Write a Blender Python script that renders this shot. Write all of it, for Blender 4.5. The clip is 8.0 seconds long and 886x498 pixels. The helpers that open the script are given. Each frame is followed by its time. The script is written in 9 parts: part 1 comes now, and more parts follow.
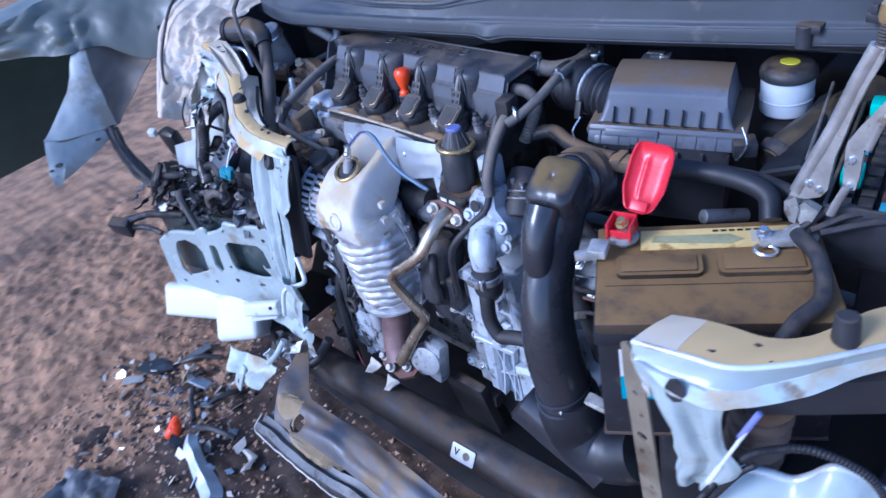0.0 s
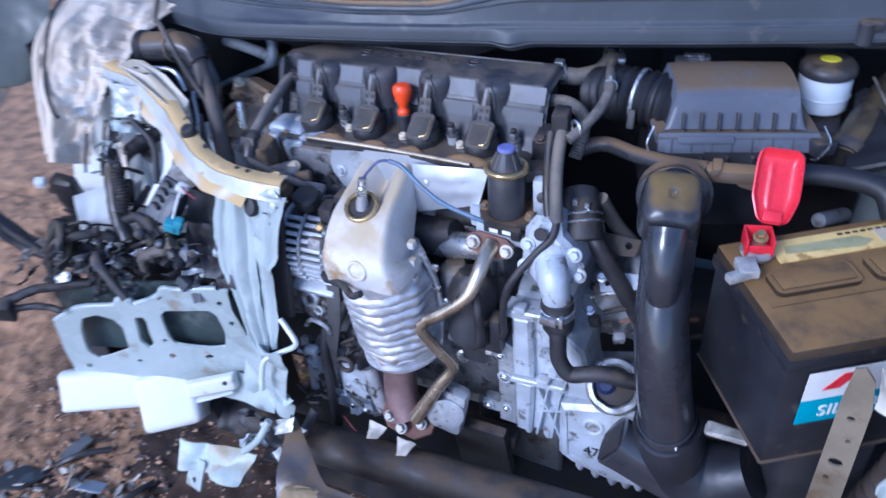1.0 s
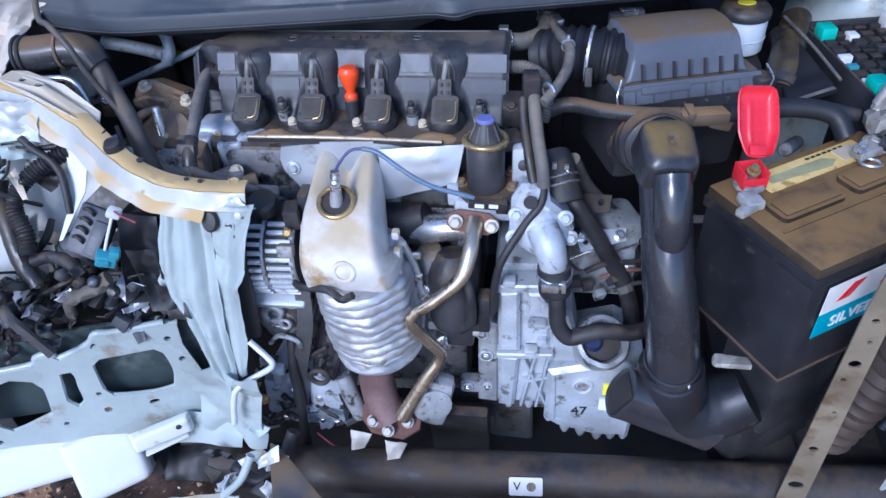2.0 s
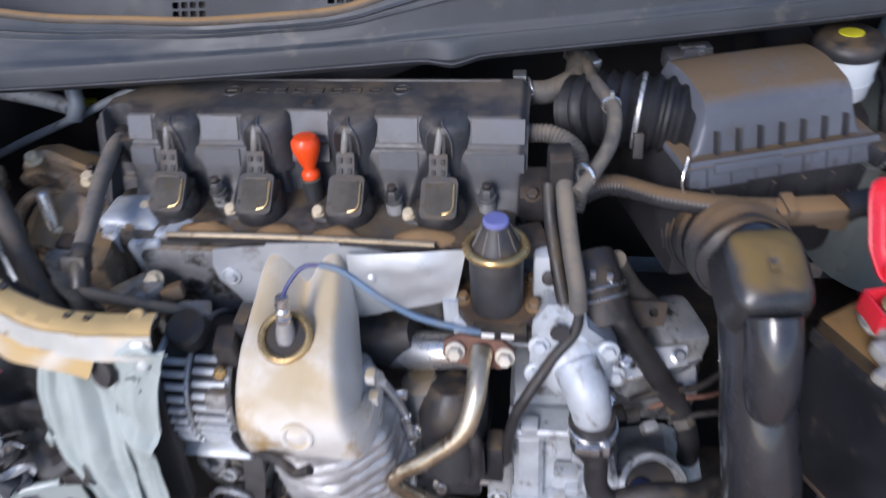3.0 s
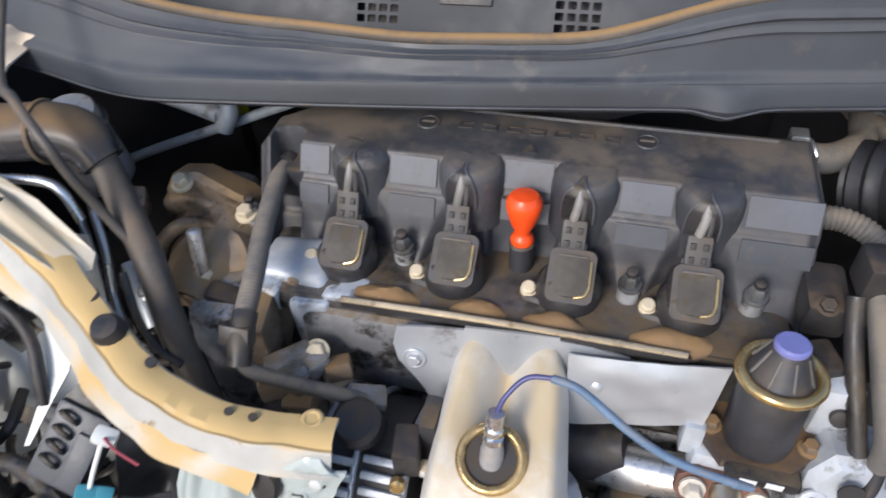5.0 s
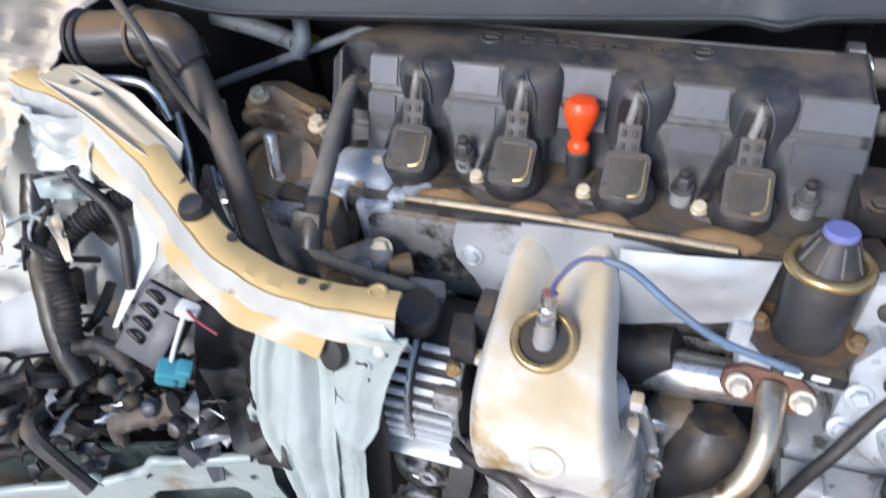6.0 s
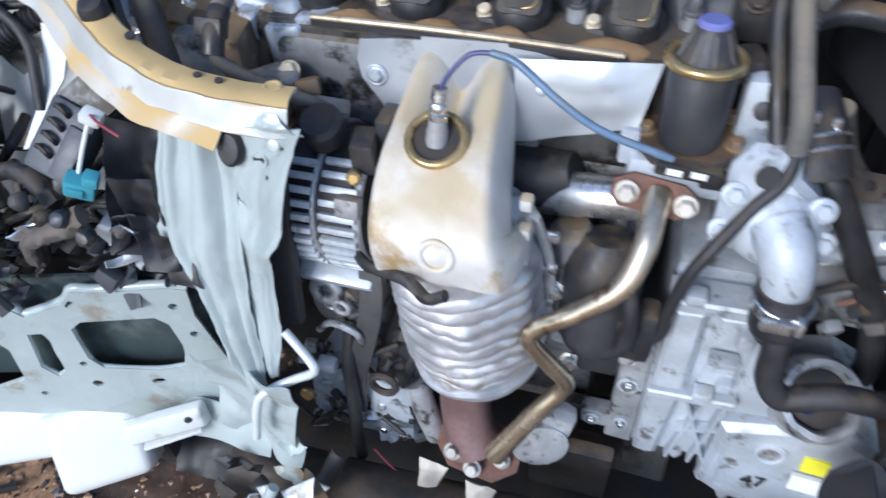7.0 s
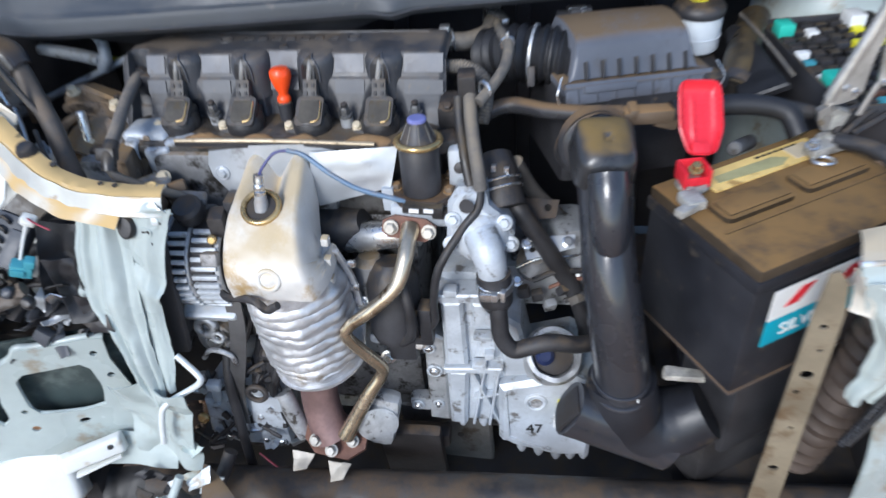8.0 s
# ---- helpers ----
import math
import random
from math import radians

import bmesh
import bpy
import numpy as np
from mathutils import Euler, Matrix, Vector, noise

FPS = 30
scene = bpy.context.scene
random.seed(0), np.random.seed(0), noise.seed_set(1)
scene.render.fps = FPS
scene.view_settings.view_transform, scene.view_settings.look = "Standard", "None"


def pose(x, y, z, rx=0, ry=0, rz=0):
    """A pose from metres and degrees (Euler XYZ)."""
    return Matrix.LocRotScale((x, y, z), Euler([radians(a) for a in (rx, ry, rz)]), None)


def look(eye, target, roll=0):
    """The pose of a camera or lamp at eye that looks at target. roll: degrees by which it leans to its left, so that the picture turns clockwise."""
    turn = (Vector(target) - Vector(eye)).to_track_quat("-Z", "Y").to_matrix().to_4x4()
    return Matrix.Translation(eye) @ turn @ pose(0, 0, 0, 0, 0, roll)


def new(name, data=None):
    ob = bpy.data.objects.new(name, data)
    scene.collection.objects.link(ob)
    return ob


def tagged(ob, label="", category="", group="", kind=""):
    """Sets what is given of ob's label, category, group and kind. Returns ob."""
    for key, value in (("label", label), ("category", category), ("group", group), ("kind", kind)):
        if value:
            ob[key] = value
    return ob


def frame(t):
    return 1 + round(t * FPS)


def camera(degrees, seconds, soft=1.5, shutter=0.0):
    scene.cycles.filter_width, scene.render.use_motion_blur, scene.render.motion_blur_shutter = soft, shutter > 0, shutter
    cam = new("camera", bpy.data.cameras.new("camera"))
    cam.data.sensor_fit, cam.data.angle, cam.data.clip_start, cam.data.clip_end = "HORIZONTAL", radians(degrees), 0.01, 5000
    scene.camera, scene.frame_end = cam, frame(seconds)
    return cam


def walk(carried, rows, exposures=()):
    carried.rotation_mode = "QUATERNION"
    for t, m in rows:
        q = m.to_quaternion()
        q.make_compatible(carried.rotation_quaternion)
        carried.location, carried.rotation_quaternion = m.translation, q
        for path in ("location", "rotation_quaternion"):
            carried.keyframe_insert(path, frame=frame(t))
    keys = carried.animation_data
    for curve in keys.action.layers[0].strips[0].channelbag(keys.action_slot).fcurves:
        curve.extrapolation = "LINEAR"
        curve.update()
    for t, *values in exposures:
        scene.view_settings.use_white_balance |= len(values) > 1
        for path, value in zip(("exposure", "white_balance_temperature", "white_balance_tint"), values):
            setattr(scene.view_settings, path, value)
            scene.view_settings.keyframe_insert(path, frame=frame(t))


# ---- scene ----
cam = camera(62.8, 8.0, soft=1.5, shutter=0.5)
PATH = [
    (0, (0.978, -0.689, 1.387), (-0.28, 0.312, 0.198), -14.2),
    (0.3, (0.889, -0.767, 1.394), (-0.233, 0.391, 0.21), -11.9),
    (0.5, (0.814, -0.767, 1.396), (-0.252, 0.439, 0.21), -13.0),
    (0.6, (0.759, -0.775, 1.386), (-0.285, 0.475, 0.225), -13.1),
    (1, (0.561, -0.795, 1.383), (-0.177, 0.573, 0.123), -6.9),
    (1.2, (0.49, -0.8, 1.399), (-0.081, 0.582, 0.071), -7.0),
    (2.3, (0.319, -0.831, 1.354), (0.1, 0.66, 0.039), -3.5),
    (2.5, (0.32, -0.753, 1.348), (0.104, 0.712, 0.003), -3.8),
    (2.7, (0.315, -0.662, 1.322), (0.056, 0.802, -0.016), -5.4),
    (3, (0.307, -0.523, 1.303), (0.041, 0.915, -0.061), -5.2),
    (3.5, (0.274, -0.411, 1.284), (0.035, 0.979, -0.135), -3.9),
    (4, (0.212, -0.386, 1.281), (-0.033, 1.031, -0.109), -2.5),
    (4.5, (0.165, -0.371, 1.273), (-0.147, 1.014, -0.137), -2.8),
    (4.7, (0.147, -0.368, 1.276), (-0.206, 1.003, -0.137), -3.5),
    (5.8, (0.128, -0.453, 1.251), (-0.392, 0.9, -0.127), -4.5),
    (6, (0.148, -0.461, 1.237), (-0.391, 0.874, -0.152), -5.9),
    (6.2, (0.156, -0.481, 1.204), (-0.376, 0.9, -0.141), -4.1),
    (6.3, (0.176, -0.495, 1.195), (-0.415, 0.875, -0.137), -5.5),
    (6.5, (0.181, -0.495, 1.183), (-0.319, 0.788, -0.267), -4.2),
    (6.7, (0.204, -0.504, 1.167), (-0.311, 0.739, -0.313), -4.6),
    (7, (0.233, -0.539, 1.16), (-0.233, 0.745, -0.301), -4.2),
    (7.3, (0.271, -0.598, 1.173), (-0.059, 0.79, -0.229), -3.0),
    (7.5, (0.301, -0.624, 1.197), (0.101, 0.799, -0.194), -1.4),
    (7.7, (0.346, -0.681, 1.234), (0.133, 0.795, -0.099), -2.9),
    (8, (0.419, -0.793, 1.312), (0.147, 0.729, 0.044), -4.9),
]
EXPO = [(0.0, 0.86, 4560, 20), (1.0, 0.78, 4740, 20), (2.5, 0.74, 5280, 15), (3.2, 0.72, 6120, 17), (4.6, 0.88, 6450, 13), (6.0, 1.06, 6000, 12), (7.0, 0.85, 5560, 10), (8.0, 0.92, 5760, 9)]
walk(cam, [(t, look(eye, target, roll)) for t, eye, target, roll in PATH], EXPO)

# ---- daylight ----
SUN_FROM = Vector((-0.30, -0.85, 0.62)).normalized()
world = bpy.data.worlds.new("world")
scene.world = world
world.use_nodes = True
sky = world.node_tree.nodes.new("ShaderNodeTexSky")
sky.sky_type, sky.sun_disc = "NISHITA", False
sky.sun_elevation = math.asin(SUN_FROM.z)
sky.sun_rotation = math.atan2(SUN_FROM.x, SUN_FROM.y)
back = world.node_tree.nodes["Background"]
back.inputs["Strength"].default_value = 0.12
world.node_tree.links.new(sky.outputs["Color"], back.inputs["Color"])
sun = new("sun", bpy.data.lights.new("sun", "SUN"))
sun.data.energy, sun.data.angle, sun.data.color = 1.5, radians(20), (1.0, 0.95, 0.88)
sun.matrix_world = look(SUN_FROM * 10, (0, 0, 0))

# ---- materials ----
def material(name, color, rough=0.5, metal=0.0, vary=0.3, grain=60.0, bump=0.2, dust=None, stain=None, coat=0.0, speck=None):
    """color varied at two scales, with grain relief; dust: (colour, amount) lies on upward faces; stain: (colour, amount, scale); speck: (colour, share, scale)."""
    m = bpy.data.materials.new(name)
    m.use_nodes = True
    nt = m.node_tree
    nodes, link = nt.nodes, nt.links.new
    bsdf = nodes["Principled BSDF"]
    co = nodes.new("ShaderNodeTexCoord")

    def noise_at(scale, detail=5.0, rough_=0.6):
        n = nodes.new("ShaderNodeTexNoise")
        n.inputs["Scale"].default_value, n.inputs["Detail"].default_value, n.inputs["Roughness"].default_value = scale, detail, rough_
        link(co.outputs["Object"], n.inputs["Vector"])
        return n.outputs["Fac"]

    def mixed(fac, a, b):
        n = nodes.new("ShaderNodeMix")
        n.data_type = "RGBA"
        link(fac, n.inputs["Factor"])
        for sock, v in ((n.inputs["A"], a), (n.inputs["B"], b)):
            if isinstance(v, tuple):
                sock.default_value = (*v, 1)
            else:
                link(v, sock)
        return n.outputs["Result"]

    def ramped(v, lo, hi, to0=0.0, to1=1.0):
        n = nodes.new("ShaderNodeMapRange")
        n.interpolation_type = "SMOOTHSTEP"
        link(v, n.inputs["Value"])
        for k, x in zip(("From Min", "From Max", "To Min", "To Max"), (lo, hi, to0, to1)):
            n.inputs[k].default_value = x
        return n.outputs["Result"]

    def times(a, b):
        n = nodes.new("ShaderNodeMath")
        n.operation = "MULTIPLY"
        link(a, n.inputs[0])
        link(b, n.inputs[1])
        return n.outputs[0]

    fine, wide = noise_at(grain * 4), noise_at(grain * 0.35, 4.0)
    dark = tuple(c * (1 - vary) for c in color)
    light = tuple(min(1.0, c * (1 + vary)) for c in color)
    c = mixed(ramped(wide, 0.3, 0.7), dark, light)
    c = mixed(ramped(fine, 0.35, 0.75, 0.0, 0.35), c, dark)
    if stain:
        c = mixed(ramped(noise_at(stain[2], 7.0, 0.65), 0.62 - 0.3 * stain[1], 0.72 - 0.2 * stain[1]), c, stain[0])
    if speck:
        c = mixed(ramped(noise_at(speck[2], 3.0, 0.7), 0.70 - 0.3 * speck[1], 0.76 - 0.3 * speck[1]), c, speck[0])
    r = ramped(wide, 0.25, 0.75, max(0.03, rough - 0.1), min(1.0, rough + 0.12))
    if dust:
        geo = nodes.new("ShaderNodeNewGeometry")
        sep = nodes.new("ShaderNodeSeparateXYZ")
        link(geo.outputs["Normal"], sep.inputs[0])
        up = ramped(sep.outputs["Z"], *(dust[2:] or (0.15, 0.95)))
        patch = ramped(noise_at(grain * 0.6, 6.0, 0.7), 0.5 - 0.35 * dust[1], 0.75 - 0.25 * dust[1])
        d = times(up, patch)
        c = mixed(d, c, dust[0])
        mx = nodes.new("ShaderNodeMix")
        link(d, mx.inputs[0])
        link(r, mx.inputs[2])
        mx.inputs[3].default_value = 0.85
        r = mx.outputs[0]
        if metal:
            mm = nodes.new("ShaderNodeMix")
            link(d, mm.inputs[0])
            mm.inputs[2].default_value, mm.inputs[3].default_value = metal, 0.0
            link(mm.outputs[0], bsdf.inputs["Metallic"])
    elif metal:
        bsdf.inputs["Metallic"].default_value = metal
    link(c, bsdf.inputs["Base Color"])
    link(r, bsdf.inputs["Roughness"])
    bsdf.inputs["Coat Weight"].default_value = coat
    if bump:
        b = nodes.new("ShaderNodeBump")
        b.inputs["Strength"].default_value, b.inputs["Distance"].default_value = bump, 0.002
        link(noise_at(grain * 2.5, 6.0), b.inputs["Height"])
        link(b.outputs["Normal"], bsdf.inputs["Normal"])
    return m


DUST = (0.30, 0.20, 0.10)
M = dict(
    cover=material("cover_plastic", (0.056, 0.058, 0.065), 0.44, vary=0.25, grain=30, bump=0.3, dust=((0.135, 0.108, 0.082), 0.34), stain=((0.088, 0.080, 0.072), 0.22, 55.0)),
    # paler than the cover: light on the facets is put into the colour
    facet=material("lit_facet_plastic", (0.100, 0.105, 0.120), 0.40, vary=0.16, grain=40, bump=0.1, dust=((0.15, 0.125, 0.1), 0.15), stain=((0.08, 0.074, 0.068), 0.2, 45.0)),
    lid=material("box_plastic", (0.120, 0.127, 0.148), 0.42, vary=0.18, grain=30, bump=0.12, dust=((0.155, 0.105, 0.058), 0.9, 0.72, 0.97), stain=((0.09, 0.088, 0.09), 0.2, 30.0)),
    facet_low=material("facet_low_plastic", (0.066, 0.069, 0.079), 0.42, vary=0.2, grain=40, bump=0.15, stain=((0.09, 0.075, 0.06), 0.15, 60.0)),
    black=material("black_plastic", (0.036, 0.036, 0.040), 0.42, grain=50, dust=((0.13, 0.09, 0.05), 0.35)),
    coil=material("coil_plastic", (0.028, 0.027, 0.028), 0.32, grain=60, dust=((0.10, 0.075, 0.045), 0.4)),
    black_rubber=material("black_rubber", (0.016, 0.016, 0.018), 0.5, vary=0.3, grain=60, bump=0.2),
    coil_face=material("coil_face", (0.115, 0.098, 0.074), 0.13, metal=0.35, grain=60, bump=0.15, stain=((0.12, 0.09, 0.05), 0.25, 60.0)),
    lead_grey=material("plug_lead", (0.20, 0.19, 0.175), 0.4, vary=0.3, grain=80, bump=0.1),
    plug=material("plug_plastic", (0.06, 0.058, 0.058), 0.5, grain=60, dust=((0.12, 0.09, 0.06), 0.4)),
    hose_pale=material("pale_dusty_hose", (0.135, 0.125, 0.115), 0.55, vary=0.25, grain=50, bump=0.2, dust=((0.24, 0.20, 0.155), 0.5)),
    oily=material("oily_plastic", (0.03, 0.028, 0.026), 0.25, grain=30, dust=((0.10, 0.07, 0.03), 0.35)),
    duct=material("duct_plastic", (0.030, 0.031, 0.037), 0.30, vary=0.25, grain=25, bump=0.06, stain=((0.050, 0.046, 0.042), 0.18, 24.0), coat=0.5),
    knee=material("dusty_knee", (0.03, 0.03, 0.032), 0.22, grain=22, bump=0.15, dust=((0.17, 0.11, 0.035), 1.0, 0.62, 0.93)),
    rubber=material("rubber", (0.028, 0.0275, 0.030), 0.48, grain=70, dust=((0.085, 0.065, 0.046), 0.32)),
    old_rubber=material("old_rubber", (0.075, 0.066, 0.058), 0.42, vary=0.3, grain=40, bump=0.15, dust=((0.17, 0.125, 0.085), 0.5)),
    # brown casting; golden light on the mount is put into its colour
    gilded=material("lit_brown_casting", (0.26, 0.20, 0.145), 0.24, metal=0.40, vary=0.4, grain=35, bump=0.3, dust=((0.30, 0.19, 0.085), 0.40), stain=((0.07, 0.05, 0.035), 0.30, 30.0)),
    grey_hose=material("dusty_hose", (0.105, 0.098, 0.090), 0.6, grain=50, dust=((0.22, 0.18, 0.13), 0.45)),
    cowl=material("cowl_plastic", (0.050, 0.056, 0.065), 0.50, vary=0.16, grain=14, bump=0.12, dust=((0.088, 0.089, 0.091), 0.28), stain=((0.085, 0.083, 0.08), 0.10, 26.0)),
    seal=material("seal_rubber", (0.10, 0.085, 0.07), 0.7, grain=40, dust=((0.30, 0.18, 0.075), 0.85), stain=((0.12, 0.09, 0.06), 0.25, 50.0)),
    mint=material("mint_paint", (0.42, 0.475, 0.46), 0.28, vary=0.14, grain=14, bump=0.12, coat=0.25, stain=((0.30, 0.27, 0.21), 0.16, 12.0)),
    mint_dirty=material("mint_paint_dirty", (0.52, 0.60, 0.57), 0.4, vary=0.15, grain=20, bump=0.12, dust=((0.45, 0.33, 0.18), 0.35), stain=((0.25, 0.19, 0.12), 0.25, 14.0)),
    tan=material("dusty_paint", (0.50, 0.50, 0.47), 0.30, metal=0.2, vary=0.15, grain=18, bump=0.1, dust=((0.56, 0.385, 0.165), 1.3, 0.45, 0.75), stain=((0.3, 0.2, 0.1), 0.08, 30.0)),
    tool=material("worn_tool_steel", (0.46, 0.44, 0.41), 0.34, metal=0.60, vary=0.25, grain=60, bump=0.2, stain=((0.25, 0.20, 0.14), 0.2, 40.0)),
    strip_steel=material("strip_steel", (0.215, 0.18, 0.125), 0.45, vary=0.25, grain=25, bump=0.2, stain=((0.12, 0.08, 0.045), 0.35, 14.0)),
    # brighter than the paint: glare on bent sheet is put into the colour
    bright_sheet=material("bright_panel", (0.72, 0.76, 0.76), 0.30, metal=0.25, vary=0.15, grain=22, bump=0.2, coat=0.2, stain=((0.42, 0.33, 0.22), 0.14, 10.0)),
    alu_mid=material("dull_aluminium", (0.48, 0.49, 0.50), 0.42, metal=0.5, vary=0.25, grain=60, bump=0.3, stain=((0.08, 0.07, 0.06), 0.25, 50.0)),
    oil_shade_soil=material("oily_shaded_soil", (0.075, 0.043, 0.025), 0.75, vary=0.5, grain=14, bump=1.0, stain=((0.028, 0.017, 0.012), 0.5, 9.0), speck=((0.20, 0.12, 0.07), 0.30, 90.0)),
    white=material("white_plastic", (0.72, 0.73, 0.70), 0.4, vary=0.06, grain=20, bump=0.08, stain=((0.45, 0.38, 0.28), 0.12, 12.0)),
    alu=material("cast_aluminium", (0.50, 0.535, 0.575), 0.44, metal=0.25, vary=0.18, grain=45, bump=0.3, dust=((0.42, 0.40, 0.36), 0.15), stain=((0.16, 0.15, 0.14), 0.22, 35.0)),
    head_dirt=material("dusty_head", (0.11, 0.105, 0.10), 0.42, metal=0.4, vary=0.4, grain=40, bump=0.5, dust=((0.105, 0.072, 0.040), 0.55), stain=((0.03, 0.026, 0.022), 0.45, 26.0)),
    alu_dark=material("grimy_aluminium", (0.34, 0.34, 0.345), 0.5, metal=0.4, vary=0.4, grain=40, bump=0.4, dust=((0.22, 0.16, 0.09), 0.5), stain=((0.04, 0.035, 0.03), 0.45, 28.0)),
    steel=material("bright_steel", (0.68, 0.69, 0.70), 0.28, metal=0.9, vary=0.15, grain=70, bump=0.1),
    shield=material("heat_shield", (0.68, 0.66, 0.62), 0.5, metal=0.25, vary=0.16, grain=12, bump=0.1, dust=((0.54, 0.43, 0.27), 0.62), stain=((0.42, 0.29, 0.13), 0.10, 9.0)),
    flange=material("shield_flange", (0.52, 0.54, 0.56), 0.40, metal=0.45, vary=0.15, grain=25, bump=0.15, stain=((0.25, 0.24, 0.24), 0.15, 20.0)),
    cat=material("converter_steel", (0.60, 0.605, 0.62), 0.44, metal=0.6, vary=0.25, grain=45, bump=0.5, stain=((0.36, 0.30, 0.22), 0.18, 16.0)),
    brass=material("gilt_pipe", (0.56, 0.475, 0.355), 0.24, metal=0.85, vary=0.3, grain=30, bump=0.1, stain=((0.17, 0.105, 0.06), 0.32, 22.0)),
    gold=material("passivated_ring", (0.62, 0.44, 0.20), 0.28, metal=0.8, vary=0.2, grain=60, bump=0.1),
    collar=material("tarnished_collar", (0.50, 0.35, 0.16), 0.26, metal=0.75, vary=0.35, grain=50, bump=0.2, stain=((0.16, 0.09, 0.04), 0.35, 40.0)),
    gilt=material("gilt_edge", (0.62, 0.50, 0.34), 0.34, metal=0.5, vary=0.25, grain=40, bump=0.15, stain=((0.30, 0.21, 0.12), 0.3, 40.0)),
    tray=material("tray_plastic", (0.036, 0.041, 0.048), 0.5, vary=0.2, grain=20, bump=0.12, dust=((0.07, 0.068, 0.066), 0.3)),
    rust=material("rusty_iron", (0.17, 0.085, 0.06), 0.65, metal=0.2, vary=0.4, grain=60, bump=0.5),
    pipe_rust=material("heated_pipe", (0.20, 0.125, 0.115), 0.5, metal=0.3, vary=0.3, grain=40, bump=0.3),
    # near-black for grime, and for shade put into gaps and holes
    dark=material("grime_shade_black", (0.032, 0.030, 0.032), 0.6, grain=30, dust=((0.06, 0.045, 0.03), 0.3)),
    iron=material("black_iron", (0.044, 0.041, 0.041), 0.45, metal=0.2, vary=0.4, grain=35, bump=0.4, dust=((0.10, 0.068, 0.042), 0.35)),
    iron_pale=material("dull_plate", (0.13, 0.13, 0.13), 0.5, metal=0.4, vary=0.3, grain=30, bump=0.3, stain=((0.06, 0.05, 0.04), 0.35, 25.0)),
    brownbeam=material("muddy_beam", (0.065, 0.05, 0.042), 0.5, vary=0.4, grain=14, bump=0.35, dust=((0.17, 0.10, 0.045), 0.35)),
    mudcover=material("muddy_sheet", (0.15, 0.11, 0.075), 0.55, vary=0.35, grain=16, bump=0.3, dust=((0.28, 0.165, 0.07), 0.75)),
    bat=material("battery_case", (0.017, 0.018, 0.023), 0.45, grain=30, bump=0.2, stain=((0.06, 0.05, 0.04), 0.12, 30.0)),
    bat_top=material("battery_lid", (0.050, 0.036, 0.023), 0.48, vary=0.4, grain=22, bump=0.35, dust=((0.225, 0.128, 0.042), 0.8), stain=((0.07, 0.05, 0.03), 0.3, 20.0)),
    strip=material("yellowed_label", (0.82, 0.58, 0.20), 0.42, vary=0.18, grain=25, bump=0.05, stain=((0.40, 0.22, 0.06), 0.25, 30.0)),
    olive=material("label_olive", (0.36, 0.33, 0.16), 0.5, grain=40, bump=0.0, stain=((0.62, 0.44, 0.16), 0.3, 40.0)),
    red=material("red_plastic", (0.74, 0.028, 0.045), 0.32, vary=0.12, grain=30, bump=0.08),
    dull_red=material("dull_red", (0.32, 0.05, 0.07), 0.5, vary=0.2, grain=60, bump=0.1),
    orange=material("orange_plastic", (0.95, 0.085, 0.012), 0.35, vary=0.08, grain=60, bump=0.05),
    violet=material("violet_plastic", (0.20, 0.21, 0.47), 0.45, vary=0.1, grain=80, bump=0.1),
    blue=material("blue_sleeve", (0.125, 0.20, 0.30), 0.35, vary=0.2, grain=60, bump=0.1, dust=((0.22, 0.21, 0.20), 0.25)),
    lead_violet=material("violet_lead", (0.075, 0.075, 0.19), 0.4, vary=0.15, grain=60, bump=0.1),
    teal=material("teal_plastic", (0.08, 0.33, 0.40), 0.4, vary=0.12, grain=60, bump=0.1),
    green_cap=material("green_plastic", (0.06, 0.55, 0.42), 0.4, vary=0.12, grain=60, bump=0.1),
    yellow=material("yellow_label", (0.85, 0.78, 0.04), 0.4, vary=0.08, grain=60, bump=0.05),
    seal_blue=material("blue_seal", (0.02, 0.03, 0.09), 0.4, grain=60, bump=0.1),
    paper=material("white_label", (0.80, 0.80, 0.78), 0.5, vary=0.06, grain=60, bump=0.05),
    label_teal=material("teal_label", (0.02, 0.36, 0.48), 0.4, vary=0.08, grain=60, bump=0.05),
    ink=material("black_ink", (0.02, 0.02, 0.02), 0.5, vary=0.1, grain=60, bump=0.0),
    lead=material("lead_grey", (0.42, 0.40, 0.36), 0.55, metal=0.4, vary=0.4, grain=80, bump=0.5, stain=((0.60, 0.58, 0.50), 0.3, 60.0)),
    tank=material("milky_tank", (0.56, 0.60, 0.63), 0.35, vary=0.10, grain=30, bump=0.05),
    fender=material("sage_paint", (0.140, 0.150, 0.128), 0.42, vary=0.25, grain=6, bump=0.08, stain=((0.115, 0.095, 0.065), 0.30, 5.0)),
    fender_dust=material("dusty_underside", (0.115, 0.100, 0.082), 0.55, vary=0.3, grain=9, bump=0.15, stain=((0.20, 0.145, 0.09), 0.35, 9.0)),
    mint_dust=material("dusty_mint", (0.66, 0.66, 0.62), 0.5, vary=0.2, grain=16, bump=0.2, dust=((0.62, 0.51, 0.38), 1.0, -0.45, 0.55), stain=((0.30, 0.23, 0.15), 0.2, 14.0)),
    # paler copy of the sage paint, with the light on it put in
    fender_lit=material("lit_paint", (0.44, 0.45, 0.415), 0.36, vary=0.18, grain=8, bump=0.1, stain=((0.34, 0.30, 0.23), 0.25, 7.0)),
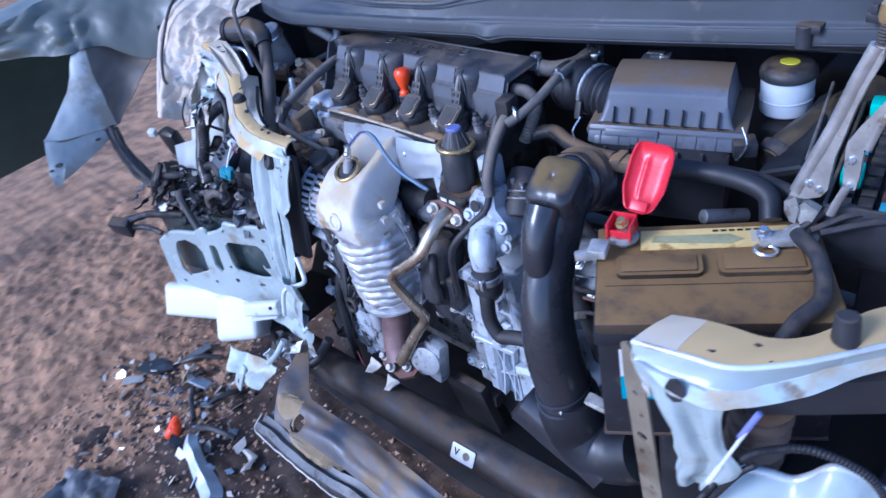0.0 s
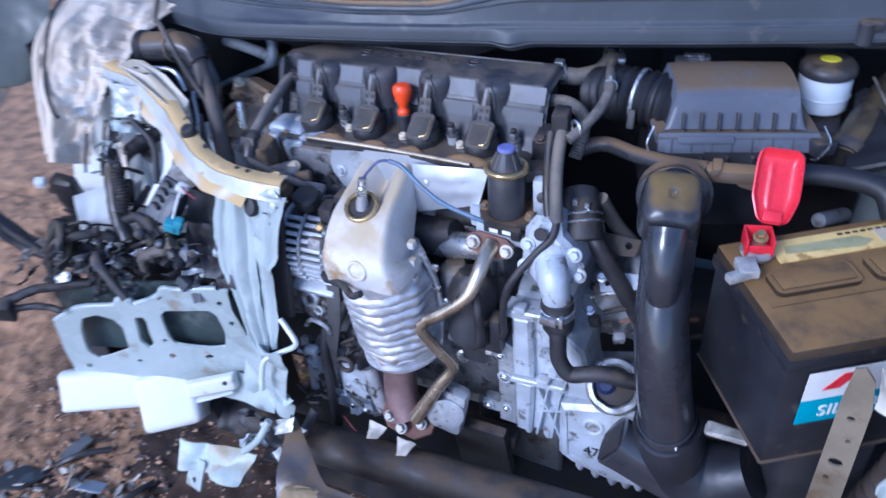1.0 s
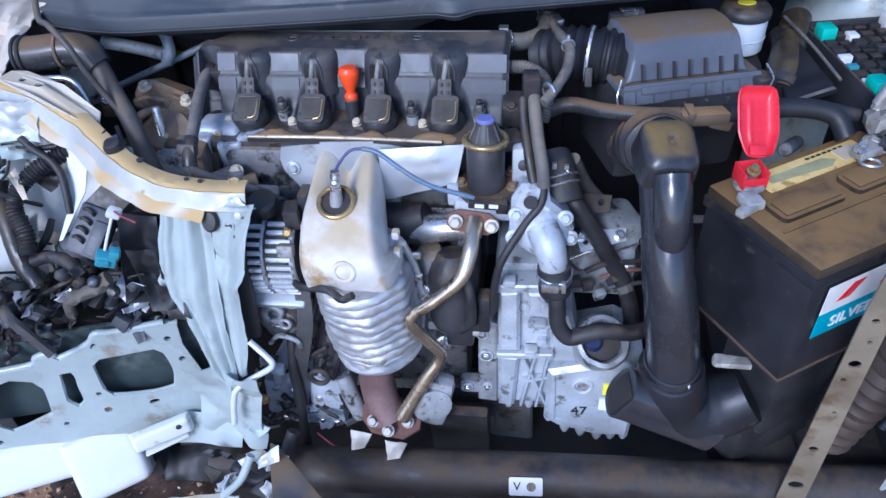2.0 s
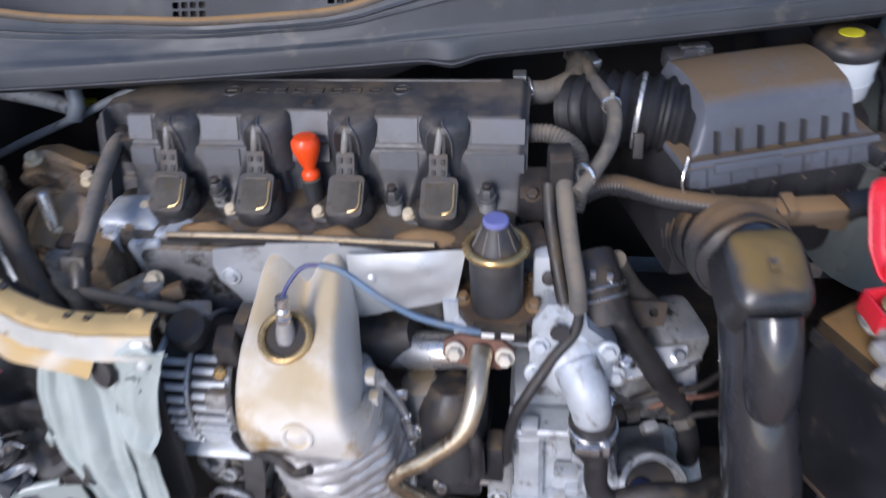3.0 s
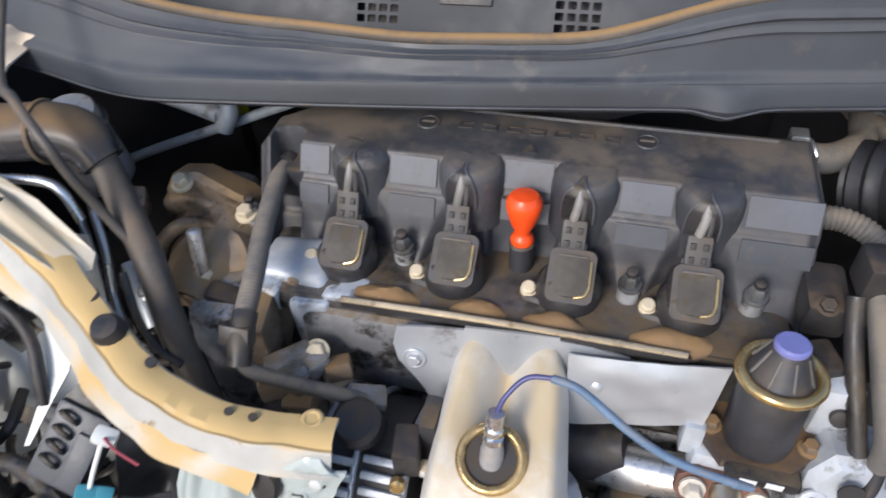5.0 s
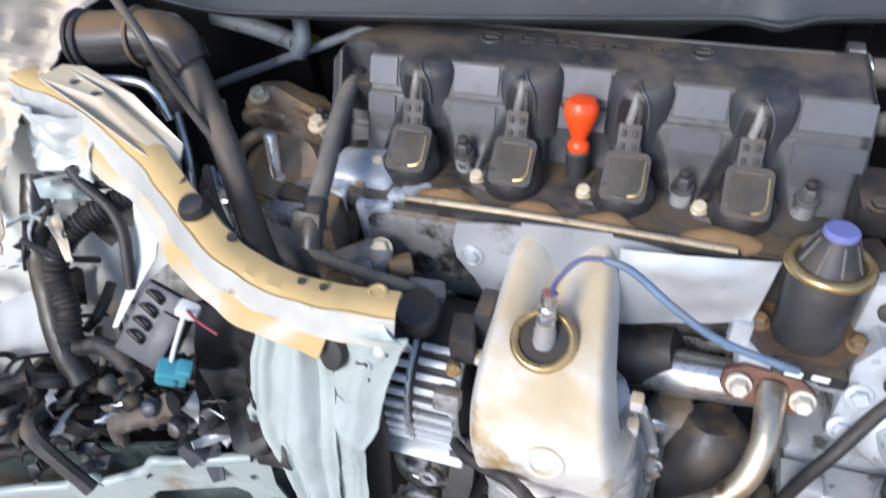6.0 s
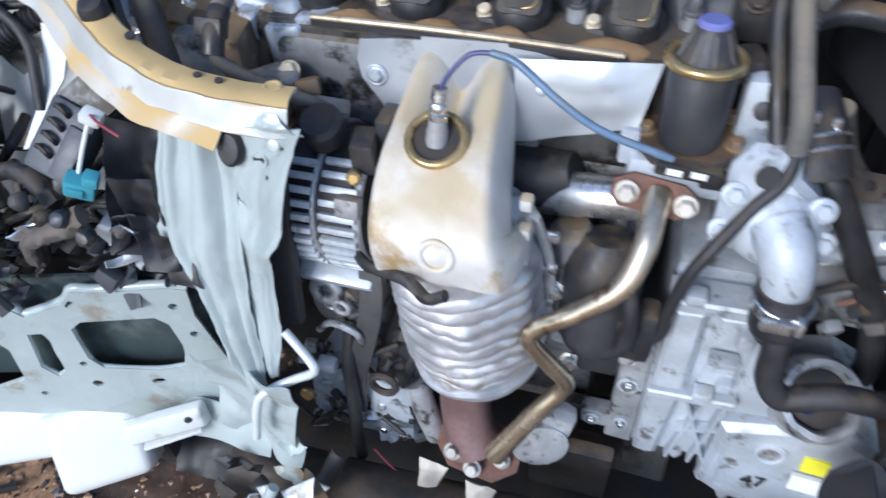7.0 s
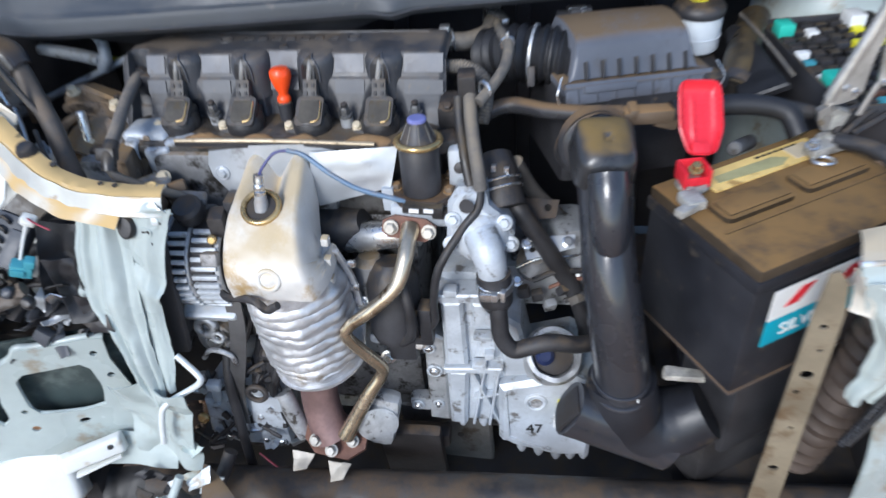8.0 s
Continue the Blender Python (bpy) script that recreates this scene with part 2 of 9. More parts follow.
    pale_dust=material("pale_dusty_paint", (0.62, 0.58, 0.50), 0.4, vary=0.15, grain=24, bump=0.12, dust=((0.62, 0.50, 0.33), 0.7), stain=((0.32, 0.23, 0.14), 0.12, 25.0)),
    pipe_dust=material("dusty_pipe", (0.034, 0.034, 0.037), 0.25, grain=22, bump=0.12, dust=((0.17, 0.105, 0.05), 0.8, 0.35, 0.9)),
    relay_grey=material("relay_plastic", (0.050, 0.055, 0.066), 0.42, vary=0.2, grain=50, bump=0.2),
    mud=material("dried_mud", (0.36, 0.26, 0.135), 0.8, vary=0.35, grain=24, bump=0.5, stain=((0.17, 0.115, 0.06), 0.3, 30.0)),
    # dark green that stands in for shade behind the lamp windows
    shade_backing=material("shade_green", (0.045, 0.062, 0.062), 0.30, vary=0.35, grain=14, bump=0.1, stain=((0.10, 0.125, 0.12), 0.3, 16.0)),
    beam_sheet=material("scuffed_beam", (0.105, 0.105, 0.115), 0.42, metal=0.3, vary=0.3, grain=14, bump=0.3, dust=((0.15, 0.10, 0.055), 0.35), stain=((0.20, 0.135, 0.065), 0.38, 7.0)),
    darkgreen=material("dark_green_panel", (0.055, 0.082, 0.066), 0.5, vary=0.3, grain=6, bump=0.1),
    dirt=material("dirt", (0.36, 0.200, 0.100), 0.92, vary=0.5, grain=40, bump=1.0, stain=((0.12, 0.066, 0.036), 0.30, 2.6), speck=((0.52, 0.37, 0.26), 0.42, 300.0)),
    clod=material("clod", (0.44, 0.28, 0.17), 0.95, vary=0.45, grain=40, bump=0.6),
    chip_pale=material("plastic_chip", (0.55, 0.50, 0.42), 0.5, vary=0.3, grain=40, bump=0.1),
    chip_dark=material("dark_chip", (0.035, 0.032, 0.03), 0.5, vary=0.4, grain=40, bump=0.2),
    cream=material("cream_plastic", (0.62, 0.52, 0.36), 0.5, vary=0.15, grain=40, bump=0.1),
)

# ---- building helpers ----
def V(*a):
    return Vector(a)


def spline(pts, per=6):
    """Points on a smooth curve through pts; radii, if given as a fourth number, go along."""
    p = np.array(pts, float)
    if len(p) < 3:
        return np.array([p[0] + (p[1] - p[0]) * k / per for k in range(per + 1)])
    q = np.vstack([2 * p[0] - p[1], p, 2 * p[-1] - p[-2]])
    out = []
    for i in range(1, len(q) - 2):
        for k in range(per):
            t = k / per
            a, b, c, d = q[i - 1], q[i], q[i + 1], q[i + 2]
            out.append(0.5 * (2 * b + (c - a) * t + (2 * a - 5 * b + 4 * c - d) * t * t + (3 * b - a - 3 * c + d) * t**3))
    out.append(p[-1])
    return np.array(out)


def turned(rot=(0, 0, 0), at=(0, 0, 0)):
    return pose(*at, *rot)


def upright(axis):
    """A turn that takes z to the axis."""
    return Vector(axis).normalized().to_track_quat("Z", "Y").to_matrix().to_4x4()


class Build:
    """Gathers the pieces of one part."""

    def __init__(self):
        self.v, self.f = [], []

    def add(self, verts, faces, m=None):
        o = len(self.v)
        self.v += [tuple(m @ Vector(p)) for p in verts] if m is not None else [tuple(p) for p in verts]
        self.f += [tuple(i + o for i in f) for f in faces]
        return self

    def box(self, c, size, bevel=0.003, rot=(0, 0, 0), m=None, taper=1.0, seg=2):
        """taper: how much smaller the top is."""
        bm = bmesh.new()
        bmesh.ops.create_cube(bm, size=1)
        for v in bm.verts:
            k = taper if v.co.z > 0 else 1.0
            v.co = V(v.co.x * size[0] * k, v.co.y * size[1] * k, v.co.z * size[2])
        if bevel:
            bmesh.ops.bevel(bm, geom=bm.edges[:], offset=bevel, segments=seg, affect="EDGES", profile=0.6)
        bm.verts.index_update()
        t = turned(rot, c)
        self.add([v.co for v in bm.verts], [[v.index for v in f.verts] for f in bm.faces], (m @ t) if m is not None else t)
        bm.free()
        return self

    def lathe(self, at, axis, profile, n=24, m=None, squash=1.0):
        """profile: (radius, height) from the foot up; closed at both ends."""
        t = Matrix.Translation(at) @ upright(axis)
        verts, faces = [], []
        for r, h in profile:
            verts += [(r * math.cos(a), squash * r * math.sin(a), h) for a in (2 * math.pi * k / n for k in range(n))]
        rows = len(profile)
        for i in range(rows - 1):
            faces += [(i * n + k, i * n + (k + 1) % n, (i + 1) * n + (k + 1) % n, (i + 1) * n + k) for k in range(n)]
        faces += [tuple(range(n - 1, -1, -1)), tuple((rows - 1) * n + k for k in range(n))]
        return self.add(verts, faces, (m @ t) if m is not None else t)

    def cyl(self, a, b, r, r2=None, n=20, bevel=0.0015):
        a, b = Vector(a), Vector(b)
        h, r2 = (b - a).length, r if r2 is None else r2
        e = min(bevel, r * 0.3, r2 * 0.3, h * 0.3)
        return self.lathe(a, b - a, [(r - e, 0), (r, e), (r2, h - e), (r2 - e, h)], n)

    def ring(self, at, axis, R, r, n=28, k=10):
        t = Matrix.Translation(at) @ upright(axis)
        verts = [((R + r * math.cos(b)) * math.cos(a), (R + r * math.cos(b)) * math.sin(a), r * math.sin(b))
                 for a in (2 * math.pi * i / n for i in range(n)) for b in (2 * math.pi * j / k for j in range(k))]
        faces = [(i * k + j, ((i + 1) % n) * k + j, ((i + 1) % n) * k + (j + 1) % k, i * k + (j + 1) % k) for i in range(n) for j in range(k)]
        return self.add(verts, faces, t)

    def tube(self, pts, r=0.01, n=14, per=8, wave=0.0, pitch=0.006, flat=1.0, rough=0.0):
        """A pipe along a smooth curve; a fourth number at each point sets the radius there. wave: depth of its corrugation."""
        pts = [tuple(p) if len(p) == 4 else (*p, r) for p in pts]
        if wave:
            length = sum((Vector(a[:3]) - Vector(b[:3])).length for a, b in zip(pts, pts[1:]))
            per = max(per, int(length / pitch * 4 / max(1, len(pts) - 1)))
        p = spline(pts, per)
        far = np.r_[0, np.cumsum(np.linalg.norm(np.diff(p[:, :3], axis=0), axis=1))]
        u, verts, faces = None, [], []
        for i, q in enumerate(p):
            d = Vector(p[min(i + 1, len(p) - 1)][:3] - p[max(i - 1, 0)][:3]).normalized()
            if u is None:
                u = d.orthogonal().normalized()
            u = (u - d * u.dot(d)).normalized()
            w = d.cross(u)
            rad = float(q[3]) + (wave * math.cos(2 * math.pi * float(far[i]) / pitch) if wave else 0)
            for k in range(n):
                a = 2 * math.pi * k / n
                e = rad * (1 + (rough * noise.noise(Vector(q[:3]) * 90 + V(k, 0, 0)) if rough else 0))
                verts.append(Vector(q[:3]) + e * (u * math.cos(a) + w * math.sin(a) * flat))
        rows = len(p)
        for i in range(rows - 1):
            faces += [(i * n + k, i * n + (k + 1) % n, (i + 1) * n + (k + 1) % n, (i + 1) * n + k) for k in range(n)]
        faces += [tuple(range(n - 1, -1, -1)), tuple((rows - 1) * n + k for k in range(n))]
        return self.add(verts, faces)

    def bolt(self, at, axis=(0, -0.7, 0.7), r=0.007, h=0.006):
        """A hexagon head on a washer."""
        self.lathe(at, axis, [(r * 1.35, 0), (r * 1.35, h * 0.25), (r * 1.2, h * 0.3)], 16)
        return self.lathe(Vector(at), axis, [(r, 0), (r, h * 0.85), (r * 0.8, h)], 6)

    def sheet(self, fn, nu, nv, thick=0.0015):
        """A sheet with thickness: fn(u, v) gives its points for u, v from 0 to 1."""
        p = [[Vector(fn(i / nu, j / nv)) for j in range(nv + 1)] for i in range(nu + 1)]
        front, behind = [], []
        for i in range(nu + 1):
            for j in range(nv + 1):
                a = p[min(i + 1, nu)][j] - p[max(i - 1, 0)][j]
                b = p[i][min(j + 1, nv)] - p[i][max(j - 1, 0)]
                nrm = a.cross(b)
                nrm = nrm.normalized() if nrm.length > 1e-12 else V(0, 0, 1)
                front.append(p[i][j])
                behind.append(p[i][j] - nrm * thick)
        n, w = len(front), nv + 1
        faces = []
        for i in range(nu):
            for j in range(nv):
                a, b, c, d = i * w + j, (i + 1) * w + j, (i + 1) * w + j + 1, i * w + j + 1
                faces += [(a, b, c, d), (n + d, n + c, n + b, n + a)]
        rim = [i * w for i in range(nu + 1)] + [nu * w + j for j in range(1, w)] + [i * w + nv for i in range(nu - 1, -1, -1)] + [j for j in range(nv - 1, 0, -1)]
        for a, b in zip(rim, rim[1:] + rim[:1]):
            faces.append((b, a, n + a, n + b))
        return self.add(front + behind, faces)

    def plate(self, outline, holes=(), m=None, thick=0.003):
        """A flat plate cut to an outline, with holes, in the xy plane of m."""
        from mathutils.geometry import tessellate_polygon
        loops = [[V(x, y, 0) for x, y in loop] for loop in (outline, *holes)]
        flat = [p for loop in loops for p in loop]
        n = len(flat)
        faces = []
        for a, b, c in tessellate_polygon(loops):
            if (flat[b] - flat[a]).cross(flat[c] - flat[a]).z < 0:
                b, c = c, b
            faces += [(a, b, c), (n + c, n + b, n + a)]
        o = 0
        for loop in loops:
            k = len(loop)
            area = sum(p.x * q.y - q.x * p.y for p, q in zip(loop, loop[1:] + loop[:1]))
            for i in range(k):
                a, b = o + i, o + (i + 1) % k
                faces.append((b, a, n + a, n + b) if (area > 0) else (a, b, n + b, n + a))
            o += k
        return self.add([(p.x, p.y, 0) for p in flat] + [(p.x, p.y, -thick) for p in flat], faces, m)

    def slab(self, outline, m=None, thick=0.02, chamfer=0.003):
        """A thick plate with a chamfered front, in the xy plane of m, its outline going round to the left."""
        from mathutils.geometry import tessellate_polygon
        pts = [Vector((x, y)) for x, y in outline]
        k, inner = len(pts), []
        for i, p in enumerate(pts):
            a, b = (p - pts[i - 1]).normalized(), (pts[(i + 1) % k] - p).normalized()
            na, nb = Vector((-a.y, a.x)), Vector((-b.y, b.x))
            d = na + nb
            inner.append(p + d * (chamfer / max(0.4, d.dot(na))))
        verts = [(p.x, p.y, 0) for p in inner] + [(p.x, p.y, -chamfer) for p in pts] + [(p.x, p.y, -thick) for p in pts]
        faces = [tuple(f) for f in tessellate_polygon([[V(p.x, p.y, 0) for p in inner]])]
        faces += [tuple(2 * k + i for i in f) for f in faces]
        for o in (0, k):
            faces += [(o + i, o + (i + 1) % k, o + k + (i + 1) % k, o + k + i) for i in range(k)]
        return self.add(verts, faces, m)

    def sweep(self, path, profile, per=8, up=(0, 0, 1)):
        """A closed outline (across, above) carried along a smooth curve."""
        p = spline(path, per)
        k, verts, faces = len(profile), [], []
        for i, q in enumerate(p):
            d = Vector(p[min(i + 1, len(p) - 1)] - p[max(i - 1, 0)]).normalized()
            side = d.cross(Vector(up)).normalized()
            above = side.cross(d)
            verts += [Vector(q) + side * a + above * b for a, b in profile]
        for i in range(len(p) - 1):
            faces += [(i * k + j, (i + 1) * k + j, (i + 1) * k + (j + 1) % k, i * k + (j + 1) % k) for j in range(k)]
        faces += [tuple(range(k)), tuple((len(p) - 1) * k + j for j in range(k - 1, -1, -1))]
        return self.add(verts, faces)

    def crumple(self, amount=0.004, scale=20.0, seed=0.0):
        for i, p in enumerate(self.v):
            self.v[i] = tuple(Vector(p) + amount * noise.noise_vector(Vector(p) * scale + V(seed, 0, 0)))
        return self

    def build(self, name, mat, parent=None, label="", sharp=38):
        me = bpy.data.meshes.new(name)
        me.from_pydata(self.v, [], self.f)
        bm = bmesh.new()
        bm.from_mesh(me)
        bmesh.ops.recalc_face_normals(bm, faces=bm.faces[:])
        bm.to_mesh(me)
        bm.free()
        me.polygons.foreach_set("use_smooth", [True] * len(me.polygons))
        me.set_sharp_from_angle(angle=radians(sharp))
        me.materials.append(M[mat])
        ob = new(name, me)
        if parent is not None:
            ob.parent = parent
            base = parent if parent.parent is None else parent.parent
            ob.matrix_parent_inverse = Matrix.Translation(base.location).inverted()
            if parent.parent is not None:
                ob.matrix_parent_inverse = Matrix()
        return tagged(ob, label)


def thing(name, at, label, category, group="", kind=""):
    ob = new(name)
    ob.location, ob.empty_display_size = at, 0.02
    return tagged(ob, label, category, group, kind)


def letters(name, text, size, m, mat, parent, label="", depth=0.0006):
    cu = bpy.data.curves.new(name, "FONT")
    cu.body, cu.size, cu.extrude = text, size, depth
    cu.align_x, cu.align_y = "CENTER", "CENTER"
    tmp = bpy.data.objects.new(name, cu)
    scene.collection.objects.link(tmp)
    me = bpy.data.meshes.new_from_object(tmp.evaluated_get(bpy.context.evaluated_depsgraph_get()))
    bpy.data.objects.remove(tmp)
    b = Build()
    b.add([v.co for v in me.vertices], [tuple(p.vertices) for p in me.polygons], m)
    return b.build(name, mat, parent, label, 30)


def frame_of(o, x, y):
    """A frame at o with its x axis along x and its y axis near y."""
    x = Vector(x).normalized()
    z = x.cross(Vector(y)).normalized()
    y = z.cross(x)
    return Matrix(((x.x, y.x, z.x, o[0]), (x.y, y.y, z.y, o[1]), (x.z, y.z, z.z, o[2]), (0, 0, 0, 1)))


def rounded(x0, y0, x1, y1, r, k=4):
    """The outline of a rectangle with round corners."""
    out = []
    for cx, cy, a in ((x1 - r, y0 + r, -90), (x1 - r, y1 - r, 0), (x0 + r, y1 - r, 90), (x0 + r, y0 + r, 180)):
        out += [(cx + r * math.cos(radians(a + 90 * i / k)), cy + r * math.sin(radians(a + 90 * i / k))) for i in range(k + 1)]
    return out


def disc(cx, cy, r, n=14, sx=1.0):
    return [(cx + sx * r * math.cos(2 * math.pi * k / n), cy + r * math.sin(2 * math.pi * k / n)) for k in range(n)]


def smooth(x, a, b):
    t = min(1.0, max(0.0, (x - a) / (b - a)))
    return t * t * (3 - 2 * t)

# ---- ground ----
GROUND = 0.08


def ground_height(x, y):
    near = smooth(3.0 - math.hypot(x, y), 0.0, 1.5)
    p = V(x, y, 0)
    h = 0.030 * noise.noise(p * 1.7) + 0.018 * noise.noise(p * 5) + 0.010 * noise.noise(p * 14) + 0.006 * noise.noise(p * 37)
    h += 0.0045 * noise.noise(p * 58 + V(3, 1, 0)) + 0.007 * max(0.0, noise.noise(p * 31 + V(0, 7, 0)) - 0.12)
    return GROUND + near * (h + 0.012 * abs(noise.noise(p * 22 + V(9, 0, 0))))


def make_ground():
    steps = [-400, -120, -40, -14, -6, -3.4] + [-2.6 + 0.1 * k for k in range(8)] + [-1.8 + 0.0075 * k for k in range(267)] + [0.25 + 0.12 * k for k in range(18)] + [3, 6, 14, 40, 120, 400]
    ys = [-400, -120, -40, -14, -6, -3] + [-2.0 + 0.1 * k for k in range(9)] + [-1.1 + 0.0085 * k for k in range(190)] + [0.56 + 0.15 * k for k in range(16)] + [4, 8, 14, 40, 120, 400]
    verts = [(x, y, ground_height(x, y)) for x in steps for y in ys]
    w = len(ys)
    faces = [(i * w + j, (i + 1) * w + j, (i + 1) * w + j + 1, i * w + j + 1) for i in range(len(steps) - 1) for j in range(w - 1)]
    b = Build().add(verts, faces)
    g = b.build("ground", "dirt", None, "bare brown earth, trampled and oil-stained", 180)
    return tagged(g, category="ground", kind="structure")


make_ground()

# ---- the car's front end ----
car = thing("wrecked_car", (0.25, 0.5, GROUND), "pale mint car front end, stripped and crumpled by a crash", "car")

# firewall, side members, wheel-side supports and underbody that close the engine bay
wall = Build().box((0.25, 0.60, 0.62), (1.50, 0.04, 0.74), 0.01).build("firewall", "dark", car, "near-black bulkhead")
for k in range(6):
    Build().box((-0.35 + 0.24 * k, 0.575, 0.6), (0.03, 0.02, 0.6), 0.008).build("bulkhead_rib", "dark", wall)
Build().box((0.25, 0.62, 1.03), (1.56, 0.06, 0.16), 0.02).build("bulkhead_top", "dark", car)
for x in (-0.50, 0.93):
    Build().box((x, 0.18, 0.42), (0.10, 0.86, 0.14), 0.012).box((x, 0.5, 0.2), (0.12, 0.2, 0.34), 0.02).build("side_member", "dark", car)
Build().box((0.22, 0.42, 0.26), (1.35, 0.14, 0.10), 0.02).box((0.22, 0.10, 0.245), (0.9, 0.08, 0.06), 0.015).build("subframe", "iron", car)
Build().sheet(lambda u, v: (-0.2 + 0.9 * u, -0.22 + 0.9 * v, 0.215 + 0.01 * noise.noise(V(u * 9, v * 9, 0))), 20, 20, 0.004).build("splash_shield", "dark", car, "near-black sheet below the bay")

# strut towers
def strut_tower(at, r):
    b = Build().lathe(at, (0, 0, 1), [(r * 1.25, -0.45), (r * 1.2, -0.12), (r * 1.1, -0.03), (r * 0.92, 0.0), (r * 0.45, 0.01), (r * 0.4, 0.004)], 28)
    for k in range(3):
        a = radians(40 + 120 * k)
        b.bolt((at[0] + r * 0.7 * math.cos(a), at[1] + r * 0.7 * math.sin(a), at[2] + 0.004), (0, 0, 1), 0.009, 0.014)
    b.build("strut_tower", "mint", car)


strut_tower((0.86, 0.42, 0.90), 0.10)
strut_tower((-0.42, 0.40, 0.90), 0.10)
Build().sheet(lambda u, v: (0.78 + 0.20 * u + 0.01 * math.sin(9 * v), 0.30 + 0.3 * v, 0.90 + 0.05 * u), 8, 8, 0.002).build("inner_fender", "mint", car)

# tie bar stubs: a pressed channel with a dusty top, a bead and a front flange
RAIL = [(0.0, -0.002), (0.002, 0.001), (0.012, 0.003), (0.022, 0.002), (0.0255, -0.001), (0.0280, -0.0005), (0.0300, -0.004), (0.0345, -0.017), (0.0375, -0.022),
        (0.0365, -0.0235), (0.033, -0.019), (0.0285, -0.0065), (0.0250, -0.003), (0.021, 0.0), (0.012, 0.001), (0.003, -0.003)]
HEM = [(0.0355, -0.0195), (0.0380, -0.0215), (0.0420, -0.0260), (0.0475, -0.0330), (0.0465, -0.0340), (0.0410, -0.0275), (0.0365, -0.0235)]


def left_tie_bar():
    path = [(-0.385, -0.044, 0.944), (-0.350, -0.052, 0.943), (-0.300, -0.062, 0.938), (-0.225, -0.092, 0.914), (-0.170, -0.129, 0.893), (-0.124, -0.149, 0.878), (-0.075, -0.154, 0.866), (-0.015, -0.145, 0.858)]
    bar = Build().sweep(path, [(a_ * 0.92, b_ * 0.95) for a_, b_ in RAIL], 18).crumple(0.004, 20, 3).crumple(0.0012, 60, 1).build("tie_bar", "tan", car, "bent upper tie bar under yellowish dust")
    # the lower hem stops short of the bare end, and waves
    hem = Build().sweep(path[2:6] + [(-0.098, -0.153, 0.872), (-0.056, -0.1535, 0.863)], [(a_ * 0.92, b_ * 0.95) for a_, b_ in HEM], 18)
    hem.crumple(0.004, 20, 3).crumple(0.0030, 34, 4).build("hem", "tan", bar, "wavy lower hem under dust")
    # lapped end plate with holes
    m = frame_of((-0.265, -0.083, 0.9435), (0.12, -0.030, -0.016), (0.25, 0.95, 0.0))
    b = Build().plate([(-0.078, -0.012), (-0.02, -0.019), (0.045, -0.018), (0.056, -0.012), (0.059, 0.0), (0.052, 0.012), (0.0, 0.017), (-0.06, 0.020), (-0.078, 0.012)], [disc(-0.052, 0.003, 0.0045, 12), disc(-0.024, 0.001, 0.0052, 12)])
    b.v = [tuple(m @ V(x, y, z - 0.42 * max(0.0, x + 0.005))) for x, y, z in b.v]
    b.crumple(0.002, 30, 2).build("end_plate", "pale_dust", bar, "pale dusty lapped plate", 30)
    # near-black discs stand in for the shade inside the holes
    for x, y in ((-0.052, 0.003), (-0.024, 0.001)):
        Build().cyl(m @ V(x, y, -0.006), m @ V(x, y, -0.0035), 0.0058).build("hole_shade_disc", "dark", bar)
    Build().lathe((-0.180, -0.134, 0.891), (0.1, -0.3, 1), [(0.012, 0), (0.0115, 0.008), (0.009, 0.013), (0.003, 0.014)], 18).build("rubber_buffer", "rubber", bar)
    for p, r in (((-0.202, -0.116, 0.9045), 0.006), ((-0.143, -0.148, 0.8855), 0.004), ((-0.082, -0.164, 0.8705), 0.0030), ((-0.066, -0.163, 0.8675), 0.003)):
        Build().lathe(p, (0.1, -0.15, 1), [(r, 0), (r, 0.0016)], 14).build("hole_shade_disc", "dark", bar)
    Build().ring((-0.030, -0.152, 0.8600), (0, 0, 1), 0.0058, 0.0024).lathe((-0.030, -0.152, 0.8585), (0, 0, 1), [(0.0065, 0), (0.0050, 0.003), (0.0022, 0.0030)], 14).build("weld_nut", "tan", bar)
    # bare mint end folded down over the bar
    def end(u, v):
        a, b_ = V(-0.052 + 0.034 * u, -0.176 + 0.002 * u, 0.853), V(-0.052 + 0.052 * u, -0.1785 + 0.004 * u, 0.838)
        p = a + (b_ - a) * v
        return p + V(0, -0.0035 * math.sin(math.pi * v) - 0.002 * abs(noise.noise(V(u * 5, v * 5, 1))), 0.0008)
    Build().sheet(end, 16, 8, 0.0018).crumple(0.0015, 60, 2).build("folded_end", "mint", bar, "bare mint end")


left_tie_bar()


def crumpled(a, b_, c, d, nu=28, nv=28, amount=0.01, scale=12, seed=0, thick=0.0015, bulge=0.0):
    """A dented sheet between four corners: a-b along u, a-c along v, d opposite a."""
    a, b_, c, d = map(Vector, (a, b_, c, d))
    nrm = (b_ - a).cross(c - a).normalized()

    def at(u, v):
        p = a * (1 - u) * (1 - v) + b_ * u * (1 - v) + c * (1 - u) * v + d * u * v
        q = p * scale + V(seed, seed * 0.7, 0)
        n1 = noise.noise(q)
        fold = abs(noise.noise(q * 0.6 + V(5, 3, 1)))
        return p + nrm * (bulge * math.sin(math.pi * u) * math.sin(math.pi * v) + amount * (n1 - 1.6 * fold + 0.35 * noise.noise(q * 2.7)))
    return Build().sheet(at, nu, nv, thick)


